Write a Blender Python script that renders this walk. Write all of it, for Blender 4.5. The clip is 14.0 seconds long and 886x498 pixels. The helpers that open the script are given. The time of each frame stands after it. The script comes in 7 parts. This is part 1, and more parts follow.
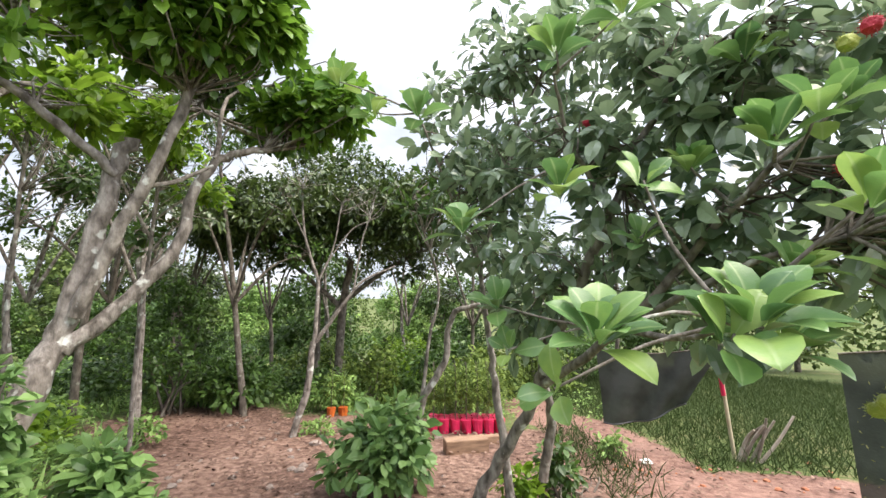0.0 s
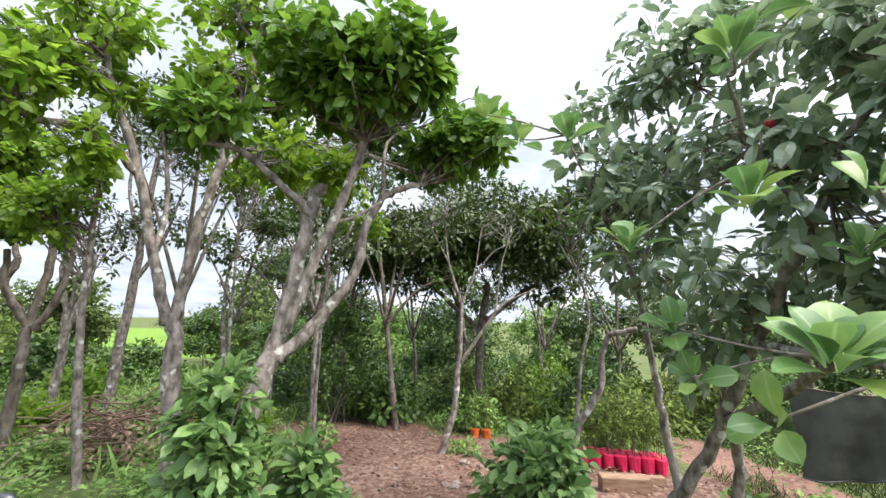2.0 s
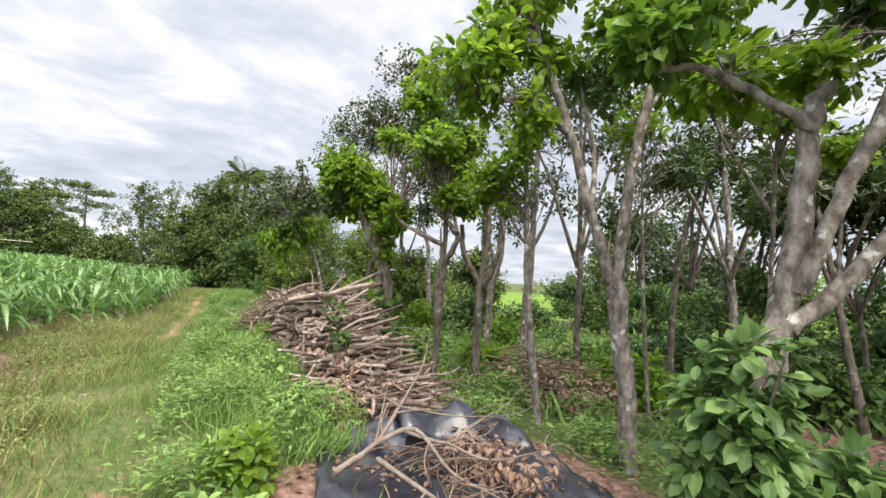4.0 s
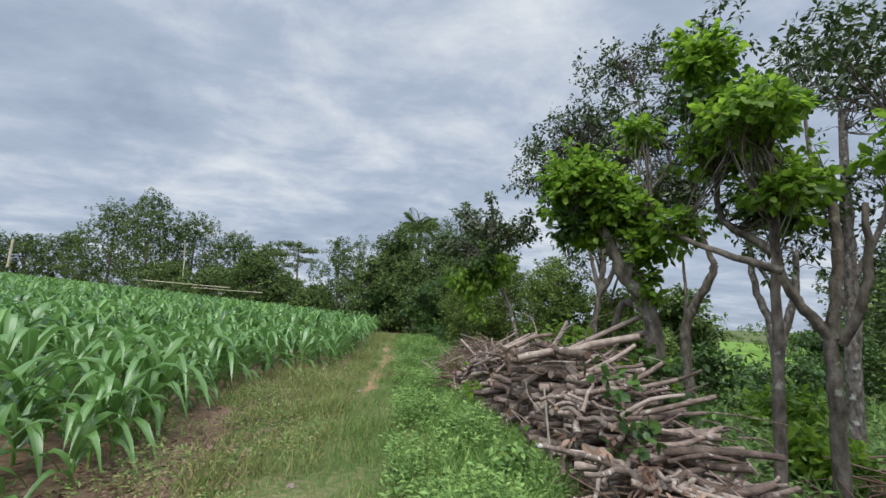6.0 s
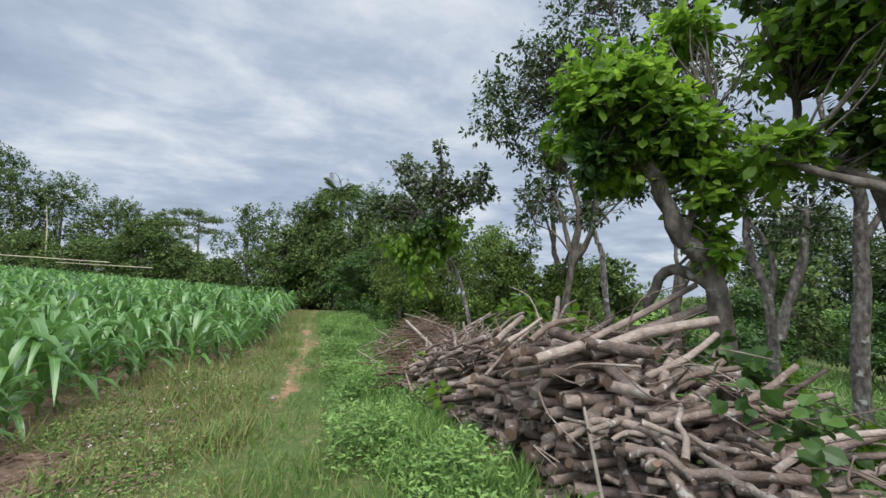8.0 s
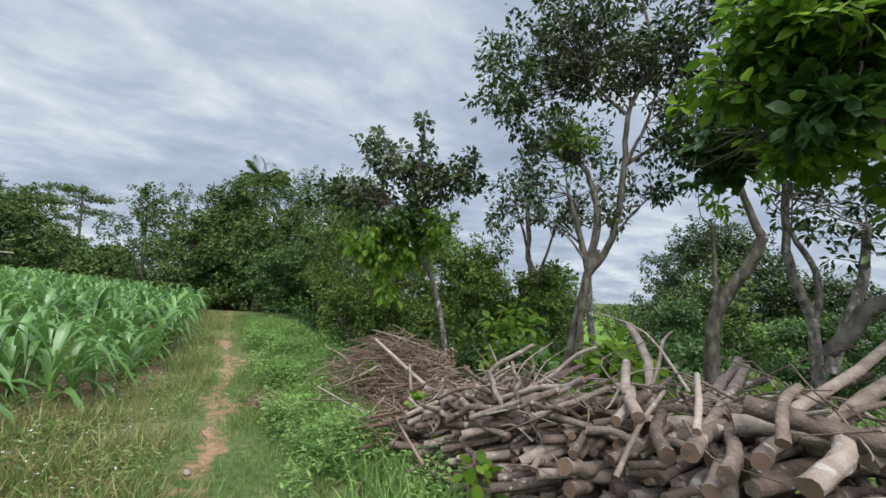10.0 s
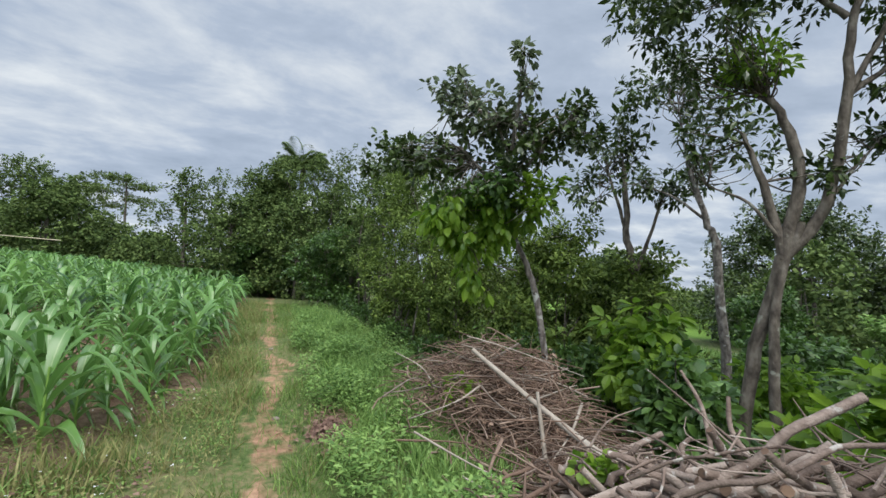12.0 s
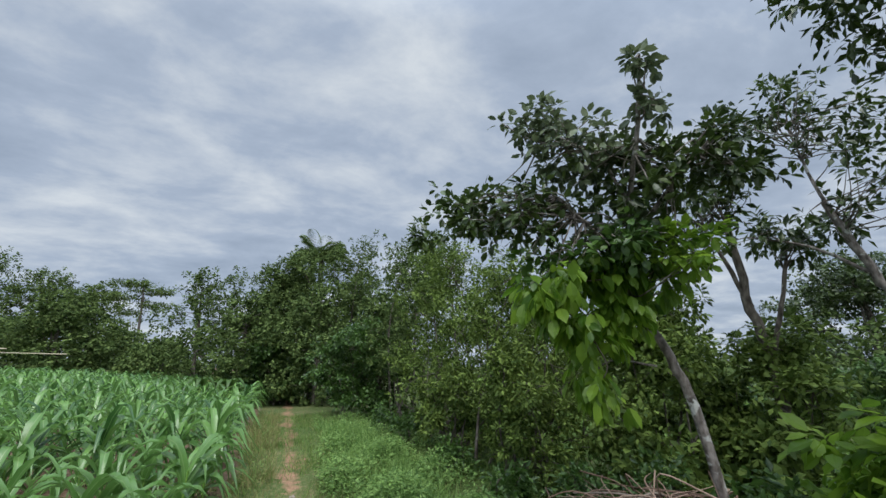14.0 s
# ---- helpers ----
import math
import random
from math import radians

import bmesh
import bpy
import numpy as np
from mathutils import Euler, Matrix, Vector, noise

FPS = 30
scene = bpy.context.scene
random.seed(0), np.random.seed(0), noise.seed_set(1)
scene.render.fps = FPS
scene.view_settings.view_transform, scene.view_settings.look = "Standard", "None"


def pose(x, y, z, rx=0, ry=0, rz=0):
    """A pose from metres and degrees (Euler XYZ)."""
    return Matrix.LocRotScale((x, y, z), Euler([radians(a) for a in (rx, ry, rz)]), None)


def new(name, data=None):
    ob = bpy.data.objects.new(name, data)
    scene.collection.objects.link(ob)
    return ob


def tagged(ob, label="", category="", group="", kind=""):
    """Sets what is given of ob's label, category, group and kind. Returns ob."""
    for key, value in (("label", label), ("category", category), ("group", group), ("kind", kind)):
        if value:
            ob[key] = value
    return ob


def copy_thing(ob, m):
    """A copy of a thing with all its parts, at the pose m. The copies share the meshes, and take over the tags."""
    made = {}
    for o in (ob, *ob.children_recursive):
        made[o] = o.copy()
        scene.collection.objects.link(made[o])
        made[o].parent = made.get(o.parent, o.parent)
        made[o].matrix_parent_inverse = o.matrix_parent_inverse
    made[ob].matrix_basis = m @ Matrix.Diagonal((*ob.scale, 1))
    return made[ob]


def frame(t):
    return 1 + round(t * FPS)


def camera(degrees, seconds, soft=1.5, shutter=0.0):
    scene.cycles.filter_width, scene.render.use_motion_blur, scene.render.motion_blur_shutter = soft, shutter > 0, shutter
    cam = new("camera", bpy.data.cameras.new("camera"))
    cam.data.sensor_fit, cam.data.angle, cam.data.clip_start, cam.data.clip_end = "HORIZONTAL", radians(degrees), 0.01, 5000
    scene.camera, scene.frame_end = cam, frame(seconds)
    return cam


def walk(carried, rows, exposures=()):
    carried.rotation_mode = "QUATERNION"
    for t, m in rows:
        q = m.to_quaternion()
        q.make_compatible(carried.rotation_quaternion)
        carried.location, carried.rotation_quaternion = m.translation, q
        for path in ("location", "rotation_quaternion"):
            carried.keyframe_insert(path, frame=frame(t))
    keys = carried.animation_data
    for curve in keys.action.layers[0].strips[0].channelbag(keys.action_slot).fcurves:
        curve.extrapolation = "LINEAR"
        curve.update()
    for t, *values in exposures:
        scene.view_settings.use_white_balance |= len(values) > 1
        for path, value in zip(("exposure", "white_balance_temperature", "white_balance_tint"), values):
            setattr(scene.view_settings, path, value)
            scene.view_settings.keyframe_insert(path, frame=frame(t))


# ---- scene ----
cam = camera(93.9, 14.0)
METRES, EYE, TILT, LEAN, TURN = 11.0, 1.5, 6.6, 0.0, 0.0
ROWS = [
    (0.0, 0.0, 0.0, 0.0, 0.0, 0.0, -0.0),
    (0.5, 0.0008, -0.0033, -0.002, -7.02, 0.26, -0.63),
    (1.0, -0.0002, -0.0024, -0.0049, -7.44, -0.53, -1.52),
    (1.5, -0.0077, -0.0054, -0.0049, 1.3, 0.83, -0.44),
    (2.0, -0.0148, -0.0097, -0.0006, 17.65, 3.43, 1.21),
    (2.5, -0.0223, -0.0203, -0.0032, 36.03, 2.79, 0.88),
    (3.0, -0.0367, -0.0218, -0.0125, 47.88, -1.22, -0.74),
    (3.5, -0.0662, -0.0186, -0.0104, 55.8, -1.36, 1.07),
    (6.0, -0.2886, -0.0635, -0.0031, 84.05, 8.72, 4.36),
    (6.5, -0.3302, -0.0712, -0.0063, 87.71, 6.36, 3.01),
    (7.0, -0.375, -0.0753, 0.0007, 82.99, 5.98, 5.03),
    (7.5, -0.4182, -0.0737, 0.0005, 77.58, 4.99, 5.91),
    (10.0, -0.6309, -0.1074, 0.0188, 62.36, 3.27, 3.24),
    (10.5, -0.6708, -0.1033, 0.0181, 61.88, 3.59, 4.53),
    (11.0, -0.7135, -0.1131, 0.0194, 64.75, 2.81, 4.21),
    (11.5, -0.7569, -0.1153, 0.0224, 65.23, 1.21, 4.0),
    (12.0, -0.7995, -0.1136, 0.0239, 66.65, 1.45, 3.57),
    (12.5, -0.8427, -0.1211, 0.0244, 66.54, 2.21, 3.05),
    (13.0, -0.8807, -0.1186, 0.0283, 64.37, 4.02, 3.34),
    (13.5, -0.9201, -0.1163, 0.0371, 65.43, 9.23, 4.59),
    (14.0, -0.9638, -0.1181, 0.0422, 69.08, 13.41, 7.38),
]
walk(cam, [(t, pose(0, 0, EYE, TILT, LEAN, TURN) @ pose(METRES * x, METRES * y, METRES * z, 90 + pitch, roll, yaw)) for t, x, y, z, yaw, pitch, roll in ROWS],
     exposures=[(0.0, 1.05, 7350, 12), (2.0, 0.98, 7050, 11), (3.0, 0.76, 7300, 14), (3.7, 0.74, 7500, 13), (5.8, -0.03, 6500, 8), (7.5, 0.03, 6500, 8), (10.0, 0.07, 6550, 7), (12.5, 0.05, 6550, 7), (13.5, -0.04, 6400, 8), (14.0, -0.15, 6400, 7)])

# ---- world and sun ----
SUN_EL, SUN_AZ = radians(58), radians(100)
world = bpy.data.worlds.new("overcast_sky")
scene.world = world
world.use_nodes = True
wt = world.node_tree
wt.nodes.clear()


def wnode(kind, **sets):
    n = wt.nodes.new(kind)
    for k, v in sets.items():
        n.inputs[k].default_value = v
    return n


w_out = wnode("ShaderNodeOutputWorld")
w_sky = wt.nodes.new("ShaderNodeTexSky")
w_sky.sky_type, w_sky.sun_disc = "NISHITA", False
w_sky.sun_elevation, w_sky.sun_rotation = SUN_EL, SUN_AZ
w_bg_sky = wnode("ShaderNodeBackground", Strength=0.06)
wt.links.new(w_sky.outputs[0], w_bg_sky.inputs[0])
w_co = wnode("ShaderNodeTexCoord")
w_sep = wnode("ShaderNodeSeparateXYZ")
wt.links.new(w_co.outputs["Generated"], w_sep.inputs[0])
w_z = wt.nodes.new("ShaderNodeMath")
w_z.operation = "MAXIMUM"
w_z.inputs[1].default_value = 0.0
wt.links.new(w_sep.outputs[2], w_z.inputs[0])
w_za = wt.nodes.new("ShaderNodeMath")
w_za.inputs[1].default_value = 0.16
wt.links.new(w_z.outputs[0], w_za.inputs[0])
w_flat = wt.nodes.new("ShaderNodeCombineXYZ")
for i in (0, 1):
    d = wt.nodes.new("ShaderNodeMath")
    d.operation = "DIVIDE"
    wt.links.new(w_sep.outputs[i], d.inputs[0])
    wt.links.new(w_za.outputs[0], d.inputs[1])
    wt.links.new(d.outputs[0], w_flat.inputs[i])
w_map = wt.nodes.new("ShaderNodeMapping")
w_map.inputs["Rotation"].default_value = (0, 0, radians(-22))
w_map.inputs["Scale"].default_value = (1.0, 0.72, 1)
wt.links.new(w_flat.outputs[0], w_map.inputs[0])
w_n1 = wnode("ShaderNodeTexNoise", Scale=3.1, Detail=12.0, Roughness=0.60, Distortion=0.18)
wt.links.new(w_map.outputs[0], w_n1.inputs["Vector"])
w_n2 = wnode("ShaderNodeTexNoise", Scale=1.05, Detail=3.0, Roughness=0.5, Distortion=0.3)
wt.links.new(w_map.outputs[0], w_n2.inputs["Vector"])
w_both = wt.nodes.new("ShaderNodeMix")
w_both.inputs[0].default_value = 0.48
wt.links.new(w_n1.outputs["Fac"], w_both.inputs[2])
wt.links.new(w_n2.outputs["Fac"], w_both.inputs[3])
w_ramp = wt.nodes.new("ShaderNodeValToRGB")
w_ramp.color_ramp.elements[0].position, w_ramp.color_ramp.elements[0].color = 0.37, (0.42, 0.505, 0.66, 1)
w_ramp.color_ramp.elements[1].position, w_ramp.color_ramp.elements[1].color = 0.645, (0.95, 1.0, 1.08, 1)
mid = w_ramp.color_ramp.elements.new(0.50)
mid.color = (0.57, 0.66, 0.83, 1)
wt.links.new(w_both.outputs[0], w_ramp.inputs[0])
w_bg_cloud = wnode("ShaderNodeBackground", Strength=1.0)
w_grad = wt.nodes.new("ShaderNodeMapRange")  # an overcast sky is brightest overhead
w_grad.inputs[1].default_value, w_grad.inputs[2].default_value, w_grad.inputs[3].default_value, w_grad.inputs[4].default_value = 0.70, 1.0, 0.84, 1.4
wt.links.new(w_z.outputs[0], w_grad.inputs[0])
w_dot = wt.nodes.new("ShaderNodeVectorMath")  # the cloud glows round the hidden sun
w_dot.operation = "DOT_PRODUCT"
w_dot.inputs[1].default_value = (math.cos(SUN_EL) * math.sin(SUN_AZ), math.cos(SUN_EL) * math.cos(SUN_AZ), math.sin(SUN_EL))
wt.links.new(w_co.outputs["Generated"], w_dot.inputs[0])
w_glow = wt.nodes.new("ShaderNodeMapRange")
w_glow.interpolation_type = "SMOOTHSTEP"
w_glow.inputs[1].default_value, w_glow.inputs[2].default_value, w_glow.inputs[3].default_value, w_glow.inputs[4].default_value = 0.15, 0.90, 1.0, 2.6
wt.links.new(w_dot.outputs["Value"], w_glow.inputs[0])
w_mul = wt.nodes.new("ShaderNodeMath")
w_mul.operation = "MULTIPLY"
wt.links.new(w_grad.outputs[0], w_mul.inputs[0])
wt.links.new(w_glow.outputs[0], w_mul.inputs[1])
wt.links.new(w_mul.outputs[0], w_bg_cloud.inputs[1])
wt.links.new(w_ramp.outputs[0], w_bg_cloud.inputs[0])
w_mix = wnode("ShaderNodeMixShader", Fac=0.9)
wt.links.new(w_bg_sky.outputs[0], w_mix.inputs[1])
wt.links.new(w_bg_cloud.outputs[0], w_mix.inputs[2])
wt.links.new(w_mix.outputs[0], w_out.inputs[0])

sun = new("sun", bpy.data.lights.new("sun", "SUN"))
sun.data.energy, sun.data.angle, sun.data.color = 3.4, radians(45), (1.0, 0.97, 0.92)
sun.rotation_euler = (radians(90) - SUN_EL, 0, radians(180) - SUN_AZ)


# ---- materials ----
def material(name, stops, scale=8.0, rough=0.7, bump=0.3, bump_scale=60.0, island=0.0, translucent=0.0, metal=0.0, spec=0.4, stretch=(1, 1, 1), stain=None, rnd=0.0):
    """stops: colours from dark to light, spread by two scales of noise, and by the piece's own random number."""
    m = bpy.data.materials.new(name)
    m.use_nodes = True
    t = m.node_tree
    n, ln = t.nodes, t.links
    b = n["Principled BSDF"]
    co = n.new("ShaderNodeTexCoord")
    mp = n.new("ShaderNodeMapping")
    mp.inputs["Scale"].default_value = stretch
    ln.new(co.outputs["Object"], mp.inputs[0])
    n1 = n.new("ShaderNodeTexNoise")
    n1.inputs["Scale"].default_value, n1.inputs["Detail"].default_value = scale, 5.0
    ln.new(mp.outputs[0], n1.inputs["Vector"])
    fac = n1.outputs["Fac"]
    for amount, node, sock in ((island, "ShaderNodeNewGeometry", "Random Per Island"), (rnd, "ShaderNodeObjectInfo", "Random")):
        if amount:
            geo = n.new(node)
            mix = n.new("ShaderNodeMix")
            mix.inputs[0].default_value = amount
            ln.new(fac, mix.inputs[2])
            ln.new(geo.outputs[sock], mix.inputs[3])
            fac = mix.outputs[0]
    ramp = n.new("ShaderNodeValToRGB")
    el = ramp.color_ramp.elements
    lo, hi = (0.32, 0.68) if not (island or rnd) else (0.15, 0.85)
    el[0].position, el[0].color = lo, (*stops[0], 1)
    el[1].position, el[1].color = hi, (*stops[-1], 1)
    for i, c in enumerate(stops[1:-1], 1):
        el.new(lo + (hi - lo) * i / (len(stops) - 1)).color = (*c, 1)
    ln.new(fac, ramp.inputs[0])
    colour = ramp.outputs[0]
    if stain:
        n3 = n.new("ShaderNodeTexNoise")
        n3.inputs["Scale"].default_value, n3.inputs["Detail"].default_value = stain[1], 3.0
        ln.new(co.outputs["Object"], n3.inputs["Vector"])
        r3 = n.new("ShaderNodeValToRGB")
        r3.color_ramp.elements[0].position, r3.color_ramp.elements[1].position = stain[2], stain[2] + 0.07
        ln.new(n3.outputs["Fac"], r3.inputs[0])
        mx = n.new("ShaderNodeMix")
        mx.data_type = "RGBA"
        ln.new(r3.outputs[0], mx.inputs[0])
        ln.new(colour, mx.inputs[6])
        mx.inputs[7].default_value = (*stain[0], 1)
        colour = mx.outputs[2]
    ln.new(colour, b.inputs["Base Color"])
    b.inputs["Roughness"].default_value, b.inputs["Metallic"].default_value = rough, metal
    b.inputs["Specular IOR Level"].default_value = spec
    if bump:
        n2 = n.new("ShaderNodeTexNoise")
        n2.inputs["Scale"].default_value, n2.inputs["Detail"].default_value = bump_scale, 4.0
        ln.new(mp.outputs[0], n2.inputs["Vector"])
        bp = n.new("ShaderNodeBump")
        bp.inputs["Strength"].default_value, bp.inputs["Distance"].default_value = bump, 0.02
        ln.new(n2.outputs["Fac"], bp.inputs["Height"])
        ln.new(bp.outputs[0], b.inputs["Normal"])
    if translucent:
        tr = n.new("ShaderNodeBsdfTranslucent")
        ln.new(colour, tr.inputs[0])
        ms = n.new("ShaderNodeMixShader")
        ms.inputs[0].default_value = translucent
        ln.new(b.outputs[0], ms.inputs[1])
        ln.new(tr.outputs[0], ms.inputs[2])
        ln.new(ms.outputs[0], n["Material Output"].inputs[0])
    return m


def leaf_mat(name, dark, light, rough=0.4, trans=0.3, spec=0.45):
    mid = tuple((a + b) / 2 for a, b in zip(dark, light))
    return material(name, [dark, mid, light], scale=1.5, rough=rough, bump=0, island=0.6, translucent=trans, spec=spec)


LEAF_DARK = leaf_mat("leaf_dark", (0.016, 0.034, 0.008), (0.095, 0.142, 0.034), 0.34, 0.22, 0.55)
LEAF_MID = leaf_mat("leaf_mid", (0.02, 0.052, 0.011), (0.1, 0.188, 0.036), 0.42, 0.35)
LEAF_VINE = leaf_mat("leaf_vine", (0.060, 0.145, 0.012), (0.300, 0.460, 0.054), 0.42, 0.60)
LEAF_YOUNG = leaf_mat("leaf_young", (0.110, 0.240, 0.040), (0.270, 0.430, 0.100), 0.36, 0.38, 0.5)
# distance haze is mixed into the far leaves' colour: lighter and slightly bluer
LEAF_FAR_HAZY = leaf_mat("leaf_far_hazy", (0.030, 0.058, 0.018), (0.165, 0.225, 0.068), 0.7, 0.25, 0.12)
LEAF_BUSH = leaf_mat("leaf_bush", (0.030, 0.062, 0.013), (0.220, 0.300, 0.068), 0.60, 0.32, 0.18)
LEAF_DRY = leaf_mat("leaf_dry", (0.150, 0.088, 0.062), (0.430, 0.300, 0.225), 0.75, 0.15, 0.2)
LITTER = leaf_mat("leaf_litter", (0.075, 0.043, 0.034), (0.27, 0.175, 0.135), 0.85, 0.05, 0.1)
LEAF_GREY = leaf_mat("leaf_grey", (0.060, 0.085, 0.045), (0.175, 0.215, 0.110), 0.45, 0.25, 0.4)
WEED = leaf_mat("weed", (0.064, 0.145, 0.032), (0.300, 0.450, 0.130), 0.5, 0.35, 0.3)
LEAF_SHRUB = leaf_mat("leaf_shrub", (0.055, 0.130, 0.036), (0.240, 0.385, 0.125), 0.40, 0.38, 0.4)
LEAF_HEAD = leaf_mat("leaf_head", (0.034, 0.096, 0.013), (0.190, 0.345, 0.045), 0.38, 0.42)
GRASS = leaf_mat("grass", (0.058, 0.128, 0.024), (0.255, 0.365, 0.1), 0.55, 0.3, 0.3)
GRASS_DRY = leaf_mat("grass_dry", (0.150, 0.150, 0.050), (0.340, 0.320, 0.140), 0.65, 0.25, 0.2)
# shade is put into this colour: much darker than the path's grass
MEADOW_SHADED = leaf_mat("meadow_grass_shaded", (0.020, 0.042, 0.011), (0.075, 0.102, 0.036), 0.65, 0.22, 0.12)
CORN = leaf_mat("corn_leaf", (0.028, 0.096, 0.020), (0.205, 0.380, 0.092), 0.29, 0.38, 0.75)


def with_rib(m, colour, amount=0.7):
    """A pale midrib, from the attribute that marks a leaf's middle line."""
    t = m.node_tree
    at, rr, mx = t.nodes.new("ShaderNodeAttribute"), t.nodes.new("ShaderNodeMapRange"), t.nodes.new("ShaderNodeMix")
    at.attribute_name, mx.data_type = "rib", "RGBA"
    rr.inputs[1].default_value, rr.inputs[2].default_value, rr.inputs[4].default_value = 0.86, 1.0, amount
    mx.inputs[7].default_value = (*colour, 1)
    col = next(n for n in t.nodes if n.type == "VALTORGB").outputs[0]
    for l in [l for l in t.links if l.from_socket == col]:
        t.links.new(mx.outputs[2], l.to_socket)
    t.links.new(at.outputs["Fac"], rr.inputs[0])
    t.links.new(rr.outputs[0], mx.inputs[0])
    t.links.new(col, mx.inputs[6])
    return m


with_rib(CORN, (0.33, 0.44, 0.19))
CORN_STALK = material("corn_stalk", [(0.10, 0.20, 0.03), (0.20, 0.32, 0.07)], scale=12, rough=0.45, bump=0.1, rnd=0.3)
BARK_PALE = material("bark_pale", [(0.070, 0.058, 0.048), (0.185, 0.158, 0.138), (0.32, 0.285, 0.255)], scale=20, rough=0.85, bump=0.7, bump_scale=45, stretch=(1, 1, 0.5), stain=((0.50, 0.50, 0.46), 9.0, 0.60))
BARK_DARK = material("bark_dark", [(0.050, 0.040, 0.032), (0.120, 0.100, 0.080), (0.20, 0.175, 0.145)], scale=14, rough=0.9, bump=0.7, bump_scale=45, stretch=(1, 1, 0.5), stain=((0.27, 0.27, 0.22), 8.0, 0.64))
LOG_BARK = material("log_bark", [(0.045, 0.030, 0.024), (0.200, 0.146, 0.118), (0.45, 0.37, 0.315)], scale=16, rough=0.9, bump=0.6, bump_scale=60, rnd=0.45, stain=((0.42, 0.38, 0.34), 14.0, 0.62))
BRANCH_PALE = material("branch_pale", [(0.085, 0.062, 0.050), (0.270, 0.210, 0.172), (0.50, 0.42, 0.36)], scale=16, rough=0.9, bump=0.6, bump_scale=60, rnd=0.45, stain=((0.48, 0.45, 0.41), 14.0, 0.60))
LOG_FILL = material("log_fill", [(0.045, 0.030, 0.023), (0.195, 0.140, 0.112), (0.48, 0.39, 0.33)], scale=16, rough=0.9, bump=0.6, bump_scale=60, island=0.45, stain=((0.42, 0.38, 0.34), 14.0, 0.62))
LOG_CUT = material("log_cut", [(0.085, 0.050, 0.035), (0.235, 0.145, 0.095)], scale=14, rough=0.9, bump=0.12, bump_scale=60, rnd=0.5, stain=((0.10, 0.07, 0.055), 18.0, 0.58))
BRUSH = material("brush_twig", [(0.060, 0.036, 0.026), (0.165, 0.105, 0.075), (0.33, 0.245, 0.19)], scale=9, rough=0.9, bump=0.4, bump_scale=50, island=0.5)
STICK = material("dead_stick", [(0.16, 0.13, 0.10), (0.30, 0.255, 0.21), (0.46, 0.41, 0.35)], scale=9, rough=0.9, bump=0.4, bump_scale=50, island=0.4)
DEAD_WOOD = material("dead_wood", [(0.075, 0.058, 0.048), (0.180, 0.145, 0.118), (0.330, 0.285, 0.240)], scale=14, rough=0.9, bump=0.5, bump_scale=60, island=0.35)
TARP = material("tarp_plastic", [(0.012, 0.013, 0.019), (0.024, 0.026, 0.036), (0.060, 0.064, 0.080)], scale=3.0, rough=0.29, bump=0.3, bump_scale=9, spec=0.75)
WOOD = material("sawn_wood", [(0.17, 0.10, 0.065), (0.33, 0.21, 0.135)], scale=6, rough=0.8, bump=0.3, bump_scale=40, stretch=(1, 6, 6))
RED_BAG = material("red_bag", [(0.45, 0.012, 0.055), (0.70, 0.03, 0.11)], scale=9, rough=0.4, bump=0.3, bump_scale=20, rnd=0.4)
ORANGE = material("orange_bag", [(0.38, 0.06, 0.012), (0.55, 0.15, 0.03)], scale=9, rough=0.45, bump=0.3, bump_scale=20)
FRUIT_RED = material("fruit_red", [(0.35, 0.01, 0.025), (0.60, 0.03, 0.06)], scale=30, rough=0.5, bump=0.4, bump_scale=90)
FRUIT_GREEN = material("fruit_green", [(0.25, 0.30, 0.05), (0.42, 0.44, 0.10)], scale=30, rough=0.5, bump=0.4, bump_scale=90)
PETAL = material("petal", [(0.62, 0.62, 0.60), (0.80, 0.80, 0.78)], scale=20, rough=0.6, bump=0, translucent=0.3)
BAMBOO = material("bamboo", [(0.35, 0.30, 0.20), (0.55, 0.48, 0.34)], scale=6, rough=0.6, bump=0.2, bump_scale=30)
STONE = material("stone", [(0.16, 0.12, 0.10), (0.30, 0.245, 0.215)], scale=9, rough=0.9, bump=0.5, bump_scale=40, rnd=0.4)
CLAY = material("clay_clod", [(0.28, 0.10, 0.055), (0.42, 0.17, 0.09)], scale=6, rough=0.95, bump=0.7, bump_scale=25)


def net_material():
    m = material("shade_net", [(0.018, 0.021, 0.021), (0.060, 0.066, 0.064)], scale=4, rough=0.6, bump=0.2, bump_scale=60)
    n, ln = m.node_tree.nodes, m.node_tree.links
    tr, mx = n.new("ShaderNodeBsdfTransparent"), n.new("ShaderNodeMixShader")
    mx.inputs[0].default_value = 0.93
    ln.new(tr.outputs[0], mx.inputs[1])
    ln.new(n["Principled BSDF"].outputs[0], mx.inputs[2])
    ln.new(mx.outputs[0], n["Material Output"].inputs[0])
    return m


NET = net_material()


# ---- mesh tools ----
rng = np.random.default_rng(7)


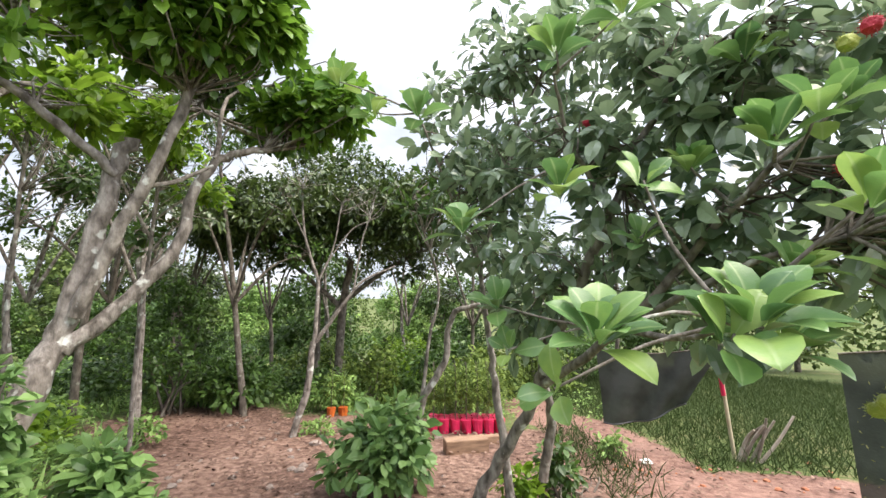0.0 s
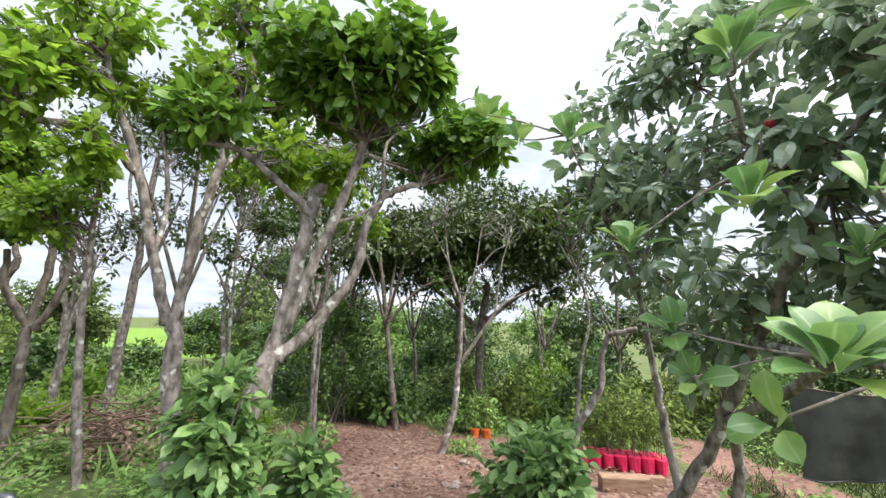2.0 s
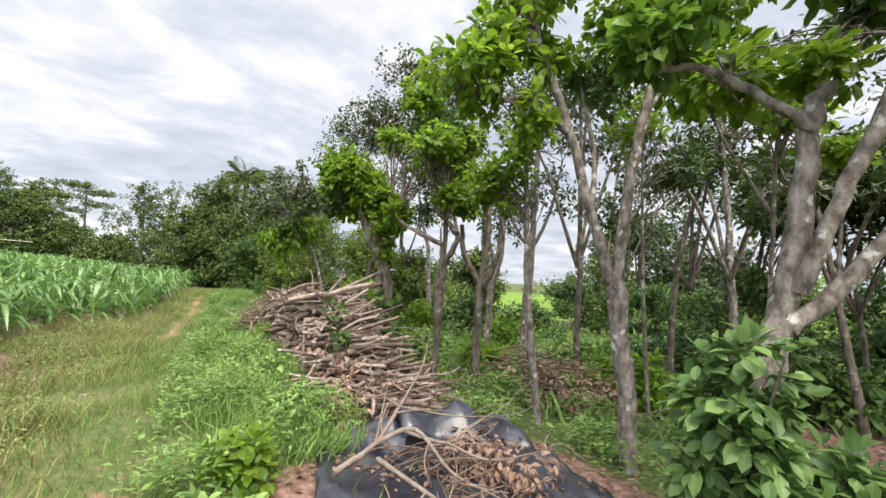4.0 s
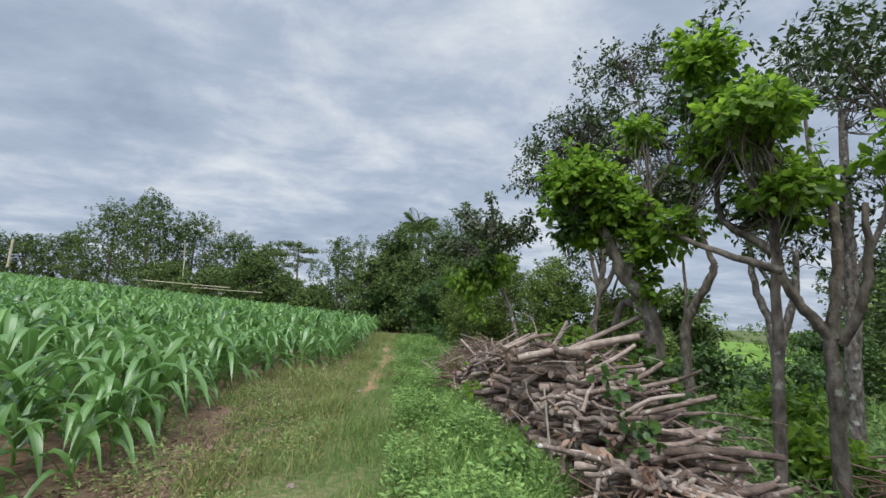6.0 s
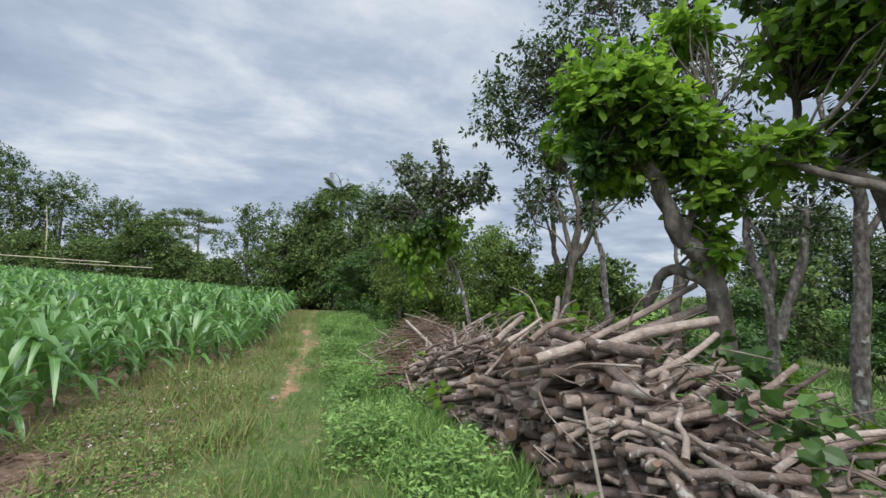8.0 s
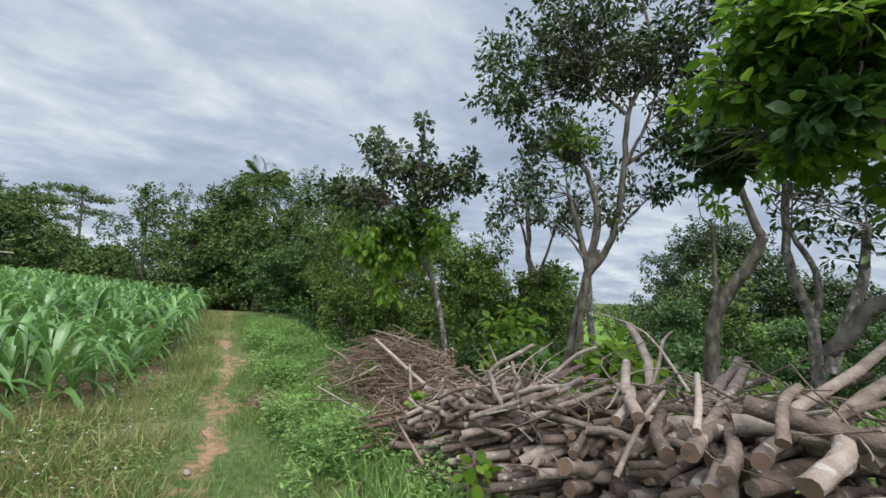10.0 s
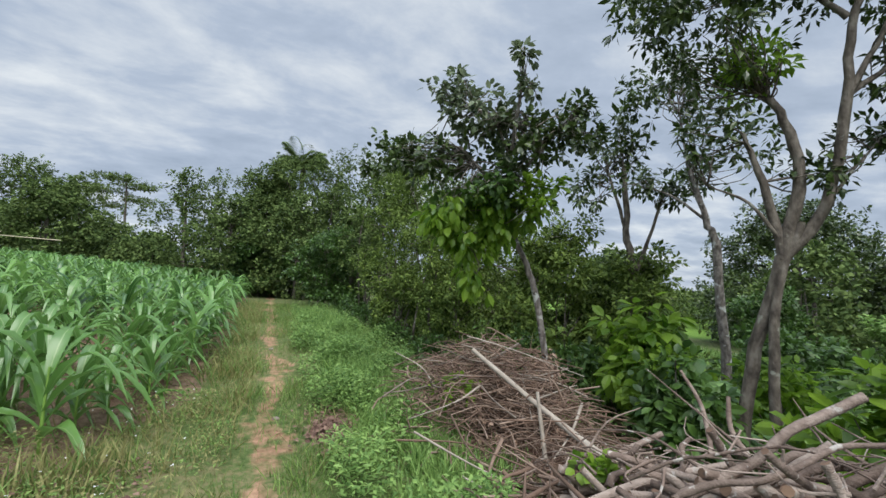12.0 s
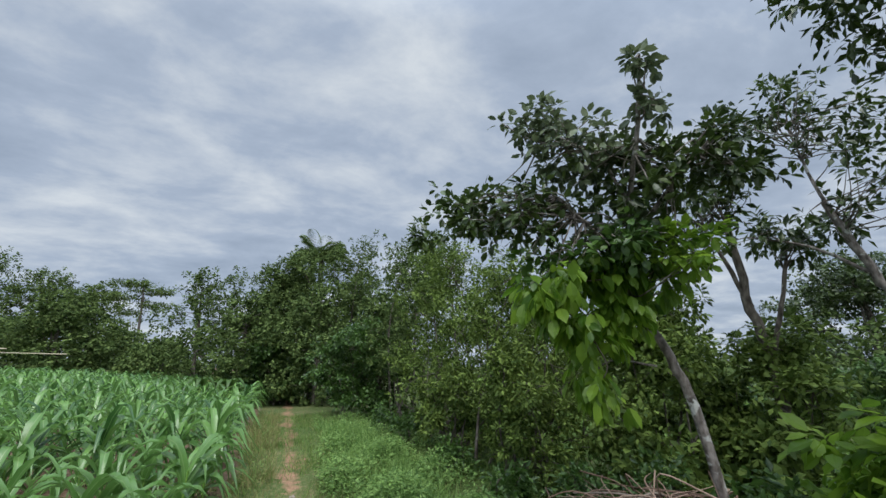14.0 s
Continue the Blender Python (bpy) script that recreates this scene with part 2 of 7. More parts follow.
def mesh_from(name, V, F, mats, smooth=True, index=None):
    V, F = np.asarray(V, np.float32), np.asarray(F, np.int32)
    k = F.shape[1]
    me = bpy.data.meshes.new(name)
    me.vertices.add(len(V))
    me.vertices.foreach_set("co", V.ravel())
    me.loops.add(F.size)
    me.loops.foreach_set("vertex_index", F.ravel())
    me.polygons.add(len(F))
    me.polygons.foreach_set("loop_start", np.arange(0, F.size, k, dtype=np.int32))
    me.polygons.foreach_set("loop_total", np.full(len(F), k, np.int32))
    me.polygons.foreach_set("use_smooth", np.full(len(F), smooth))
    for m in mats if isinstance(mats, (list, tuple)) else [mats]:
        me.materials.append(m)
    if index is not None:
        me.polygons.foreach_set("material_index", np.asarray(index, np.int32))
    me.update(calc_edges=True)
    return me


def mesh_part(name, V, F, mat, parent=None, label="", smooth=True):
    ob = new(name, mesh_from(name, V, F, mat, smooth))
    if parent:
        ob.parent = parent
    return tagged(ob, label)


def part(name, bm, mat, parent=None, label=""):
    me = bpy.data.meshes.new(name)
    bm.to_mesh(me)
    bm.free()
    me.materials.append(mat)
    ob = new(name, me)
    if parent:
        ob.parent = parent
    return tagged(ob, label)


def empty(name, label, category, at=(0, 0, 0), group="", kind=""):
    ob = new(name)
    ob.location = at
    return tagged(ob, label, category, group, kind)


class Pile:
    """Collects pieces of one mesh."""

    def __init__(self):
        self.v, self.f, self.n = [], [], 0

    def add(self, V, F):
        self.v.append(V)
        self.f.append(F + self.n)
        self.n += len(V)

    def done(self):
        return np.concatenate(self.v), np.concatenate(self.f)


def smooth_line(pts, per=4):
    p = np.asarray(pts, float)
    if len(p) < 3:
        s = np.linspace(0, 1, per + 1)[:, None]
        return p[0] * (1 - s) + p[1] * s
    q = np.vstack([2 * p[0] - p[1], p, 2 * p[-1] - p[-2]])
    out = []
    for i in range(1, len(q) - 2):
        for s in np.linspace(0, 1, per, endpoint=False):
            a, b, c, d = q[i - 1:i + 3]
            out.append(0.5 * (2 * b + (c - a) * s + (2 * a - 5 * b + 4 * c - d) * s * s + (3 * b - a - 3 * c + d) * s ** 3))
    out.append(p[-1])
    return np.array(out)


def tube(pts, r0, r1, sides=8, rough=0.0, caps=True):
    """A tapered tube of quads along a line, its ends closed."""
    p = np.asarray(pts, float)
    n = len(p)
    d = np.gradient(p, axis=0)
    d /= np.linalg.norm(d, axis=1)[:, None] + 1e-9
    ref = np.array([0.31, 0.17, 1.0]) if abs(d[0][2]) < 0.8 else np.array([1.0, 0.2, 0.1])
    u = np.cross(d, ref)
    u /= np.linalg.norm(u, axis=1)[:, None]
    w = np.cross(d, u)
    a = np.arange(sides) * 2 * np.pi / sides
    r = np.linspace(r0, r1, n)
    R = r[:, None] * (1 + rough * rng.normal(size=(n, sides)))
    V = p[:, None] + R[..., None] * (np.cos(a)[None, :, None] * u[:, None] + np.sin(a)[None, :, None] * w[:, None])
    V = V.reshape(-1, 3)
    i, j = np.meshgrid(np.arange(n - 1), np.arange(sides), indexing="ij")
    j2 = (j + 1) % sides
    F = np.stack([i * sides + j, i * sides + j2, (i + 1) * sides + j2, (i + 1) * sides + j], -1).reshape(-1, 4)
    if caps:
        m, b = len(V), (n - 1) * sides
        V = np.vstack([V, V[:sides], V[b:b + sides], p[0], p[-1]])
        c0, c1 = m + 2 * sides, m + 2 * sides + 1
        j = np.arange(0, sides, 2)
        F = np.vstack([F, np.stack([np.full(len(j), c0), m + (j + 2) % sides, m + (j + 1) % sides, m + j], -1),
                       np.stack([np.full(len(j), c1), m + sides + j, m + sides + (j + 1) % sides, m + sides + (j + 2) % sides], -1)])
    return V, F


def add_rib(ob):
    me = ob if isinstance(ob, bpy.types.Mesh) else ob.data
    v = np.zeros(len(me.vertices), np.float32)
    v[1::3] = 1.0
    me.attributes.new("rib", "FLOAT", "POINT").data.foreach_set("value", v)
    return ob


# leaf shapes: verts (across, along, up) and triangles
OVAL = (np.array([[0, 0, 0], [0.24, 0.30, 0.05], [0, 0.32, 0], [-0.24, 0.30, 0.05], [0.25, 0.66, 0.03], [0, 0.68, -0.02], [-0.25, 0.66, 0.03], [0, 1, -0.10]]),
        np.array([[0, 1, 2], [0, 2, 3], [1, 4, 5], [1, 5, 2], [2, 5, 6], [2, 6, 3], [4, 7, 5], [5, 7, 6]]))
def fine_leaf():
    s = np.array([0, 0.10, 0.25, 0.42, 0.60, 0.78, 0.92, 1.0])
    w = np.array([0.015, 0.065, 0.15, 0.245, 0.305, 0.275, 0.155, 0.006])
    z = 0.10 * np.sin(s * 2.2) - 0.22 * s ** 2.2
    V = np.stack([np.stack([-w, s - 0.02, z + 0.28 * w], -1), np.stack([0 * s, s, z], -1), np.stack([w, s - 0.02, z + 0.28 * w], -1)], 1).reshape(-1, 3)
    F = []
    for i in range(7):
        for k in (0, 1):
            q = [i * 3 + k, i * 3 + k + 1, (i + 1) * 3 + k + 1, (i + 1) * 3 + k]
            F += [[q[0], q[1], q[2]], [q[0], q[2], q[3]]]
    return V, np.array(F)


FINE = fine_leaf()
BROAD = (np.array([[0, 0, 0], [0.17, 0.18, 0.05], [0, 0.2, 0.02], [-0.17, 0.18, 0.05], [0.26, 0.45, 0.06], [0, 0.46, 0.02], [-0.26, 0.45, 0.06], [0.20, 0.74, 0.0], [0, 0.76, -0.05], [-0.20, 0.74, 0.0], [0, 1, -0.16]]),
         np.array([[0, 1, 2], [0, 2, 3], [1, 4, 5], [1, 5, 2], [2, 5, 6], [2, 6, 3], [4, 7, 8], [4, 8, 5], [5, 8, 9], [5, 9, 6], [7, 10, 8], [8, 10, 9]]))
SIMPLE = (np.array([[0, 0, 0], [0.23, 0.48, 0.06], [0, 0.50, 0], [-0.23, 0.48, 0.06], [0, 1, -0.08]]),
          np.array([[0, 1, 2], [0, 2, 3], [1, 4, 2], [2, 4, 3]]))
TINY = (np.array([[0, 0, 0], [0.27, 0.5, 0.05], [-0.27, 0.5, 0.05], [0, 1, -0.05]]), np.array([[0, 1, 2], [1, 3, 2]]))
BLADE = (np.array([[-0.022, 0, 0], [0.022, 0, 0], [-0.016, 0.5, 0.0], [0.016, 0.5, 0.0], [0, 0.95, -0.22]]), np.array([[0, 1, 3], [0, 3, 2], [2, 3, 4]]))


def unit(a):
    return a / (np.linalg.norm(a, axis=-1, keepdims=True) + 1e-9)


def leaf_batch(P, D, N, S, shape, wide=1.0):
    T, F = shape
    y = unit(D)
    x = unit(np.cross(y, N))
    z = np.cross(x, y)
    V = P[:, None] + S[:, None, None] * (wide * T[None, :, :1] * x[:, None] + T[None, :, 1:2] * y[:, None] + T[None, :, 2:] * z[:, None])
    G = F[None] + (np.arange(len(P)) * len(T))[:, None, None]
    return V.reshape(-1, 3), G.reshape(-1, 3)


def clump_leaves(c, r, clusters, per, size, shape=SIMPLE, wide=1.0, spread=None, droop=0.25, shell=0.35):
    """Leaves in small sprays, in an uneven lump round c. Also gives the sprays' places."""
    c, r = np.asarray(c, float), np.asarray(r, float) * np.ones(3)
    d = unit(rng.normal(size=(clusters, 3)))
    lump = 0.72 + 0.42 * np.sin(d @ rng.normal(size=(3, 3)) * 3 + rng.uniform(0, 6, 3)).mean(axis=1)
    rad = (shell + (1 - shell) * rng.random(clusters) ** 0.5) * lump
    cc = c + d * rad[:, None] * r
    sp = spread if spread else size * 1.1
    P = np.repeat(cc, per, axis=0)
    e = unit(rng.normal(size=(len(P), 3)) + 0.5 * np.repeat(d, per, axis=0))
    P = P + e * sp * rng.uniform(0.1, 1, (len(P), 1)) * 0.8
    D = e + np.array([0, 0, -droop]) + 0.25 * rng.normal(size=P.shape)
    N = np.array([0, 0, 1.0]) + 0.45 * rng.normal(size=P.shape) + 0.35 * np.repeat(d, per, axis=0)
    S = size * rng.uniform(0.6, 1.25, len(P))
    V, F = leaf_batch(P, D, N, S, shape, wide)
    return V, F, cc


def rosette(c, axis, n, size, tilt=0.7, wide=1.15):
    """A whorl of leaves round the end of a shoot."""
    axis = unit(np.asarray(axis, float))
    ref = unit(np.cross(axis, [0.3, 0.9, 0.2]))
    w = np.cross(axis, ref)
    a = np.arange(n) * 2.4 + rng.uniform(0, 6) + rng.normal(size=n) * 0.25
    lift = np.linspace(0.1, 3.0, n) * tilt * rng.uniform(0.7, 1.3, n)
    out = np.cos(a)[:, None] * ref + np.sin(a)[:, None] * w
    D = out + lift[:, None] * axis
    N = axis - 0.3 * out + 0.1 * rng.normal(size=(n, 3))
    P = np.asarray(c) + axis * np.linspace(-0.25, 0.05, n)[:, None] * size + out * 0.02
    S = size * rng.uniform(0.75, 1.15, n) * np.linspace(1.05, 0.75, n)
    return P, D, N, S


def twigs_to(cc, start, r0, pile, keep=0.6):
    for q in cc:
        if rng.random() > keep:
            continue
        start_n = start[rng.integers(len(start))] if len(start) > 1 else start[0]
        if np.linalg.norm(q - start_n) > 1.1 + 60 * r0 - 0.6:
            continue
        m = (start_n + q) / 2 + rng.normal(size=3) * 0.12 * np.linalg.norm(q - start_n)
        pile.add(*tube(smooth_line([start_n, m, q], 3), r0, r0 * 0.35, 4, caps=False))


def ground_z(x, y):
    sp = lambda a: np.logaddexp(0, a * 2) / 2
    z = -0.10 * (sp(y - 1.0) - sp(y - 26)) + 0.075 * (sp(-y - 3) - sp(-y - 60)) + 0.06 * (sp(-x - 13.5) - sp(-x - 19))
    return z


def tree(name, label, limbs, clumps, bark=BARK_PALE, leaf=LEAF_MID, size=0.14, shape=SIMPLE, per=9, wide=1.0, twig=0.010, droop=0.25, category="tree", shell=0.35, twig_keep=0.6, more=1.0):
    """limbs: (points, first radius, last radius); the first is the trunk. clumps: (centre, radii, sprays, leaf material or None)."""
    base = np.array(limbs[0][0][0], float)
    base[2] = ground_z(base[0], base[1])
    t = empty(name, label, category, base)
    tips = []
    for i, (pts, r0, r1) in enumerate(limbs):
        p = np.array(pts, float) - base
        if i == 0:
            p[0, 2] = -0.08
        line = smooth_line(p, 5)
        line[1:-1] += rng.normal(size=line[1:-1].shape) * r0 * 0.13
        V, F = tube(line, r0, r1, 10 if r0 > 0.03 else 6, 0.06)
        mesh_part("trunk" if i == 0 else "limb", V, F, bark, t)
        tips.append(line[len(line) // 2:])
    tips = np.concatenate(tips)
    tw = Pile()
    by = {}
    for c, r, n, mat in clumps:
        c = np.array(c, float) - base
        V, F, cc = clump_leaves(c, r, int(n * more), per, size, shape, wide, droop=droop, shell=shell)
        by.setdefault((mat or leaf).name, (mat or leaf, Pile()))[1].add(V, F)
        near = tips[np.argsort(np.linalg.norm(tips - c, axis=1))[:4]]
        twigs_to(cc, near, twig, tw, twig_keep)
    for mat, p in by.values():
        mesh_part("crown", *p.done(), mat, t, smooth=False)
    if tw.n:
        tagged(mesh_part("twigwork", *tw.done(), bark, t), kind="stuff")
    return t


def shrub(name, label, at, r, n, leaf, size, per=8, shape=SIMPLE, stems=5, category="shrub", wide=1.0, droop=0.3, bark=BARK_DARK):
    at = np.array(at, float)
    at[2] = ground_z(at[0], at[1])
    t = empty(name, label, category, at)
    r = np.asarray(r, float) * np.ones(3)
    lobes = Pile()
    cc = []
    for k in range(6):  # uneven lobes, the highest in the middle
        a, f = k * 2.4 + rng.uniform(0, 1), (k + 0.5) / 6
        q = (0.62 - 0.45 * f) * rng.uniform(0.7, 1.2)
        c = np.array([np.cos(a) * q * r[0], np.sin(a) * q * r[1], r[2] * (0.40 + 1.05 * f * rng.uniform(0.8, 1.1))])
        V, F, e = clump_leaves(c, r * [0.55, 0.55, 0.48], n // 6 + 1, per, size, shape, wide, droop=droop, shell=0.2)
        lobes.add(V, F)
        cc.append(e)
    (V, F), cc = lobes.done(), np.concatenate(cc)
    V[:, 2] = np.maximum(V[:, 2], 0.01)
    mesh_part("foliage", V, F, leaf, t, smooth=False)
    st = Pile()
    for i in range(stems):
        e = cc[rng.integers(len(cc))]
        b = np.array([rng.normal() * 0.12 * r[0], rng.normal() * 0.12 * r[1], -0.03])
        st.add(*tube(smooth_line([b, (b + e) / 2 + rng.normal(size=3) * 0.1 * r[0] + [0, 0, 0.1 * r[2]], e], 3), 0.016 * max(1, r[2]), 0.005, 5))
    tagged(mesh_part("stemwork", *st.done(), bark, t), kind="stuff")
    return t


# ---- ground ----
def path_y(x):
    return np.interp(x, [-60, -30, -21, -17, -15.5, -11.5, -8, -4, 0, 3], [-0.2, -0.9, -1.06, -1.05, -1.02, -1.24, -1.15, -0.75, -0.2, 0.3])


def corn_edge_y(x):
    return np.interp(x, [-40, -22, -17, -14.6, -13.2, -12, -10.4, -8.7, -6.5, 8], [-2.25, -2.2, -2.1, -2.25, -2.95, -3.6, -3.65, -3.35, -2.95, -2.9])


def blob(x, y, cx, cy, rx, ry, soft=0.35):
    return np.clip((1 - np.hypot((x - cx) / rx, (y - cy) / ry)) / soft + 0.5, 0, 1)


def ground_masks(x, y):
    dirt = np.clip(1.0 - np.abs(y - path_y(x) - 0.05 * np.sin(x * 1.9) - 0.05 * np.sin(x * 4.3 + 1)) / (0.31 + 0.10 * np.sin(x * 2.3 + 0.4)), 0, 0.68) * np.clip((-x - 8.4) / 3, 0.0, 1) * (0.84 + 0.2 * np.sin(x * 3.1) * np.sin(x * 1.1 + 2))
    dirt = np.maximum(dirt, 0.62 * blob(x, y, -4.05, -0.78, 0.42, 0.2))
    soil = np.clip((corn_edge_y(x) + np.where(x > -9.5, 0.95, 0.5) - y) / 0.4, 0, 1)
    litter = np.maximum.reduce([blob(x, y, -1.6, 5.6, 2.6, 2.6), blob(x, y, -0.4, 4.3, 1.8, 1.2), blob(x, y, 1.3, 5.2, 1.3, 1.6), blob(x, y, -3.5, 1.6, 1.4, 1.1), blob(x, y, -3.2, 0.85, 1.5, 0.95, 0.2), blob(x, y, -13.6, 0.35, 0.7, 0.35), blob(x, y, -13.24, -0.50, 0.42, 0.26, 1.0), blob(x, y, -13.33, 0.36, 0.7, 0.35, 1.0),
                               blob(x, y, -8.2, 1.6, 3.2, 1.2), blob(x, y, -12.4, 1.1, 1.6, 0.9), blob(x, y, -4.4, 7.6, 1.5, 1.6)])
    red = np.maximum.reduce([blob(x, y, 3.1, 3.9, 1.3, 0.8), blob(x, y, 2.5, 6.0, 0.42, 2.0), blob(x, y, 1.9, 8.6, 0.6, 2.0)])
    return dirt, litter, soil, red


def field_mask(x, y):
    return np.clip((y - 30 + 3 * np.sin(x * 0.13)) / 4, 0, 1) * np.clip((95 - y) / 10, 0, 1) * np.clip((-x - 14) / 4, 0, 1)


def axis_lines(lo, hi, step, far):
    a = np.arange(lo, hi + step, step)
    out, g = [], step
    e = a[-1]
    while e < far:
        g = min(g * 1.18, 60)
        e += g
        out.append(e)
    pre, g, e = [], step, a[0]
    while e > -far:
        g = min(g * 1.18, 60)
        e -= g
        pre.append(e)
    return np.array(pre[::-1] + list(a) + out)


def build_ground():
    xs, ys = axis_lines(-24, 5, 0.14, 900), axis_lines(-5, 9, 0.14, 900)
    X, Y = np.meshgrid(xs, ys, indexing="ij")
    Z = ground_z(X, Y)
    near = np.exp(-((X + 9) / 16) ** 2 - ((Y - 1) / 9) ** 2)
    bumps = np.array([noise.noise((x * 1.3, y * 1.3, 0)) * 0.03 + noise.noise((x * 5, y * 5, 3)) * 0.012 for x, y in zip(X.ravel(), Y.ravel())]).reshape(X.shape)
    Z = Z + bumps * near - 0.03 * ground_masks(X, Y)[0]
    V = np.stack([X, Y, Z], -1).reshape(-1, 3)
    n, m = X.shape
    i, j = np.meshgrid(np.arange(n - 1), np.arange(m - 1), indexing="ij")
    F = np.stack([i * m + j, (i + 1) * m + j, (i + 1) * m + j + 1, i * m + j + 1], -1).reshape(-1, 4)
    mat = bpy.data.materials.new("ground_earth")
    mat.use_nodes = True
    nd, ln = mat.node_tree.nodes, mat.node_tree.links
    b = nd["Principled BSDF"]
    b.inputs["Roughness"].default_value, b.inputs["Specular IOR Level"].default_value = 0.95, 0.15
    co = nd.new("ShaderNodeTexCoord")

    def nz(scale, detail=6.0):
        q = nd.new("ShaderNodeTexNoise")
        q.inputs["Scale"].default_value, q.inputs["Detail"].default_value = scale, detail
        ln.new(co.outputs["Object"], q.inputs["Vector"])
        return q.outputs["Fac"]

    def ramp(f, stops):
        r = nd.new("ShaderNodeValToRGB")
        r.color_ramp.elements[0].position, r.color_ramp.elements[0].color = stops[0][0], (*stops[0][1], 1)
        r.color_ramp.elements[1].position, r.color_ramp.elements[1].color = stops[-1][0], (*stops[-1][1], 1)
        for p, c in stops[1:-1]:
            r.color_ramp.elements.new(p).color = (*c, 1)
        ln.new(f, r.inputs[0])
        return r.outputs[0]

    big, fine = nz(0.7), nz(14.0, 8.0)
    mixn = nd.new("ShaderNodeMix")
    mixn.inputs[0].default_value = 0.6
    ln.new(big, mixn.inputs[2])
    ln.new(fine, mixn.inputs[3])
    f = mixn.outputs[0]
    layers = {
        "grassy": ramp(f, [(0.35, (0.045, 0.075, 0.020)), (0.5, (0.085, 0.115, 0.038)), (0.64, (0.17, 0.150, 0.075))]),
        "dirt": ramp(f, [(0.35, (0.18, 0.100, 0.060)), (0.62, (0.35, 0.215, 0.138))]),
        "litter": ramp(f, [(0.36, (0.075, 0.042, 0.032)), (0.5, (0.165, 0.098, 0.075)), (0.62, (0.28, 0.180, 0.14))]),
        "soil": ramp(f, [(0.36, (0.095, 0.060, 0.040)), (0.62, (0.25, 0.170, 0.118))]),
        "field": ramp(f, [(0.36, (0.085, 0.165, 0.024)), (0.62, (0.17, 0.27, 0.050))]),
        "red": ramp(f, [(0.36, (0.135, 0.072, 0.056)), (0.62, (0.27, 0.158, 0.125))]),
    }
    colour = layers["grassy"]
    edge = nz(6.0)
    for k in ("soil", "litter", "red", "dirt", "field"):
        at = nd.new("ShaderNodeAttribute")
        at.attribute_name = k
        ad = nd.new("ShaderNodeMath")
        ln.new(at.outputs["Fac"], ad.inputs[0])
        ln.new(edge, ad.inputs[1])
        cut = nd.new("ShaderNodeMapRange")
        cut.inputs[1].default_value, cut.inputs[2].default_value = 0.88, 1.12
        ln.new(ad.outputs[0], cut.inputs[0])
        mx = nd.new("ShaderNodeMix")
        mx.data_type = "RGBA"
        ln.new(cut.outputs[0], mx.inputs[0])
        ln.new(colour, mx.inputs[6])
        ln.new(layers[k], mx.inputs[7])
        colour = mx.outputs[2]
    ln.new(colour, b.inputs["Base Color"])
    bp = nd.new("ShaderNodeBump")
    bp.inputs["Strength"].default_value, bp.inputs["Distance"].default_value = 0.8, 0.03
    ln.new(nz(30.0, 8.0), bp.inputs["Height"])
    ln.new(bp.outputs[0], b.inputs["Normal"])
    me = mesh_from("ground", V, F, mat)
    for k, v in zip(("dirt", "litter", "soil", "red", "field"), (*ground_masks(V[:, 0], V[:, 1]), field_mask(V[:, 0], V[:, 1]))):
        a = me.attributes.new(k, "FLOAT", "POINT")
        a.data.foreach_set("value", v.astype(np.float32))
    tagged(new("ground", me), "brown and grassy earth with a worn reddish footpath", "ground", kind="structure")


build_ground()


# ---- grass and weeds ----
def strewn(n, x0, x1, y0, y1):
    return rng.uniform(x0, x1, n), rng.uniform(y0, y1, n)


def blades(name, label, x, y, height, mat, lean=0.45, wide=1.0):
    z = ground_z(x, y) - 0.01
    P = np.stack([x, y, z], -1)
    D = np.array([0, 0, 1.0]) + lean * rng.normal(size=P.shape) * [1, 1, 0.2]
    N = rng.normal(size=P.shape) * [1, 1, 0.1]
    S = height * rng.uniform(0.5, 1.25, len(P))
    T = BLADE[0] * [1, 1, 1]
    V, F = leaf_batch(P, D, N, S, (T, BLADE[1]), wide)
    return tagged(mesh_part(name, V, F, mat, smooth=False), label, "grass", kind="stuff")


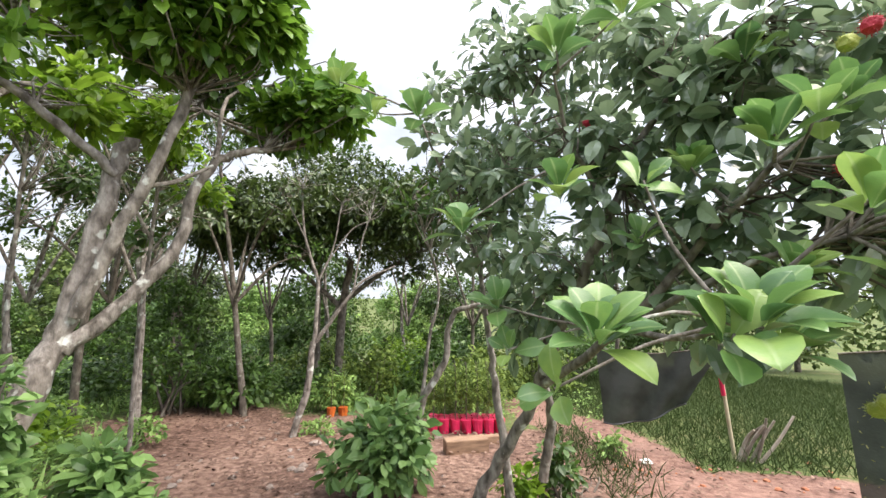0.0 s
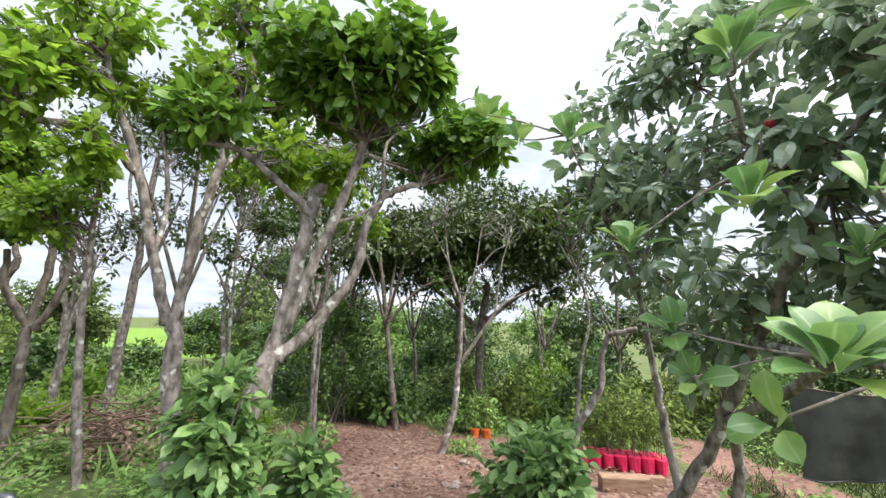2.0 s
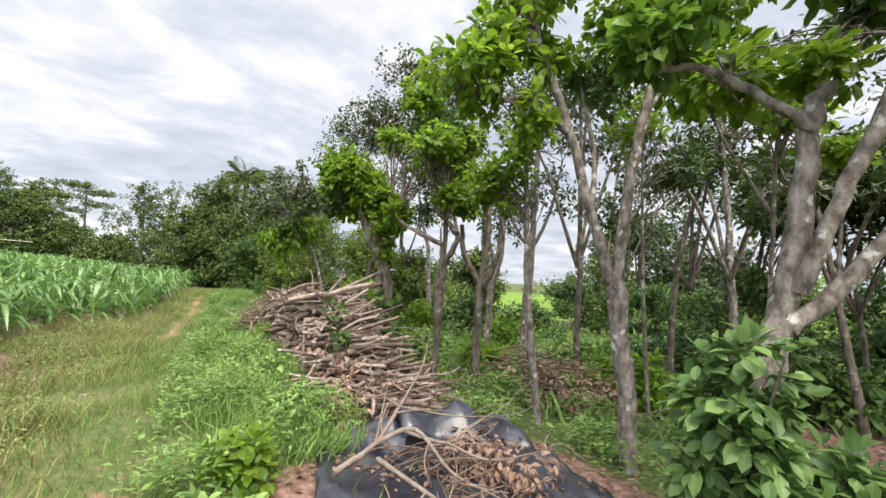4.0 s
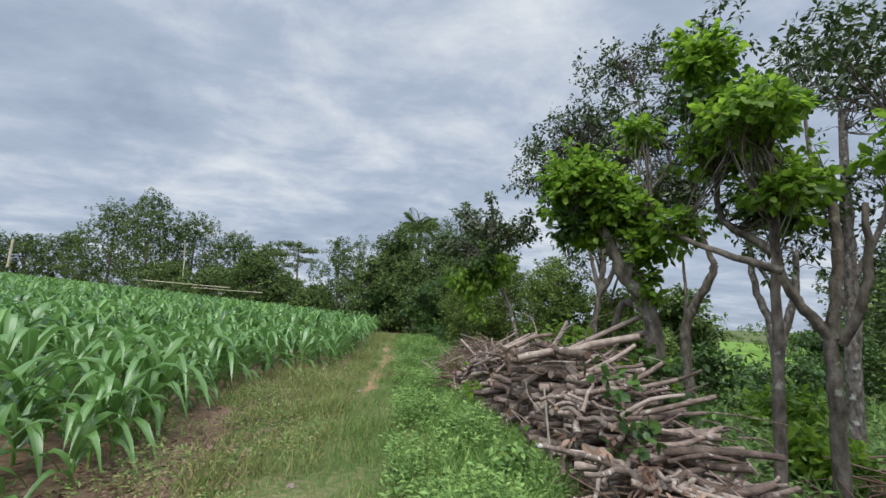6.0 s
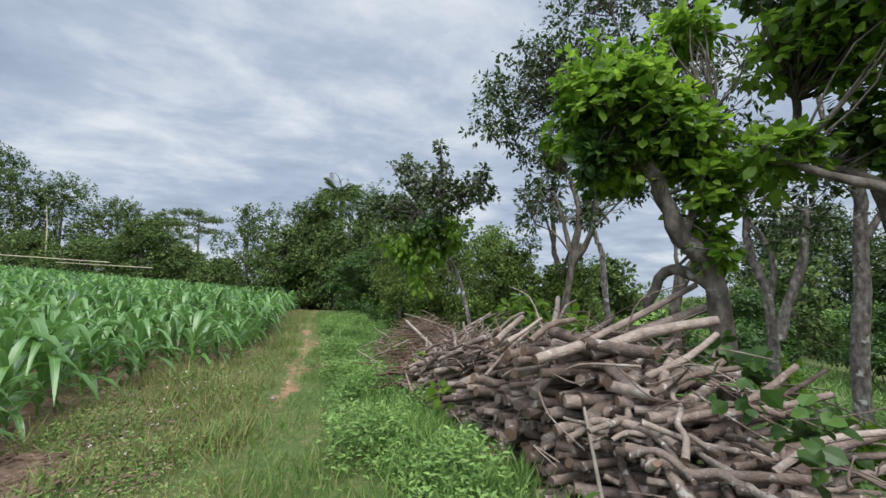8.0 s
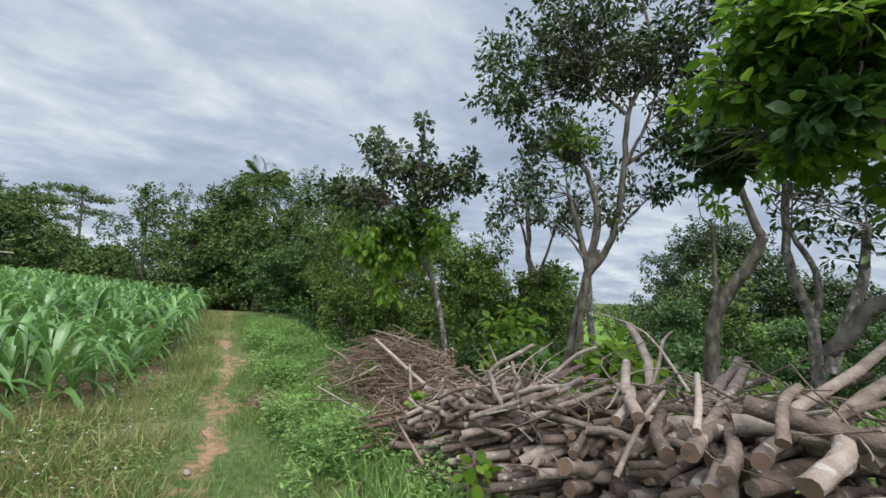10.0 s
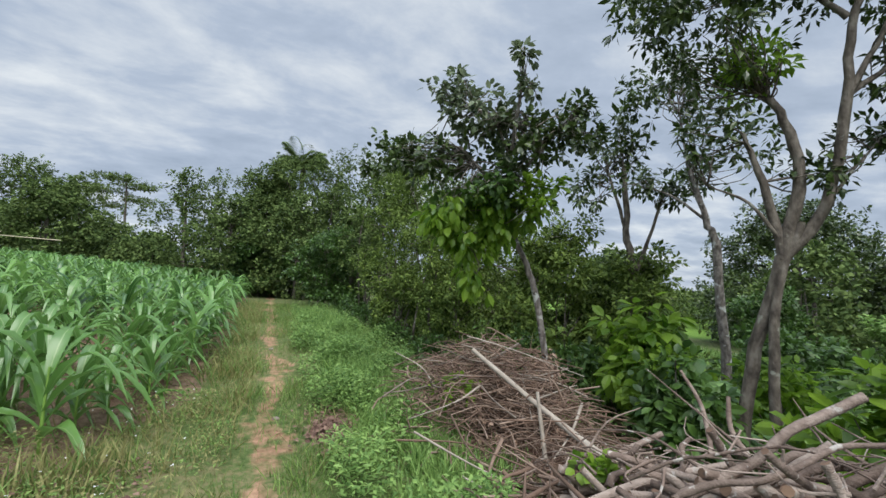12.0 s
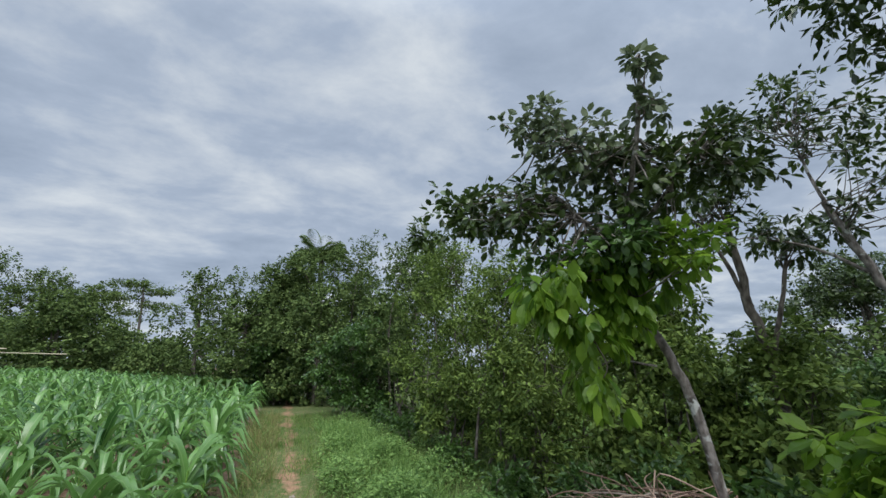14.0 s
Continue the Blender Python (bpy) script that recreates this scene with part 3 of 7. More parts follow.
def build_grass():
    x, y = strewn(175000, -26, 2.5, -3.6, 2.6)
    dirt, litter, soil, red = ground_masks(x, y)
    lump = np.sin(x * 2.1) * np.sin(y * 2.9 + x) + np.sin(x * 5.3 + y * 3.1) * 0.6
    keep = ((y < 1.1) | (x < -10.8)) & (rng.random(len(x)) > np.clip(1.15 * dirt + 1.0 * litter + 0.97 * soil, 0, 0.985)) & (rng.random(len(x)) < 0.66 + 0.24 * lump)
    x, y, lump = x[keep], y[keep], lump[keep]
    h = np.where(y < path_y(x) - 0.25, 0.20, 0.15) * (1 + 0.35 * lump)
    g = rng.random(len(x)) < np.where(y < path_y(x) - 0.2, 0.40, 0.85)
    blades("grass", "green meadow grass along the footpath", x[g], y[g], h[g], GRASS)
    blades("grass", "straw-tipped dry grass along the footpath", x[~g], y[~g], h[~g] * 1.1, GRASS_DRY)
    # taller tufts on both verges
    tx, ty = [], []
    for k in range(950):
        cx = rng.uniform(-22, -4.4)
        cy = rng.choice([rng.uniform(0.0, 0.8), rng.uniform(-0.3, 0.5)])
        tx.append(cx + rng.normal(size=34) * 0.07)
        ty.append(cy + rng.normal(size=34) * 0.07)
    tx, ty = np.concatenate(tx), np.concatenate(ty)
    blades("tall_grass", "tall bright green grass tufts on the verges", tx, ty, np.full(len(tx), 0.27), WEED, 0.55, 1.3)
    # the meadow behind the net and the far slopes
    x, y = strewn(70000, 1.5, 12, 3.0, 18)
    keep = rng.random(len(x)) > ground_masks(x, y)[3]
    blades("grass", "long green grass beyond the red earth track", x[keep], y[keep], np.full(keep.sum(), 0.24), MEADOW_SHADED, 0.6, 1.1)
    x, y = strewn(20000, -30, 0, 3.2, 20)
    k = rng.random(len(x)) > 1.6 * ground_masks(x, y)[1]
    x, y = x[k], y[k]
    blades("undergrowth_grass", "rank green undergrowth grass beneath the trees", x, y, np.full(len(x), 0.38), WEED, 0.5, 2.2)


def build_weeds():
    def patch(name, label, n, x0, x1, y0, y1, size, mat, height, keepout=True):
        x, y = strewn(n, x0, x1, y0, y1)
        dirt, litter, soil, red = ground_masks(x, y)
        k = (rng.random(n) > np.clip(dirt * 1.5 + 1.1 * litter + 0.9 * red, 0, 1)) if keepout else np.ones(n, bool)
        lump = np.sin(x * 3.1 + 1) * np.sin(y * 3.7 + x * 0.7)
        k &= rng.random(n) < 0.34 + 0.75 * lump
        x, y = x[k], y[k]
        per = 4
        P = np.repeat(np.stack([x, y, ground_z(x, y) + 0.02], -1), per, axis=0)
        lift = height * rng.random(len(P)) * (0.7 + 0.8 * np.repeat(np.clip(lump[k], 0, 1), per))
        P = P + np.stack([rng.normal(size=len(P)) * 0.04, rng.normal(size=len(P)) * 0.04, lift], -1)
        D = rng.normal(size=P.shape) * [1, 1, 0.25] + [0, 0, 0.25]
        N = np.array([0, 0, 1]) + 0.4 * rng.normal(size=P.shape)
        V, F = leaf_batch(P, D, N, size * rng.uniform(0.5, 1.3, len(P)), SIMPLE if size < 0.09 else TINY, 0.8)
        tagged(mesh_part(name, V, F, mat, smooth=False), label, "weeds", kind="stuff")

    patch("weeds", "low leafy weeds on the verge beside the bushes", 14000, -24, -13.0, -0.4, 2.0, 0.058, WEED, 0.22)
    patch("weeds", "low leafy green weeds in front of the firewood", 26000, -19, -4.0, -0.70, 1.0, 0.062, WEED, 0.30)
    patch("weeds", "low creeping weeds beside the corn rows", 9000, -20, -4, -3.5, -1.45, 0.042, GRASS, 0.16)
    patch("dry_weeds", "withered brownish weeds beside the corn rows", 5000, -18, -4, -3.5, -1.4, 0.04, GRASS_DRY, 0.18)
    patch("ground_cover", "dense leafy ground cover below the trees", 9000, -6.8, -1.2, 1.6, 5.2, 0.075, WEED, 0.22)
    patch("ground_cover", "leafy ground cover around the clearing", 9000, -9, 3.2, 6.5, 13, 0.08, WEED, 0.26)
    patch("ground_cover", "tangled green ground cover behind the firewood", 11000, -22, -5.5, 2.4, 9, 0.10, WEED, 0.34, False)


build_grass()
build_weeds()


def build_flowers():
    x, y = strewn(60, -14.5, -8.5, -2.6, -1.75)
    P = np.stack([x, y, ground_z(x, y) + rng.uniform(0.12, 0.3, len(x))], -1)
    P = np.repeat(P, 4, axis=0)
    D = rng.normal(size=P.shape) * [1, 1, 0.3]
    V, F = leaf_batch(P, D, np.array([0, 0, 1]) + 0.3 * rng.normal(size=P.shape), np.full(len(P), 0.014), TINY, 1.6)
    tagged(mesh_part("wildflowers", V, F, PETAL, smooth=False), "tiny white wildflowers among the verge grass", "flowers", kind="stuff")


build_flowers()


# fallen leaves on the clearing
def build_litter():
    n = 15000
    x, y = strewn(n, -6, 4, 0, 9)
    _, litter, _, red = ground_masks(x, y)
    k = rng.random(n) < litter * 0.85 + red * 0.35
    x, y = x[k], y[k]
    x2, y2 = strewn(700, -14.4, -13, -0.1, 0.8)
    x3, y3 = strewn(2600, -13, -4, -3.2, -1.9)
    cx, cy = -13.24, -0.50
    x4, y4 = cx + rng.normal(size=520) * 0.30, cy + rng.normal(size=520) * 0.18
    cx, cy = -13.33, 0.36
    x5, y5 = cx + rng.normal(size=700) * 0.45, cy + rng.normal(size=700) * 0.22
    x2, y2 = np.r_[x2, x3, x4, x5], np.r_[y2, y3, y4, y5]
    x, y = np.r_[x, x2], np.r_[y, y2]
    P = np.stack([x, y, ground_z(x, y) + 0.03 + 0.015 * rng.random(len(x))], -1)
    D = rng.normal(size=P.shape) * [1, 1, 0.15]
    N = np.array([0, 0, 1]) + 0.3 * rng.normal(size=P.shape)
    V, F = leaf_batch(P, D, N, rng.uniform(0.03, 0.085, len(x)), SIMPLE, 1.2)
    tagged(mesh_part("leaf_litter", V, F, LITTER, smooth=False), "dry brown fallen leaves strewn on bare earth", "leaf litter", kind="stuff")


build_litter()


# ---- corn ----
def corn_leaf(length, width, rise, az, z0, segs=6, fold=0.25):
    """An arching ribbon with a keel along its middle."""
    s = np.linspace(0, 1, segs + 1)
    out = length * (0.34 * s + 0.50 * s ** 1.5)
    up = length * (rise * s - (rise * 0.58 + 0.46) * s ** 2.9)
    w = width * np.clip(np.minimum(0.45 + 2.5 * s, 1.0) * (1 - s ** 2.2) ** 0.8, 0.02, 1)
    wave = 0.12 * width * np.sin(s * 14 + az)
    c, n = np.array([np.cos(az), np.sin(az)]), np.array([-np.sin(az), np.cos(az)])
    rows = []
    for side in (-1, 0, 1):
        z = z0 + up + (fold * w if side else 0) + (wave * side)
        q = c * out[:, None] + n * (side * w * 0.5)[:, None]
        rows.append(np.column_stack([q, z]))
    V = np.stack(rows, 1).reshape(-1, 3)
    F = []
    for i in range(segs):
        for k in (0, 1):
            F.append([i * 3 + k, i * 3 + k + 1, (i + 1) * 3 + k + 1, (i + 1) * 3 + k])
    return V, np.array(F)


def corn_shape(h, segs, leaves):
    out = []
    a0 = rng.uniform(0, 6)
    for i in range(leaves):
        f = i / (leaves - 1)
        L = h * (0.50 + 0.30 * np.sin(np.pi * (0.25 + 0.6 * f))) * rng.uniform(0.8, 1.15)
        out.append(corn_leaf(L, 0.108 * h * rng.uniform(0.75, 1.25), 0.62 + 0.84 * f + rng.normal() * 0.10, a0 + i * np.pi + rng.normal() * 0.6, h * (0.10 + 0.46 * f), segs))
    return out


def build_corn():
    protos = []
    for k in range(7):
        h = rng.uniform(0.92, 1.12)
        t = empty("corn_plant", "young green corn plant with arching leaves", "corn plant", (0, 0, -50), "corn field")
        st = smooth_line([[0, 0, -0.03], [0.01, 0.01, 0.3 * h], [0, 0, 0.62 * h]], 3)
        mesh_part("stalk", *tube(st, 0.017, 0.008, 7), CORN_STALK, t)
        for V, F in corn_shape(h, 7, 10):
            add_rib(mesh_part("leaf", V, F, CORN, t))
        protos.append(t)
    spots, far = [], []
    for row in range(64):
        off = -0.05 - row * 0.68 - max(0, row - 30) * 0.12
        for x in np.arange(-46, 9, 0.33):
            px, py = x + rng.normal() * 0.07, corn_edge_y(x) + off + rng.normal() * 0.06
            if rng.random() < (0.16 if row == 0 else 0.08):
                continue
            (spots if row < 4 and -17.5 < x < -4.8 else far).append((px, py, row))
    for i, (px, py, _) in enumerate(spots):
        m = Matrix.LocRotScale((px, py, ground_z(px, py)), Euler((rng.normal() * 0.05, rng.normal() * 0.05, rng.uniform(0, 6.3))), None)
        s = rng.uniform(0.62, 1.05)
        copy_thing(protos[i % 7], m @ Matrix.Scale(s, 4))
    for t in protos:
        for o in list(t.children) + [t]:
            bpy.data.objects.remove(o)
    shapes = {}
    for name, segs, leaves, n in (("near", 4, 9, 6), ("far", 3, 7, 5), ("farthest", 3, 6, 5)):
        L = []
        for k in range(n):
            p = Pile()
            for V, F in corn_shape(rng.uniform(0.92, 1.1), segs, leaves):
                p.add(V, F)
            L.append(p.done())
        shapes[name] = L
    whole = Pile()
    for px, py, row in far:
        d = np.hypot(px + 8, py + 1.2)
        if px > (1 if row < 14 else -3.5):
            continue
        L = shapes["near" if d < 11 else "far" if d < 17 else "farthest"]
        V, F = L[rng.integers(len(L))]
        a, s = rng.uniform(0, 6.3), rng.uniform(0.8, 1.12)
        c, q = np.cos(a) * s, np.sin(a) * s
        W = np.column_stack([V[:, 0] * c - V[:, 1] * q + px, V[:, 0] * q + V[:, 1] * c + py, V[:, 2] * s + ground_z(px, py)])
        whole.add(W, F)
    tagged(add_rib(mesh_part("corn_field", *whole.done(), CORN)), "wide field of young green corn on a gentle slope", "corn field", kind="stuff")


build_corn()


# ---- firewood ----
def pile_height(x):
    return np.interp(x, [-11.6, -11.0, -10.2, -9.4, -8.6, -7.7, -7.2, -6.8, -6.3, -5.6, -5.0], [0.20, 0.50, 0.80, 0.96, 1.10, 1.20, 1.04, 0.84, 0.66, 0.42, 0.15])


def pile_front(x):
    return np.interp(x, [-11.5, -10.2, -9.2, -7.2, -5.5, -4.8], [0.55, 0.40, 0.62, 0.85, 1.1, 1.3])


def log_proto(r, length, crook, bark=LOG_BARK):
    n = 6
    line = np.column_stack([np.cumsum(rng.normal(size=n)) * crook * 0.8, np.linspace(0, length, n), np.cumsum(rng.normal(size=n)) * crook * 0.8])
    line[:, [0, 2]] -= line[:, [0, 2]].mean(axis=0)
    sides = 8
    V, F = tube(smooth_line(line, 3), r, r * rng.uniform(0.55, 0.95), sides, 0.085)
    idx = np.zeros(len(F), int)
    idx[-sides:] = 1
    return mesh_from("firewood_log", V, F, [bark, LOG_CUT], True, idx)


def build_firewood():
    thick = [log_proto(rng.uniform(0.030, 0.056), rng.uniform(0.6, 0.95), 0.022) for _ in range(8)]
    thin = [log_proto(rng.uniform(0.013, 0.032), rng.uniform(0.6, 1.0), 0.03) for _ in range(9)]
    fill = Pile()
    count = 0
    for x in np.arange(-11.2, -5.0, 0.085):
        h = pile_height(x)
        front = pile_front(x)
        big = -9.5 < x < -7.1
        zs = np.arange(0.03, h, 0.085 if big else 0.07)
        for i, z in enumerate(zs):
            top = h - z < (0.26 if big else 0.24)
            px = x + rng.normal() * 0.05
            py = front + rng.normal() * 0.08 + (0.10 * z if not big else 0.22 * z) + (rng.random() * 0.3 if top else 0)
            yaw = rng.normal() * (0.42 if top else 0.22) + np.interp(x, [-11, -9.8, -9.0, -8.4, -7.6, -6.0], [-0.9, -0.65, -0.1, 0.1, -0.25, -0.2])
            pitch = rng.normal() * (0.12 if top else 0.07) + (0.06 if big else 0.17) * (0.4 + z)
            if big and (top or i % 2):
                pitch += abs(rng.normal() * 0.14) + (0.16 if x < -8.0 else 0.02)
                z -= 0.08
            pitch += 0.05 + 0.20 * rng.random() if x < -9.2 else 0
            zz = ground_z(px, py + 0.4) + z + rng.normal() * 0.015
            thing = (top or (big and i % 2)) and count < 252 and rng.random() < 0.95
            if thing:
                use_thick = rng.random() < (0.55 if -8.9 < x < -6.6 else 0.12 if x > -9.2 else 0)
                me = (thick if use_thick else thin)[rng.integers(8)]
                ob = new("firewood_log", me)
                ob.matrix_basis = Matrix.LocRotScale((px, py, zz), Euler((pitch, rng.uniform(0, 6.3), yaw if x < -7.6 else yaw + rng.normal() * 0.6)), (1, 0.9, 1) if x < -7.9 else (1, 0.66, 1))
                tagged(ob, "thick cut log with pale sawn ends" if use_thick else "crooked grey-brown firewood stick", "firewood", "firewood stack")
                count += 1
            else:
                r = rng.uniform(0.028, 0.05) if big and rng.random() < 0.7 else rng.uniform(0.016, 0.036)
                L = rng.uniform(0.7, 1.05) if x < -7.6 else rng.uniform(0.4, 0.7)
                yaw += 0 if x < -7.6 else rng.normal() * 0.6
                d = np.array([-np.sin(yaw), np.cos(yaw), pitch])
                mid = np.array([px, py, zz]) + d * L / 2 + rng.normal(size=3) * 0.035
                fill.add(*tube(smooth_line([[px, py, zz], mid, np.array([px, py, zz]) + d * L], 2), r, r * 0.75, 6))
    # short logs thrown criss-cross over the low end
    pale = [log_proto(rng.uniform(0.014, 0.034), rng.uniform(0.6, 1.0), 0.035, BRANCH_PALE) for _ in range(9)]
    for k in range(124):
        x, y = rng.uniform(-7.4, -5.3), rng.uniform(0.85, 1.9)
        ob = new("firewood_log", pale[rng.integers(9)])
        ob.matrix_basis = Matrix.LocRotScale((x, y, ground_z(x, y) + 0.03 + 0.85 * pile_height(x) * rng.uniform(0.5, 1.0) * np.clip(2.3 - y, 0.15, 1)), Euler((rng.normal() * 0.2, rng.uniform(0, 6.3), rng.uniform(0, 6.3))), (0.85, 0.66, 0.85))
        tagged(ob, "pale crooked branch thrown on the low end of the stack", "firewood", "firewood stack")
    # heavy logs with sawn ends laid on the face of the stack
    for a, b, r in (((-8.31, 0.60, 1.03), (-8.76, 1.08, 1.20), 0.047), ((-8.18, 0.62, 0.90), (-8.50, 1.05, 0.96), 0.055), ((-8.05, 0.58, 0.96), (-8.30, 1.30, 0.94), 0.060), ((-7.91, 0.58, 0.93), (-8.17, 1.10, 0.95), 0.052), ((-7.98, 0.60, 0.83), (-8.22, 1.15, 0.84), 0.052), ((-7.66, 0.60, 0.98), (-7.78, 1.15, 1.08), 0.060),
                    ((-7.73, 0.60, 1.10), (-7.86, 1.05, 1.24), 0.034), ((-9.18, 0.60, 0.88), (-9.05, 1.15, 1.06), 0.036), ((-9.13, 0.62, 0.80), (-8.95, 1.15, 1.00), 0.034), ((-8.44, 0.60, 0.98), (-8.70, 1.05, 1.05), 0.042), ((-7.79, 0.58, 1.02), (-7.92, 1.15, 1.02), 0.052), ((-8.02, 0.95, 1.14), (-7.15, 1.15, 1.08), 0.066),
                    ((-9.81, 0.50, 0.25), (-10.05, 0.98, 0.62), 0.028), ((-10.27, 0.46, 0.06), (-10.32, 0.95, 0.50), 0.026), ((-8.47, 0.60, 0.78), (-8.44, 1.02, 0.92), 0.045), ((-8.39, 0.54, 0.74), (-8.44, 0.98, 1.10), 0.022), ((-8.01, 0.56, 1.06), (-8.27, 1.00, 1.22), 0.026), ((-8.73, 0.60, 0.72), (-9.02, 1.02, 0.74), 0.040), ((-9.06, 0.60, 0.52), (-9.25, 1.00, 0.66), 0.032)):
        a, b = np.array(a), np.array(b)
        side = unit(np.cross(b - a, [0, 0, 1.0]))
        mid = (a + b) / 2 + side * rng.normal() * 0.025 + [0, 0, rng.normal() * 0.015]
        V, F = tube(smooth_line([a, mid, b], 6), 0.66 * r, 0.66 * r * rng.uniform(0.75, 0.95), 12, 0.07)
        idx = np.zeros(len(F), int)
        idx[-12:] = 1
        ob = new("firewood_log", mesh_from("firewood_log", V, F, [LOG_BARK, LOG_CUT], True, idx))
        tagged(ob, "heavy lichen-spotted log with orange-brown sawn ends", "firewood", "firewood stack")
    # short stubs standing on end
    for k in range(34):
        x = rng.uniform(-11.2, -8.7)
        y = pile_front(x) + rng.uniform(0.1, 0.6)
        z = ground_z(x, y) + pile_height(x) - 0.14
        ob = new("firewood_stub", thin[rng.integers(9)])
        ob.matrix_basis = Matrix.LocRotScale((x, y, z), Euler((1.35 + rng.normal() * 0.28, rng.uniform(0, 6.3), rng.uniform(0, 6.3))), (0.9, rng.uniform(0.25, 0.46), 0.9))
        tagged(ob, "short grey stub standing on end in the stack", "firewood", "firewood stack")
    # loose thin sticks leaning on the stack
    for k in range(300):
        x = rng.uniform(-11.6, -5.0)
        h = pile_height(x)
        y = pile_front(x) + rng.uniform(-0.15, 1.0)
        z = ground_z(x, y) + (h + 0.02 if y > pile_front(x) + 0.15 else rng.uniform(0, h))
        a, L = rng.uniform(0, 6.3), rng.uniform(0.25, 0.7)
        d = np.array([np.cos(a), np.sin(a) * 0.6, rng.normal() * 0.22]) * L
        fill.add(*tube(smooth_line([np.array([x, y, z]), np.array([x, y, z]) + d / 2 + rng.normal(size=3) * 0.05, np.array([x, y, z]) + d], 3), rng.uniform(0.004, 0.011), 0.003, 5))
    tagged(mesh_part("firewood_stack", *fill.done(), LOG_FILL), "weathered grey-brown branches stacked as firewood beside the path", "firewood", kind="stuff")


build_firewood()


def dry_leaves(name, label, c, r, n, size=0.12):
    V, F, _ = clump_leaves(np.array(c, float), r, n, 8, size * 0.8, BROAD, 0.85, shell=0.1, droop=0.6)
    z = ground_z(V[:, 0], V[:, 1]) + 0.01
    V[:, 2] = np.maximum(V[:, 2], z)
    return tagged(mesh_part(name, V, F, LEAF_DRY, smooth=False), label, "dry leaves", kind="stuff")


dry_leaves("dry_leaves", "dry brown leaves still on cut branches at the stack's end", (-5.5, 0.95, 0.2), (0.9, 0.7, 0.36), 80, 0.085)
dry_leaves("dry_leaves", "curled brown leaves on the low end of the firewood", (-6.26, 0.88, 0.49), (0.3, 0.3, 0.2), 5, 0.13)
dry_leaves("dry_leaves", "withered reddish leaves on the branches lying on the tarp", (-3.75, 1.60, 0.12), (0.65, 0.42, 0.16), 75, 0.085)
dry_leaves("dry_leaves", "dead brown leaf heap between the tree stems", (-5.6, 4.0, -0.1), (1.4, 0.8, 0.35), 160, 0.12)


# brush heap past the stack
def build_brush(name, label, c, r, n, rad=(0.004, 0.016), L=(0.6, 1.5), mat=None):
    p = Pile()
    for k in range(n):
        a = rng.uniform(0, 6.3)
        q = np.array([rng.normal() * r[0] * 0.45, rng.normal() * r[1] * 0.45])
        fall = np.exp(-(q[0] / r[0]) ** 2 * 1.5 - (q[1] / r[1]) ** 2 * 1.5)
        x, y = c[0] + q[0], c[1] + q[1]
        z = ground_z(x, y) + 0.02 + rng.random() * r[2] * fall
        d = np.array([np.cos(a), np.sin(a), rng.normal() * 0.16]) * rng.uniform(*L)
        s = np.array([x, y, z]) - d / 2
        e = s + d
        for v in (s, e):
            v[2] = max(v[2], ground_z(v[0], v[1]) + 0.01)
        p.add(*tube(smooth_line([s, (s + e) / 2 + rng.normal(size=3) * 0.09, e], 4), rng.uniform(*rad), 0.003, 5))
    return tagged(mesh_part(name, *p.done(), mat or BRUSH), label, "brushwood", kind="stuff")


build_brush("brush_heap", "tangled heap of thin dead twigs beside the path", (-13.0, 1.25), (1.9, 1.05, 0.98), 1250, (0.003, 0.011), (0.35, 1.0))
build_brush("brush_heap", "loose dead branches at the foot of the firewood", (-10.9, 0.6), (0.7, 0.5, 0.5), 90, (0.008, 0.022))
build_brush("brush_heap", "cut branches left at the low end of the firewood", (-5.7, 1.3), (1.0, 0.7, 0.4), 110, (0.006, 0.02))
build_brush("brush_heap", "old brushwood lying between the tree stems", (-6.2, 4.2), (1.6, 0.9, 0.6), 160, (0.006, 0.018))
dry_leaves("dry_leaves", "dry brown leaves caught in the brush heap", (-12.9, 1.2, 0.2), (1.5, 0.9, 0.6), 300, 0.07)


def stick(name, label, pts, r0, r1, mat=STICK, category="branch"):
    V, F = tube(smooth_line(pts, 5), r0, r1, 8, 0.06)
    return tagged(mesh_part(name, V, F, mat), label, category)


stick("peeled_pole", "pale peeled branch leaning out of the brush heap", [(-11.13, 1.12, 0.34), (-11.86, 1.07, 0.50), (-12.57, 0.72, 0.91)], 0.032, 0.022)
for pts in ([(-11.44, 0.08, 0.26), (-10.93, 0.39, 0.17), (-10.57, 0.70, 0.17)], [(-12.69, 0.71, 1.03), (-12.31, 1.02, 0.95), (-11.77, 1.44, 0.79)], [(-11.05, -0.04, 0.07), (-10.72, 0.35, 0.23), (-10.48, 0.66, 0.24)], [(-9.99, 1.21, 0.35), (-9.92, 1.37, 0.62), (-9.88, 1.51, 0.88)]):
    stick("arching_twig", "thin pale twig arching out of the cut branches", pts, 0.007, 0.003)
for k in range(26):
    x, y = -13.0 + rng.normal() * 0.75, 1.2 + rng.normal() * 0.42
    a, L = rng.uniform(0, 6.3), rng.uniform(0.4, 0.95)
    z = ground_z(x, y) + 0.30 + 0.55 * np.exp(-((x + 13) / 1.1) ** 2 - ((y - 1.25) / 0.7) ** 2)
    p = np.array([x, y, z])
    d = np.array([np.cos(a), np.sin(a), rng.normal() * 0.3]) * L
    stick("dead_branch", "crooked grey dead branch lying on the brush heap", [p - d / 2, p + rng.normal(size=3) * 0.07 + [0, 0, 0.04], p + d / 2], rng.uniform(0.008, 0.017), 0.004, DEAD_WOOD if k % 3 else STICK)
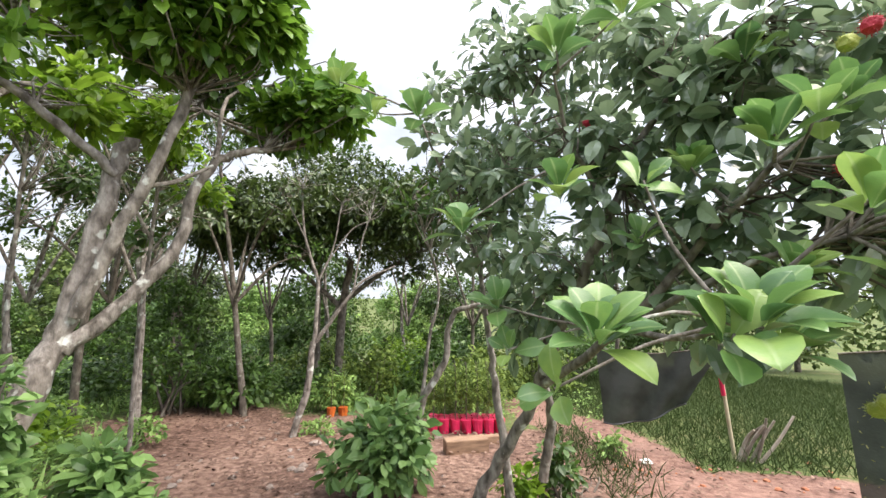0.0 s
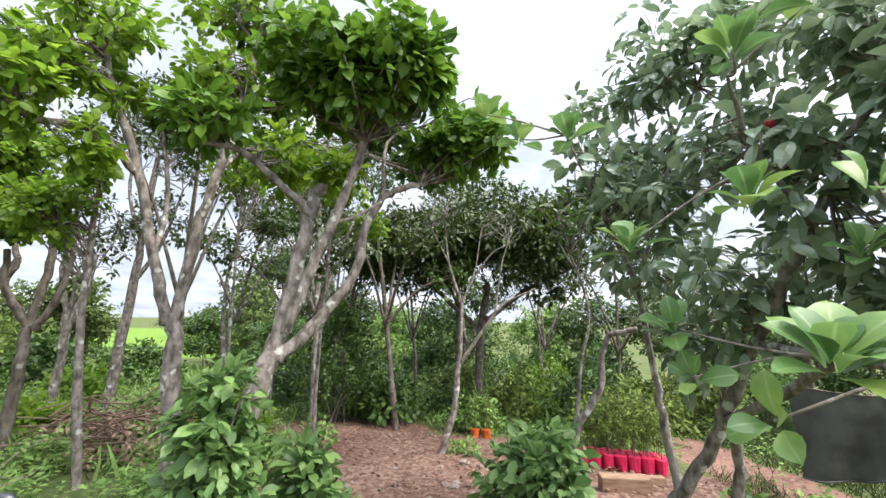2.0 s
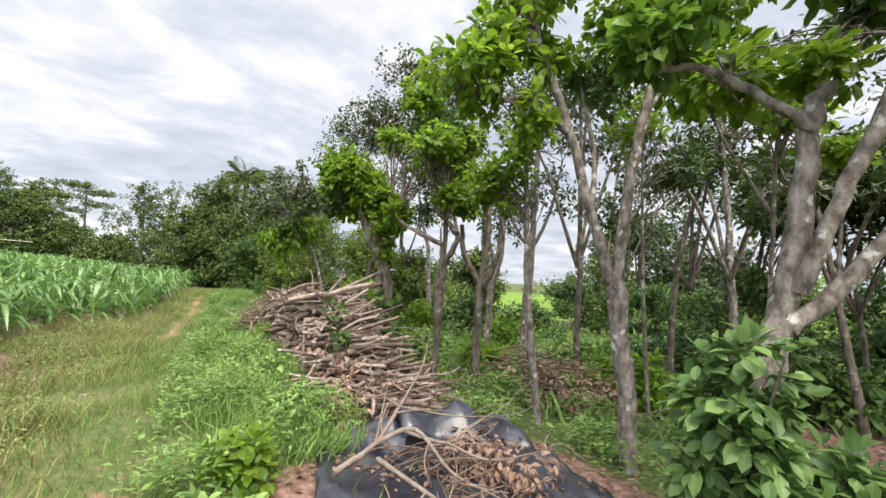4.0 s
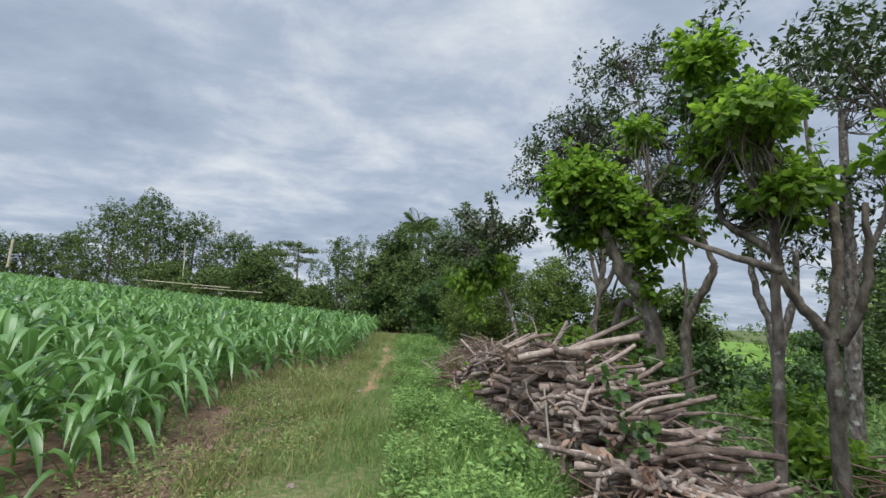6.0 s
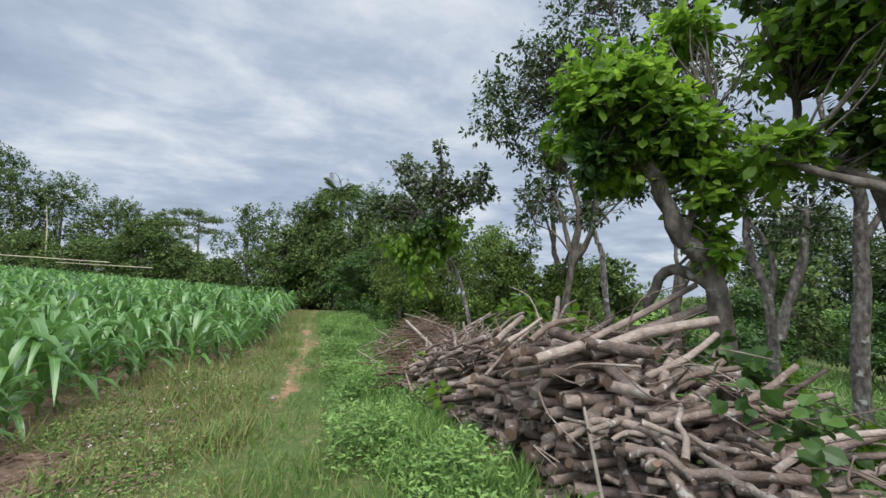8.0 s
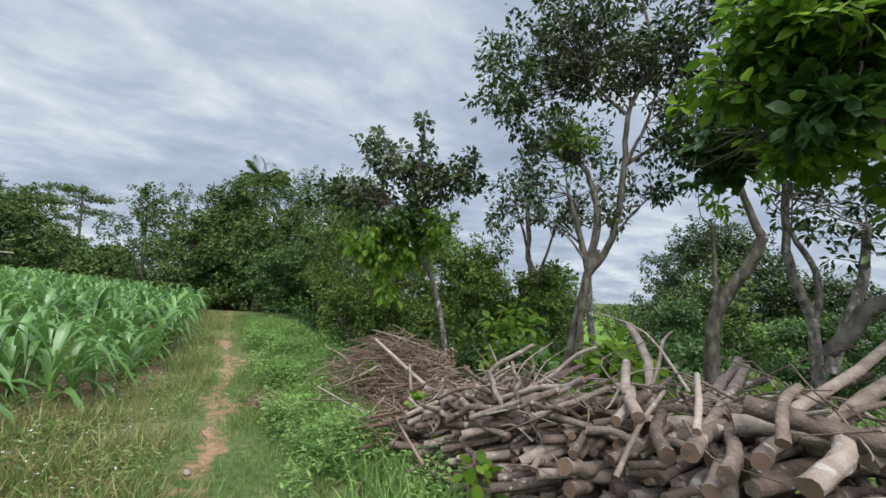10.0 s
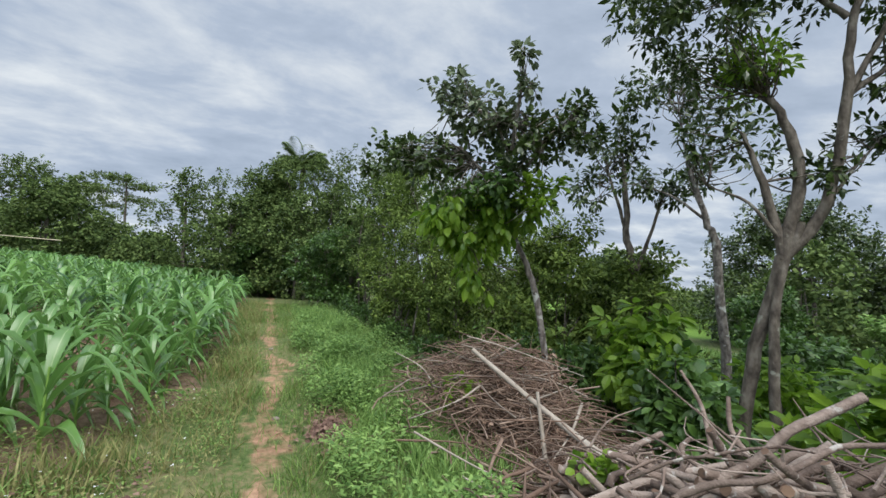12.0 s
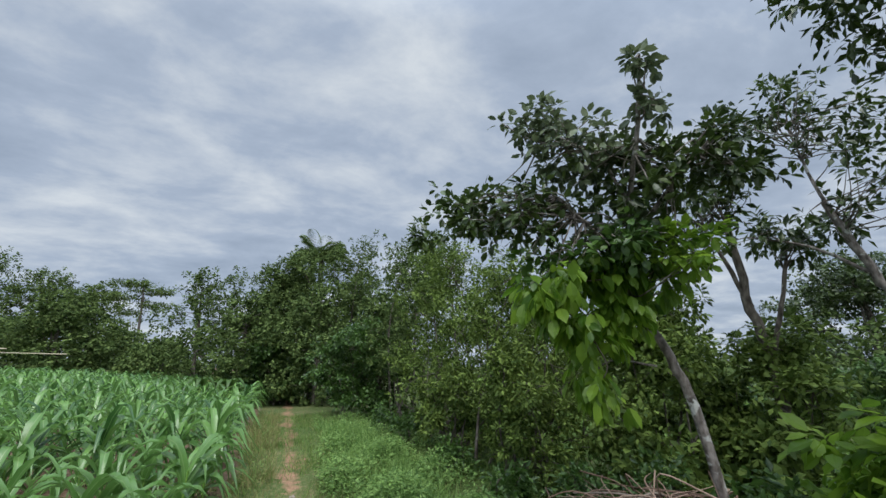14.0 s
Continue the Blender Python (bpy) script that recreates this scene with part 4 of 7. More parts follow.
dry_leaves("dry_leaves", "bunch of dead red-brown leaves at the foot of the vine tree", (-13.5, 2.3, 0.45), (0.28, 0.28, 0.28), 40, 0.10)
stick("standing_stick", "short broken stick poking out of the firewood", [(-11.56, 0.88, 0.17), (-11.70, 0.88, 0.71)], 0.02, 0.014)
stick("cut_branch", "grey stub of a branch stuck upright", [(-10.55, 1.36, 0.58), (-10.69, 1.46, 0.84), (-10.83, 1.44, 1.05)], 0.018, 0.010, LOG_FILL)
stick("cut_branch", "grey stub of a branch stuck upright", [(-10.39, 1.43, 0.65), (-10.49, 1.44, 0.77), (-10.53, 1.48, 0.95)], 0.02, 0.012, LOG_FILL)
stick("leaning_stick", "thin stick leaning against the firewood", [(-7.20, 0.80, 0.10), (-7.42, 0.81, 0.72)], 0.014, 0.010)


# ---- tarp with branches ----
def build_tarp():
    n = 64
    s, t = np.meshgrid(np.linspace(0, 1, n), np.linspace(0, 1, n), indexing="ij")
    edge = lambda pts: np.stack([np.interp(t, [0, 0.55, 1], [p[k] for p in pts]) for k in (0, 1)], -1)
    near, far = edge([(-2.35, 0.02), (-4.38, 0.46), (-5.05, 0.95)]), edge([(-1.95, 1.55), (-3.35, 2.36), (-4.75, 2.22)])
    Q = near * (1 - s)[..., None] + far * s[..., None]
    P = np.dstack([Q, np.zeros_like(s)])
    for i in range(n):
        for j in range(n):
            x, y, u, w = P[i, j, 0], P[i, j, 1], s[i, j], t[i, j]
            crease = 1 - abs(noise.noise((x * 1.9 + y, y * 2.3, 9)))
            q = 0.03 + 0.05 * noise.noise((x * 1.4, y * 1.4, 4)) + 0.05 * max(0, crease - 0.8) * 5 * (0.35 + w) + 0.02 * noise.noise((x * 7, y * 8, 5)) * (0.3 + w)
            ridge = 0.17 * math.exp(-((w - 0.88 + 0.05 * math.sin(u * 5)) / 0.055) ** 2) * min(1, 0.35 + 1.3 * u) + 0.07 * math.exp(-((w - 0.70 - 0.04 * math.sin(u * 7)) / 0.05) ** 2) * (0.4 + 0.6 * math.sin(u * 3.1))
            P[i, j, 0] += 0.06 * noise.noise((x * 3, y * 3, 1)) + 0.16 * ridge
            P[i, j, 1] += 0.06 * noise.noise((x * 3, y * 3, 2))
            P[i, j, 2] = ground_z(x, y) + max(0.015, q) + ridge
    i, j = np.meshgrid(np.arange(n - 1), np.arange(n - 1), indexing="ij")
    F = np.stack([i * n + j, (i + 1) * n + j, (i + 1) * n + j + 1, i * n + j + 1], -1).reshape(-1, 4)
    ragged = lambda a, b: 1 + 0.5 * noise.noise((a * 0.5, b * 0.6, 3))
    hole = np.array([math.hypot((a - 33) / 6.0, (b - 15) / 2.2) < ragged(a, b) or math.hypot((a - 5) / 4, (b - 14) / 3) < ragged(a, b) for a, b in zip(i.ravel(), j.ravel())])
    ob = mesh_part("black_tarp", P.reshape(-1, 3), F[~hole], TARP)
    ob.modifiers.new("thickness", "SOLIDIFY").thickness = 0.003
    flap = P[14:56, 50:58].copy()
    k = np.linspace(0, 1, flap.shape[1])[None, :]
    flap[..., 0] += 0.30 * (1 - k) + 0.05
    flap[..., 2] += 0.035 + 0.10 * np.sin(k * np.pi) + 0.03 * np.sin(np.linspace(0, 14, flap.shape[0]))[:, None]
    a, b = flap.shape[:2]
    i, j = np.meshgrid(np.arange(a - 1), np.arange(b - 1), indexing="ij")
    fl = mesh_part("folded_flap", flap.reshape(-1, 3), np.stack([i * b + j, (i + 1) * b + j, (i + 1) * b + j + 1, i * b + j + 1], -1).reshape(-1, 4), TARP, ob, "black plastic folded back over itself")
    fl.modifiers.new("thickness", "SOLIDIFY").thickness = 0.003
    tagged(ob, "crumpled torn black plastic tarp spread on the ground", "tarp")


build_tarp()
br = empty("dead_branch", "bare forked dead branch lying on the black tarp", "branch", (-3.64, 0.40, 0.23))
o = np.array(br.location)
for pts, r0, r1 in (([(-3.64, 0.40, 0.23), (-3.78, 0.70, 0.31), (-3.97, 0.93, 0.46), (-4.12, 1.12, 0.60)], 0.020, 0.010),
                    ([(-3.78, 0.70, 0.31), (-3.75, 0.96, 0.37), (-3.48, 1.10, 0.18), (-3.22, 1.30, 0.10)], 0.018, 0.006),
                    ([(-3.68, 0.68, 0.25), (-3.31, 0.84, 0.19), (-3.07, 1.03, 0.09), (-2.93, 1.20, 0.07)], 0.016, 0.005),
                    ([(-3.78, 0.89, 0.36), (-3.63, 1.14, 0.30), (-3.65, 1.33, 0.38), (-3.71, 1.66, 0.46)], 0.013, 0.004),
                    ([(-3.63, 1.14, 0.30), (-3.42, 1.34, 0.24), (-3.34, 1.69, 0.27)], 0.010, 0.004),
                    ([(-3.97, 0.93, 0.46), (-3.87, 1.33, 0.38), (-3.79, 1.71, 0.36)], 0.008, 0.003),
                    ([(-3.31, 0.84, 0.19), (-3.24, 0.75, 0.16), (-3.16, 0.69, 0.10)], 0.007, 0.003)):
    line = smooth_line(np.array(pts) - o, 5)
    mesh_part("branch", *tube(line, r0 * 1.1, r1, 6, 0.08), DEAD_WOOD, br)
    for k in range(5):
        q = line[rng.integers(len(line) // 3, len(line))]
        d = unit(line[-1] - line[0] + 0.55 * rng.normal(size=3) * [1, 1, 0.5]) * rng.uniform(0.25, 0.6)
        mesh_part("twig", *tube(smooth_line([q, q + d * 0.5 + rng.normal(size=3) * 0.04, q + d + [0, 0, rng.normal() * 0.05]], 4), r1 + 0.001, 0.002, 5), DEAD_WOOD, br)
build_brush("twigs_on_tarp", "thin dry twigs scattered over the black tarp", (-3.68, 1.28, 0.13), (0.7, 0.45, 0.25), 70, (0.003, 0.007), (0.3, 0.8))


def creeper(label, p, r, n, size, leaf):
    V, F, cc = clump_leaves(np.array(p), r, n, 5, size, OVAL, 1.5, droop=0.1, shell=0.05)
    tagged(mesh_part("creeper", V, F, leaf, smooth=False), label, "creeper", kind="stuff")


creeper("broad green creeper leaves trailing over the firewood", (-7.34, 1.97, 0.93), (0.35, 0.3, 0.14), 18, 0.10, LEAF_MID)
creeper("broad green creeper leaves trailing over the firewood", (-6.80, 1.91, 0.69), (0.3, 0.3, 0.14), 14, 0.10, LEAF_MID)
for p in ((-6.55, 0.98, 1.00), (-6.30, 0.98, 0.93), (-6.12, 0.96, 0.80), (-6.02, 0.96, 0.66), (-6.28, 0.96, 0.50), (-5.90, 0.98, 0.62)):
    creeper("blue-green creeper leaves climbing over the stacked branches", p, (0.12, 0.08, 0.07), 3, 0.085, LEAF_MID)
creeper("yellow-green creeper growing out of the brushwood", (-10.76, 0.68, 0.51), (0.3, 0.25, 0.12), 22, 0.07, LEAF_VINE)
creeper("yellow-green creeper growing through the brush heap", (-12.93, 0.70, 0.43), (0.5, 0.3, 0.25), 40, 0.06, LEAF_VINE)
creeper("bright green sprout at the foot of the logs", (-9.44, 0.46, 0.33), (0.1, 0.1, 0.06), 4, 0.12, LEAF_VINE)
creeper("bright green sprout at the foot of the logs", (-10.15, 0.66, 0.29), (0.1, 0.1, 0.06), 4, 0.12, LEAF_VINE)


# ---- trees around the clearing ----
def on_ground(p):
    return (p[0], p[1], float(ground_z(p[0], p[1])))


# forked pale tree with round leafy heads
tree("forked_tree", "pale lichen-spotted forked tree with bright leafy heads", [
    ([(-2.49, 2.21, 0.44), (-2.42, 2.39, 0.76), (-2.37, 2.59, 1.21)], 0.098, 0.076),
    ([(-2.39, 2.58, 1.17), (-2.33, 2.70, 1.71), (-2.32, 2.83, 2.36), (-2.24, 2.87, 2.63)], 0.066, 0.052),
    ([(-2.29, 2.60, 1.38), (-2.15, 2.64, 1.79), (-1.98, 2.68, 2.23), (-1.83, 2.75, 2.75), (-1.73, 2.80, 3.14)], 0.046, 0.032),
    ([(-2.35, 2.60, 1.17), (-2.18, 2.79, 1.42), (-1.97, 3.02, 1.85), (-1.94, 3.15, 2.29), (-1.84, 3.24, 2.59)], 0.052, 0.036),
    ([(-1.84, 3.24, 2.59), (-1.66, 3.37, 2.71), (-1.39, 3.55, 2.81)], 0.036, 0.022),
    ([(-1.39, 3.55, 2.81), (-2.31, 3.81, 3.29), (-2.31, 4.13, 3.72)], 0.02, 0.01), ([(-2.31, 3.81, 3.29), (-2.03, 4.22, 3.28), (-1.82, 4.59, 3.40)], 0.016, 0.008), ([(-1.84, 3.24, 2.59), (-2.04, 3.88, 3.52), (-1.43, 4.67, 3.83)], 0.022, 0.01),
    ([(-2.02, 2.71, 2.24), (-1.90, 2.83, 2.30), (-1.73, 3.02, 2.48)], 0.022, 0.012),
    ([(-2.27, 2.80, 2.34), (-2.45, 2.62, 2.56), (-2.69, 2.43, 2.80), (-2.90, 2.23, 2.83)], 0.034, 0.022),
], [
    ((-1.80, 2.62, 3.30), (0.50, 0.50, 0.30), 80, None), ((-1.55, 2.70, 3.52), (0.62, 0.62, 0.30), 90, None), ((-2.05, 2.45, 3.45), (0.55, 0.55, 0.32), 70, None), ((-1.38, 2.95, 3.62), (0.5, 0.5, 0.3), 50, None), ((-1.75, 3.05, 3.75), (0.6, 0.6, 0.35), 60, None),
    ((-1.36, 3.70, 3.12), (0.42, 0.42, 0.26), 60, None), ((-1.05, 3.85, 3.30), (0.40, 0.40, 0.28), 44, None), ((-1.30, 4.05, 3.55), (0.45, 0.45, 0.3), 40, None),
    ((-2.31, 4.13, 3.77), (0.6, 0.6, 0.35), 40, LEAF_MID), ((-1.82, 4.59, 3.43), (0.6, 0.6, 0.35), 40, LEAF_MID), ((-2.45, 3.5, 3.0), (0.35, 0.35, 0.25), 16, LEAF_VINE), ((-2.9, 2.25, 3.05), (0.4, 0.4, 0.28), 30, None), ((-3.3, 3.5, 3.3), (0.5, 0.5, 0.35), 28, LEAF_VINE), ((-2.85, 3.0, 2.95), (0.3, 0.3, 0.22), 14, LEAF_VINE),
], leaf=LEAF_HEAD, size=0.135, shape=OVAL, per=12, wide=1.0, shell=0.2, more=1.3)

shrub("leafy_shrub", "glossy bright green shrub at the foot of the forked tree", (-2.36, 2.08, 0.58), (0.34, 0.34, 0.80), 190, LEAF_SHRUB, 0.112, 8, OVAL)

# double-stemmed tree behind it
tree("double_trunk_tree", "tall pale double-stemmed tree with bright green vine leaves", [
    ([(-3.62, 2.93, 0.39), (-3.69, 2.85, 1.17), (-3.75, 2.79, 1.50)], 0.078, 0.066),
    ([(-3.75, 2.79, 1.47), (-3.85, 2.67, 2.01), (-3.98, 2.51, 2.81), (-4.06, 2.22, 3.55), (-4.11, 2.15, 3.98)], 0.052, 0.030),
    ([(-3.70, 2.84, 1.42), (-3.63, 2.92, 2.42), (-3.52, 3.03, 3.14), (-3.43, 3.11, 3.86), (-3.35, 3.18, 4.71)], 0.052, 0.036),
    ([(-3.98, 2.51, 2.78), (-4.07, 2.20, 3.05), (-4.17, 1.85, 3.01), (-4.19, 1.60, 3.01)], 0.040, 0.020),
    ([(-3.55, 2.99, 2.94), (-3.47, 3.34, 3.30), (-3.21, 3.67, 3.02)], 0.030, 0.018),
    ([(-3.85, 2.67, 2.01), (-3.98, 2.83, 2.64), (-4.15, 2.78, 3.54)], 0.030, 0.016),
    ([(-3.35, 3.18, 4.65), (-3.39, 3.14, 4.38), (-3.58, 2.96, 4.83)], 0.03, 0.02),
], [
    ((-4.22, 1.53, 3.19), (0.50, 0.50, 0.36), 46, None), ((-4.17, 1.85, 3.55), (0.45, 0.45, 0.34), 34, None), ((-4.13, 2.11, 4.10), (0.6, 0.6, 0.4), 46, None),
    ((-3.69, 3.00, 4.03), (0.65, 0.65, 0.4), 50, None), ((-3.27, 3.50, 3.98), (0.5, 0.5, 0.4), 40, None), ((-4.02, 2.94, 3.43), (0.4, 0.4, 0.4), 18, LEAF_MID),
    ((-3.51, 3.17, 4.79), (0.9, 0.9, 0.4), 70, None), ((-4.02, 2.11, 2.88), (0.3, 0.3, 0.2), 16, None), ((-4.08, 2.38, 3.49), (0.35, 0.35, 0.3), 16, None),
    ((-3.10, 3.63, 4.58), (0.6, 0.6, 0.4), 40, LEAF_MID),
], leaf=LEAF_VINE, size=0.11, shape=OVAL, per=11, wide=1.1, shell=0.15, more=1.3)


def post_tree(label, base, top, clumps, r=0.05, bark=BARK_PALE, leaf=LEAF_VINE, size=0.13, extra=()):
    b, t = np.array(on_ground(base)), np.array(top)
    m = (b + t) / 2 + rng.normal(size=3) * [0.05, 0.05, 0.02]
    return tree("vine_tree", label, [([tuple(b), tuple(m), tuple(t)], r, r * 0.65), *extra], clumps, bark, leaf, size * 0.75, OVAL, 11, 1.2, shell=0.1, more=1.6)


post_tree("slender pale trunk topped with a vine-green leaf head", (-4.87, 2.99, -0.26), (-4.98, 2.82, 2.63), [((-5.18, 2.51, 2.57), (0.48, 0.48, 0.38), 44, None), ((-5.09, 2.84, 3.04), (0.3, 0.3, 0.3), 20, None)], 0.045)
post_tree("crooked trunk with a bright green leaf head", (-6.5, 2.45, 0), (-6.35, 2.50, 2.94), [((-6.29, 2.27, 3.27), (0.40, 0.40, 0.34), 50, None), ((-6.71, 2.25, 4.04), (0.36, 0.36, 0.3), 34, None), ((-6.19, 2.51, 2.58), (0.3, 0.3, 0.2), 20, None), ((-6.91, 2.00, 2.37), (0.3, 0.3, 0.2), 18, None)], 0.05, BARK_DARK,
          extra=[(((-6.20, 2.37, 1.86), (-6.62, 2.05, 2.10), (-6.99, 1.87, 2.38)), 0.035, 0.02)])
tree("vine_tree", "leaning dark trunk smothered in bright green vine", [
    ([(-7.47, 2.12, 0.90), (-7.48, 2.04, 1.49), (-7.56, 1.81, 1.87), (-7.66, 1.62, 2.42), (-7.80, 1.42, 2.76)], 0.088, 0.05),
    ([(-7.48, 2.04, 1.49), (-7.78, 1.93, 1.65), (-8.06, 1.91, 1.34)], 0.05, 0.04),
    ([(-7.56, 1.81, 1.87), (-7.47, 1.98, 2.34), (-7.49, 2.10, 3.01)], 0.04, 0.025),
], [
    ((-7.85, 1.36, 3.15), (0.42, 0.42, 0.42), 70, None), ((-7.69, 1.58, 2.89), (0.5, 0.5, 0.42), 70, None), ((-7.57, 1.87, 2.61), (0.42, 0.42, 0.4), 46, None),
    ((-7.44, 2.01, 2.34), (0.35, 0.35, 0.5), 40, None), ((-7.46, 1.99, 1.86), (0.18, 0.18, 0.35), 20, None), ((-7.73, 2.14, 3.74), (0.35, 0.35, 0.25), 26, None), ((-7.77, 1.29, 2.58), (0.22, 0.22, 0.25), 18, LEAF_MID),
    ((-8.04, 1.38, 2.94), (0.5, 0.5, 0.4), 60, None), ((-7.87, 1.55, 2.53), (0.45, 0.45, 0.3), 46, None), ((-8.60, 2.00, 2.71), (0.42, 0.42, 0.32), 46, LEAF_MID), ((-7.76, 1.48, 3.04), (0.5, 0.5, 0.35), 46, None),
], BARK_DARK, LEAF_VINE, 0.098, OVAL, 11, 1.2, shell=0.1, more=1.5)
tree("vine_tree", "thick crooked tree hung with broad vine leaves", [
    ([(-6.75, 3.3, 0), (-6.76, 3.35, 0.87), (-6.76, 3.35, 1.38)], 0.068, 0.056),
    ([(-6.76, 3.35, 1.35), (-6.87, 3.25, 1.59), (-6.97, 3.15, 1.87), (-7.08, 3.18, 2.29)], 0.055, 0.035),
    ([(-6.74, 3.37, 1.33), (-6.67, 3.43, 2.13), (-6.66, 3.43, 2.57), (-6.70, 3.40, 2.98)], 0.055, 0.03),
    ([(-6.70, 3.40, 1.28), (-6.56, 3.52, 1.70), (-6.50, 3.56, 2.16), (-6.49, 3.57, 2.59)], 0.045, 0.025),
    ([(-6.76, 2.91, 2.10), (-7.05, 2.85, 2.34), (-7.31, 2.79, 2.58)], 0.045, 0.035),
    ([(-7.30, 2.80, 2.55), (-7.32, 2.78, 2.86), (-7.32, 2.78, 3.27)], 0.035, 0.025),
], [
    ((-7.22, 2.73, 3.41), (0.6, 0.6, 0.45), 60, None), ((-7.01, 2.99, 3.57), (0.6, 0.6, 0.5), 60, None), ((-6.84, 3.10, 2.87), (0.5, 0.5, 0.5), 50, None), ((-6.84, 2.76, 3.63), (0.5, 0.5, 0.4), 44, LEAF_MID), ((-7.21, 2.72, 3.99), (0.45, 0.45, 0.35), 36, LEAF_MID), ((-7.06, 3.08, 2.69), (0.45, 0.45, 0.3), 26, LEAF_MID),
], BARK_DARK, LEAF_VINE, 0.10, OVAL, 11, 1.2, shell=0.1, more=1.6)

post_tree("slender stem with yellow-green leaves behind the forked tree", (-3.45, 4.75, 0), (-3.25, 4.65, 3.05), [((-3.2, 4.73, 3.25), (0.45, 0.45, 0.35), 26, None), ((-3.75, 4.2, 3.55), (0.5, 0.5, 0.35), 26, None), ((-2.85, 4.95, 2.75), (0.35, 0.35, 0.25), 12, None), ((-3.5, 4.9, 2.2), (0.3, 0.3, 0.25), 8, LEAF_MID)], 0.027,
          extra=[(((-3.3, 4.68, 2.1), (-3.6, 4.4, 2.9), (-3.75, 4.2, 3.5)), 0.02, 0.01)])
post_tree("thin grey stem with bright leaves in the small wood", (-4.6, 4.5, 0), (-4.7, 4.5, 3.4), [((-4.7, 4.5, 3.5), (0.5, 0.5, 0.4), 26, None), ((-4.4, 4.8, 2.9), (0.4, 0.4, 0.3), 14, LEAF_MID), ((-5.0, 4.2, 4.1), (0.5, 0.5, 0.4), 22, LEAF_MID)], 0.026)

# tall open-crowned trees beyond the stack
tree("open_crowned_tree", "tall grey tree with many forks and a thin dark crown", [
    ([(-11.48, 3.13, 0.35), (-11.38, 3.18, 0.86), (-11.14, 3.27, 1.97)], 0.065, 0.058),
    ([(-11.16, 3.17, 0.41), (-11.17, 3.16, 0.87), (-11.15, 3.22, 1.71), (-11.02, 3.33, 2.29)], 0.048, 0.035),
    ([(-11.14, 3.27, 1.94), (-10.88, 3.45, 2.46), (-10.74, 3.53, 3.45), (-10.68, 3.57, 4.26), (-10.45, 3.81, 4.90)], 0.055, 0.025),
    ([(-11.14, 3.27, 1.94), (-11.04, 3.34, 2.75), (-11.15, 3.26, 3.39), (-11.30, 3.15, 3.64)], 0.06, 0.03),
    ([(-11.14, 3.27, 2.01), (-11.26, 3.18, 2.70), (-11.38, 3.09, 3.21)], 0.05, 0.02),
    ([(-10.73, 3.54, 4.20), (-10.98, 3.26, 4.61), (-11.22, 3.08, 4.99)], 0.03, 0.012),
    ([(-10.74, 3.53, 3.45), (-10.57, 3.75, 4.04), (-10.41, 3.83, 4.60)], 0.03, 0.012),
    ([(-10.45, 3.81, 4.90), (-10.81, 4.07, 6.03), (-10.97, 3.81, 7.02)], 0.03, 0.012),
    ([(-10.74, 3.53, 3.45), (-10.57, 4.09, 3.92), (-10.33, 4.64, 4.81)], 0.03, 0.012), ([(-10.57, 4.09, 3.92), (-10.43, 4.49, 3.60), (-10.47, 4.58, 3.84)], 0.018, 0.008), ([(-10.57, 4.09, 3.92), (-10.09, 4.09, 3.78), (-9.73, 4.01, 3.79)], 0.02, 0.008), ([(-10.88, 3.45, 2.46), (-10.79, 3.85, 2.90), (-10.74, 4.23, 3.22)], 0.02, 0.008),
    ([(-11.13, 3.28, 2.07), (-11.30, 3.02, 2.48), (-11.56, 2.80, 2.67)], 0.022, 0.008),
], [
    ((-11.32, 3.01, 5.03), (1.2, 1.2, 0.8), 80, None), ((-11.89, 2.32, 5.24), (0.8, 0.8, 0.6), 46, None), ((-10.74, 3.65, 4.88), (1.3, 1.3, 0.9), 80, None), ((-11.53, 2.83, 4.03), (0.8, 0.8, 0.7), 40, None), ((-11.85, 2.37, 4.44), (0.5, 0.5, 0.4), 20, None),
    ((-11.58, 2.78, 3.15), (0.4, 0.4, 0.4), 14, None), ((-10.93, 3.53, 2.75), (0.4, 0.4, 0.3), 12, None), ((-10.44, 4.04, 3.85), (0.6, 0.6, 0.6), 24, None), ((-11.32, 3.13, 3.94), (0.38, 0.38, 0.38), 34, LEAF_VINE), ((-11.12, 3.29, 5.76), (1.2, 1.2, 0.5), 60, None), ((-10.33, 4.64, 4.81), (1.0, 1.0, 0.7), 70, None), ((-10.47, 4.58, 3.84), (0.6, 0.6, 0.5), 36, None), ((-10.74, 4.23, 3.22), (0.5, 0.5, 0.3), 22, None), ((-9.73, 4.01, 3.79), (0.7, 0.7, 0.6), 50, None), ((-11.37, 1.93, 4.44), (0.8, 0.8, 0.5), 34, None), ((-11.27, 2.77, 5.62), (1.0, 1.0, 0.6), 50, None), ((-11.08, 3.61, 6.80), (1.1, 1.1, 0.7), 60, None), ((-10.73, 4.57, 7.07), (1.1, 1.1, 0.7), 56, None), ((-11.05, 3.67, 5.34), (0.8, 0.8, 0.6), 34, None),
], BARK_DARK, LEAF_DARK, 0.105, SIMPLE, 10, shell=0.1, more=1.5)
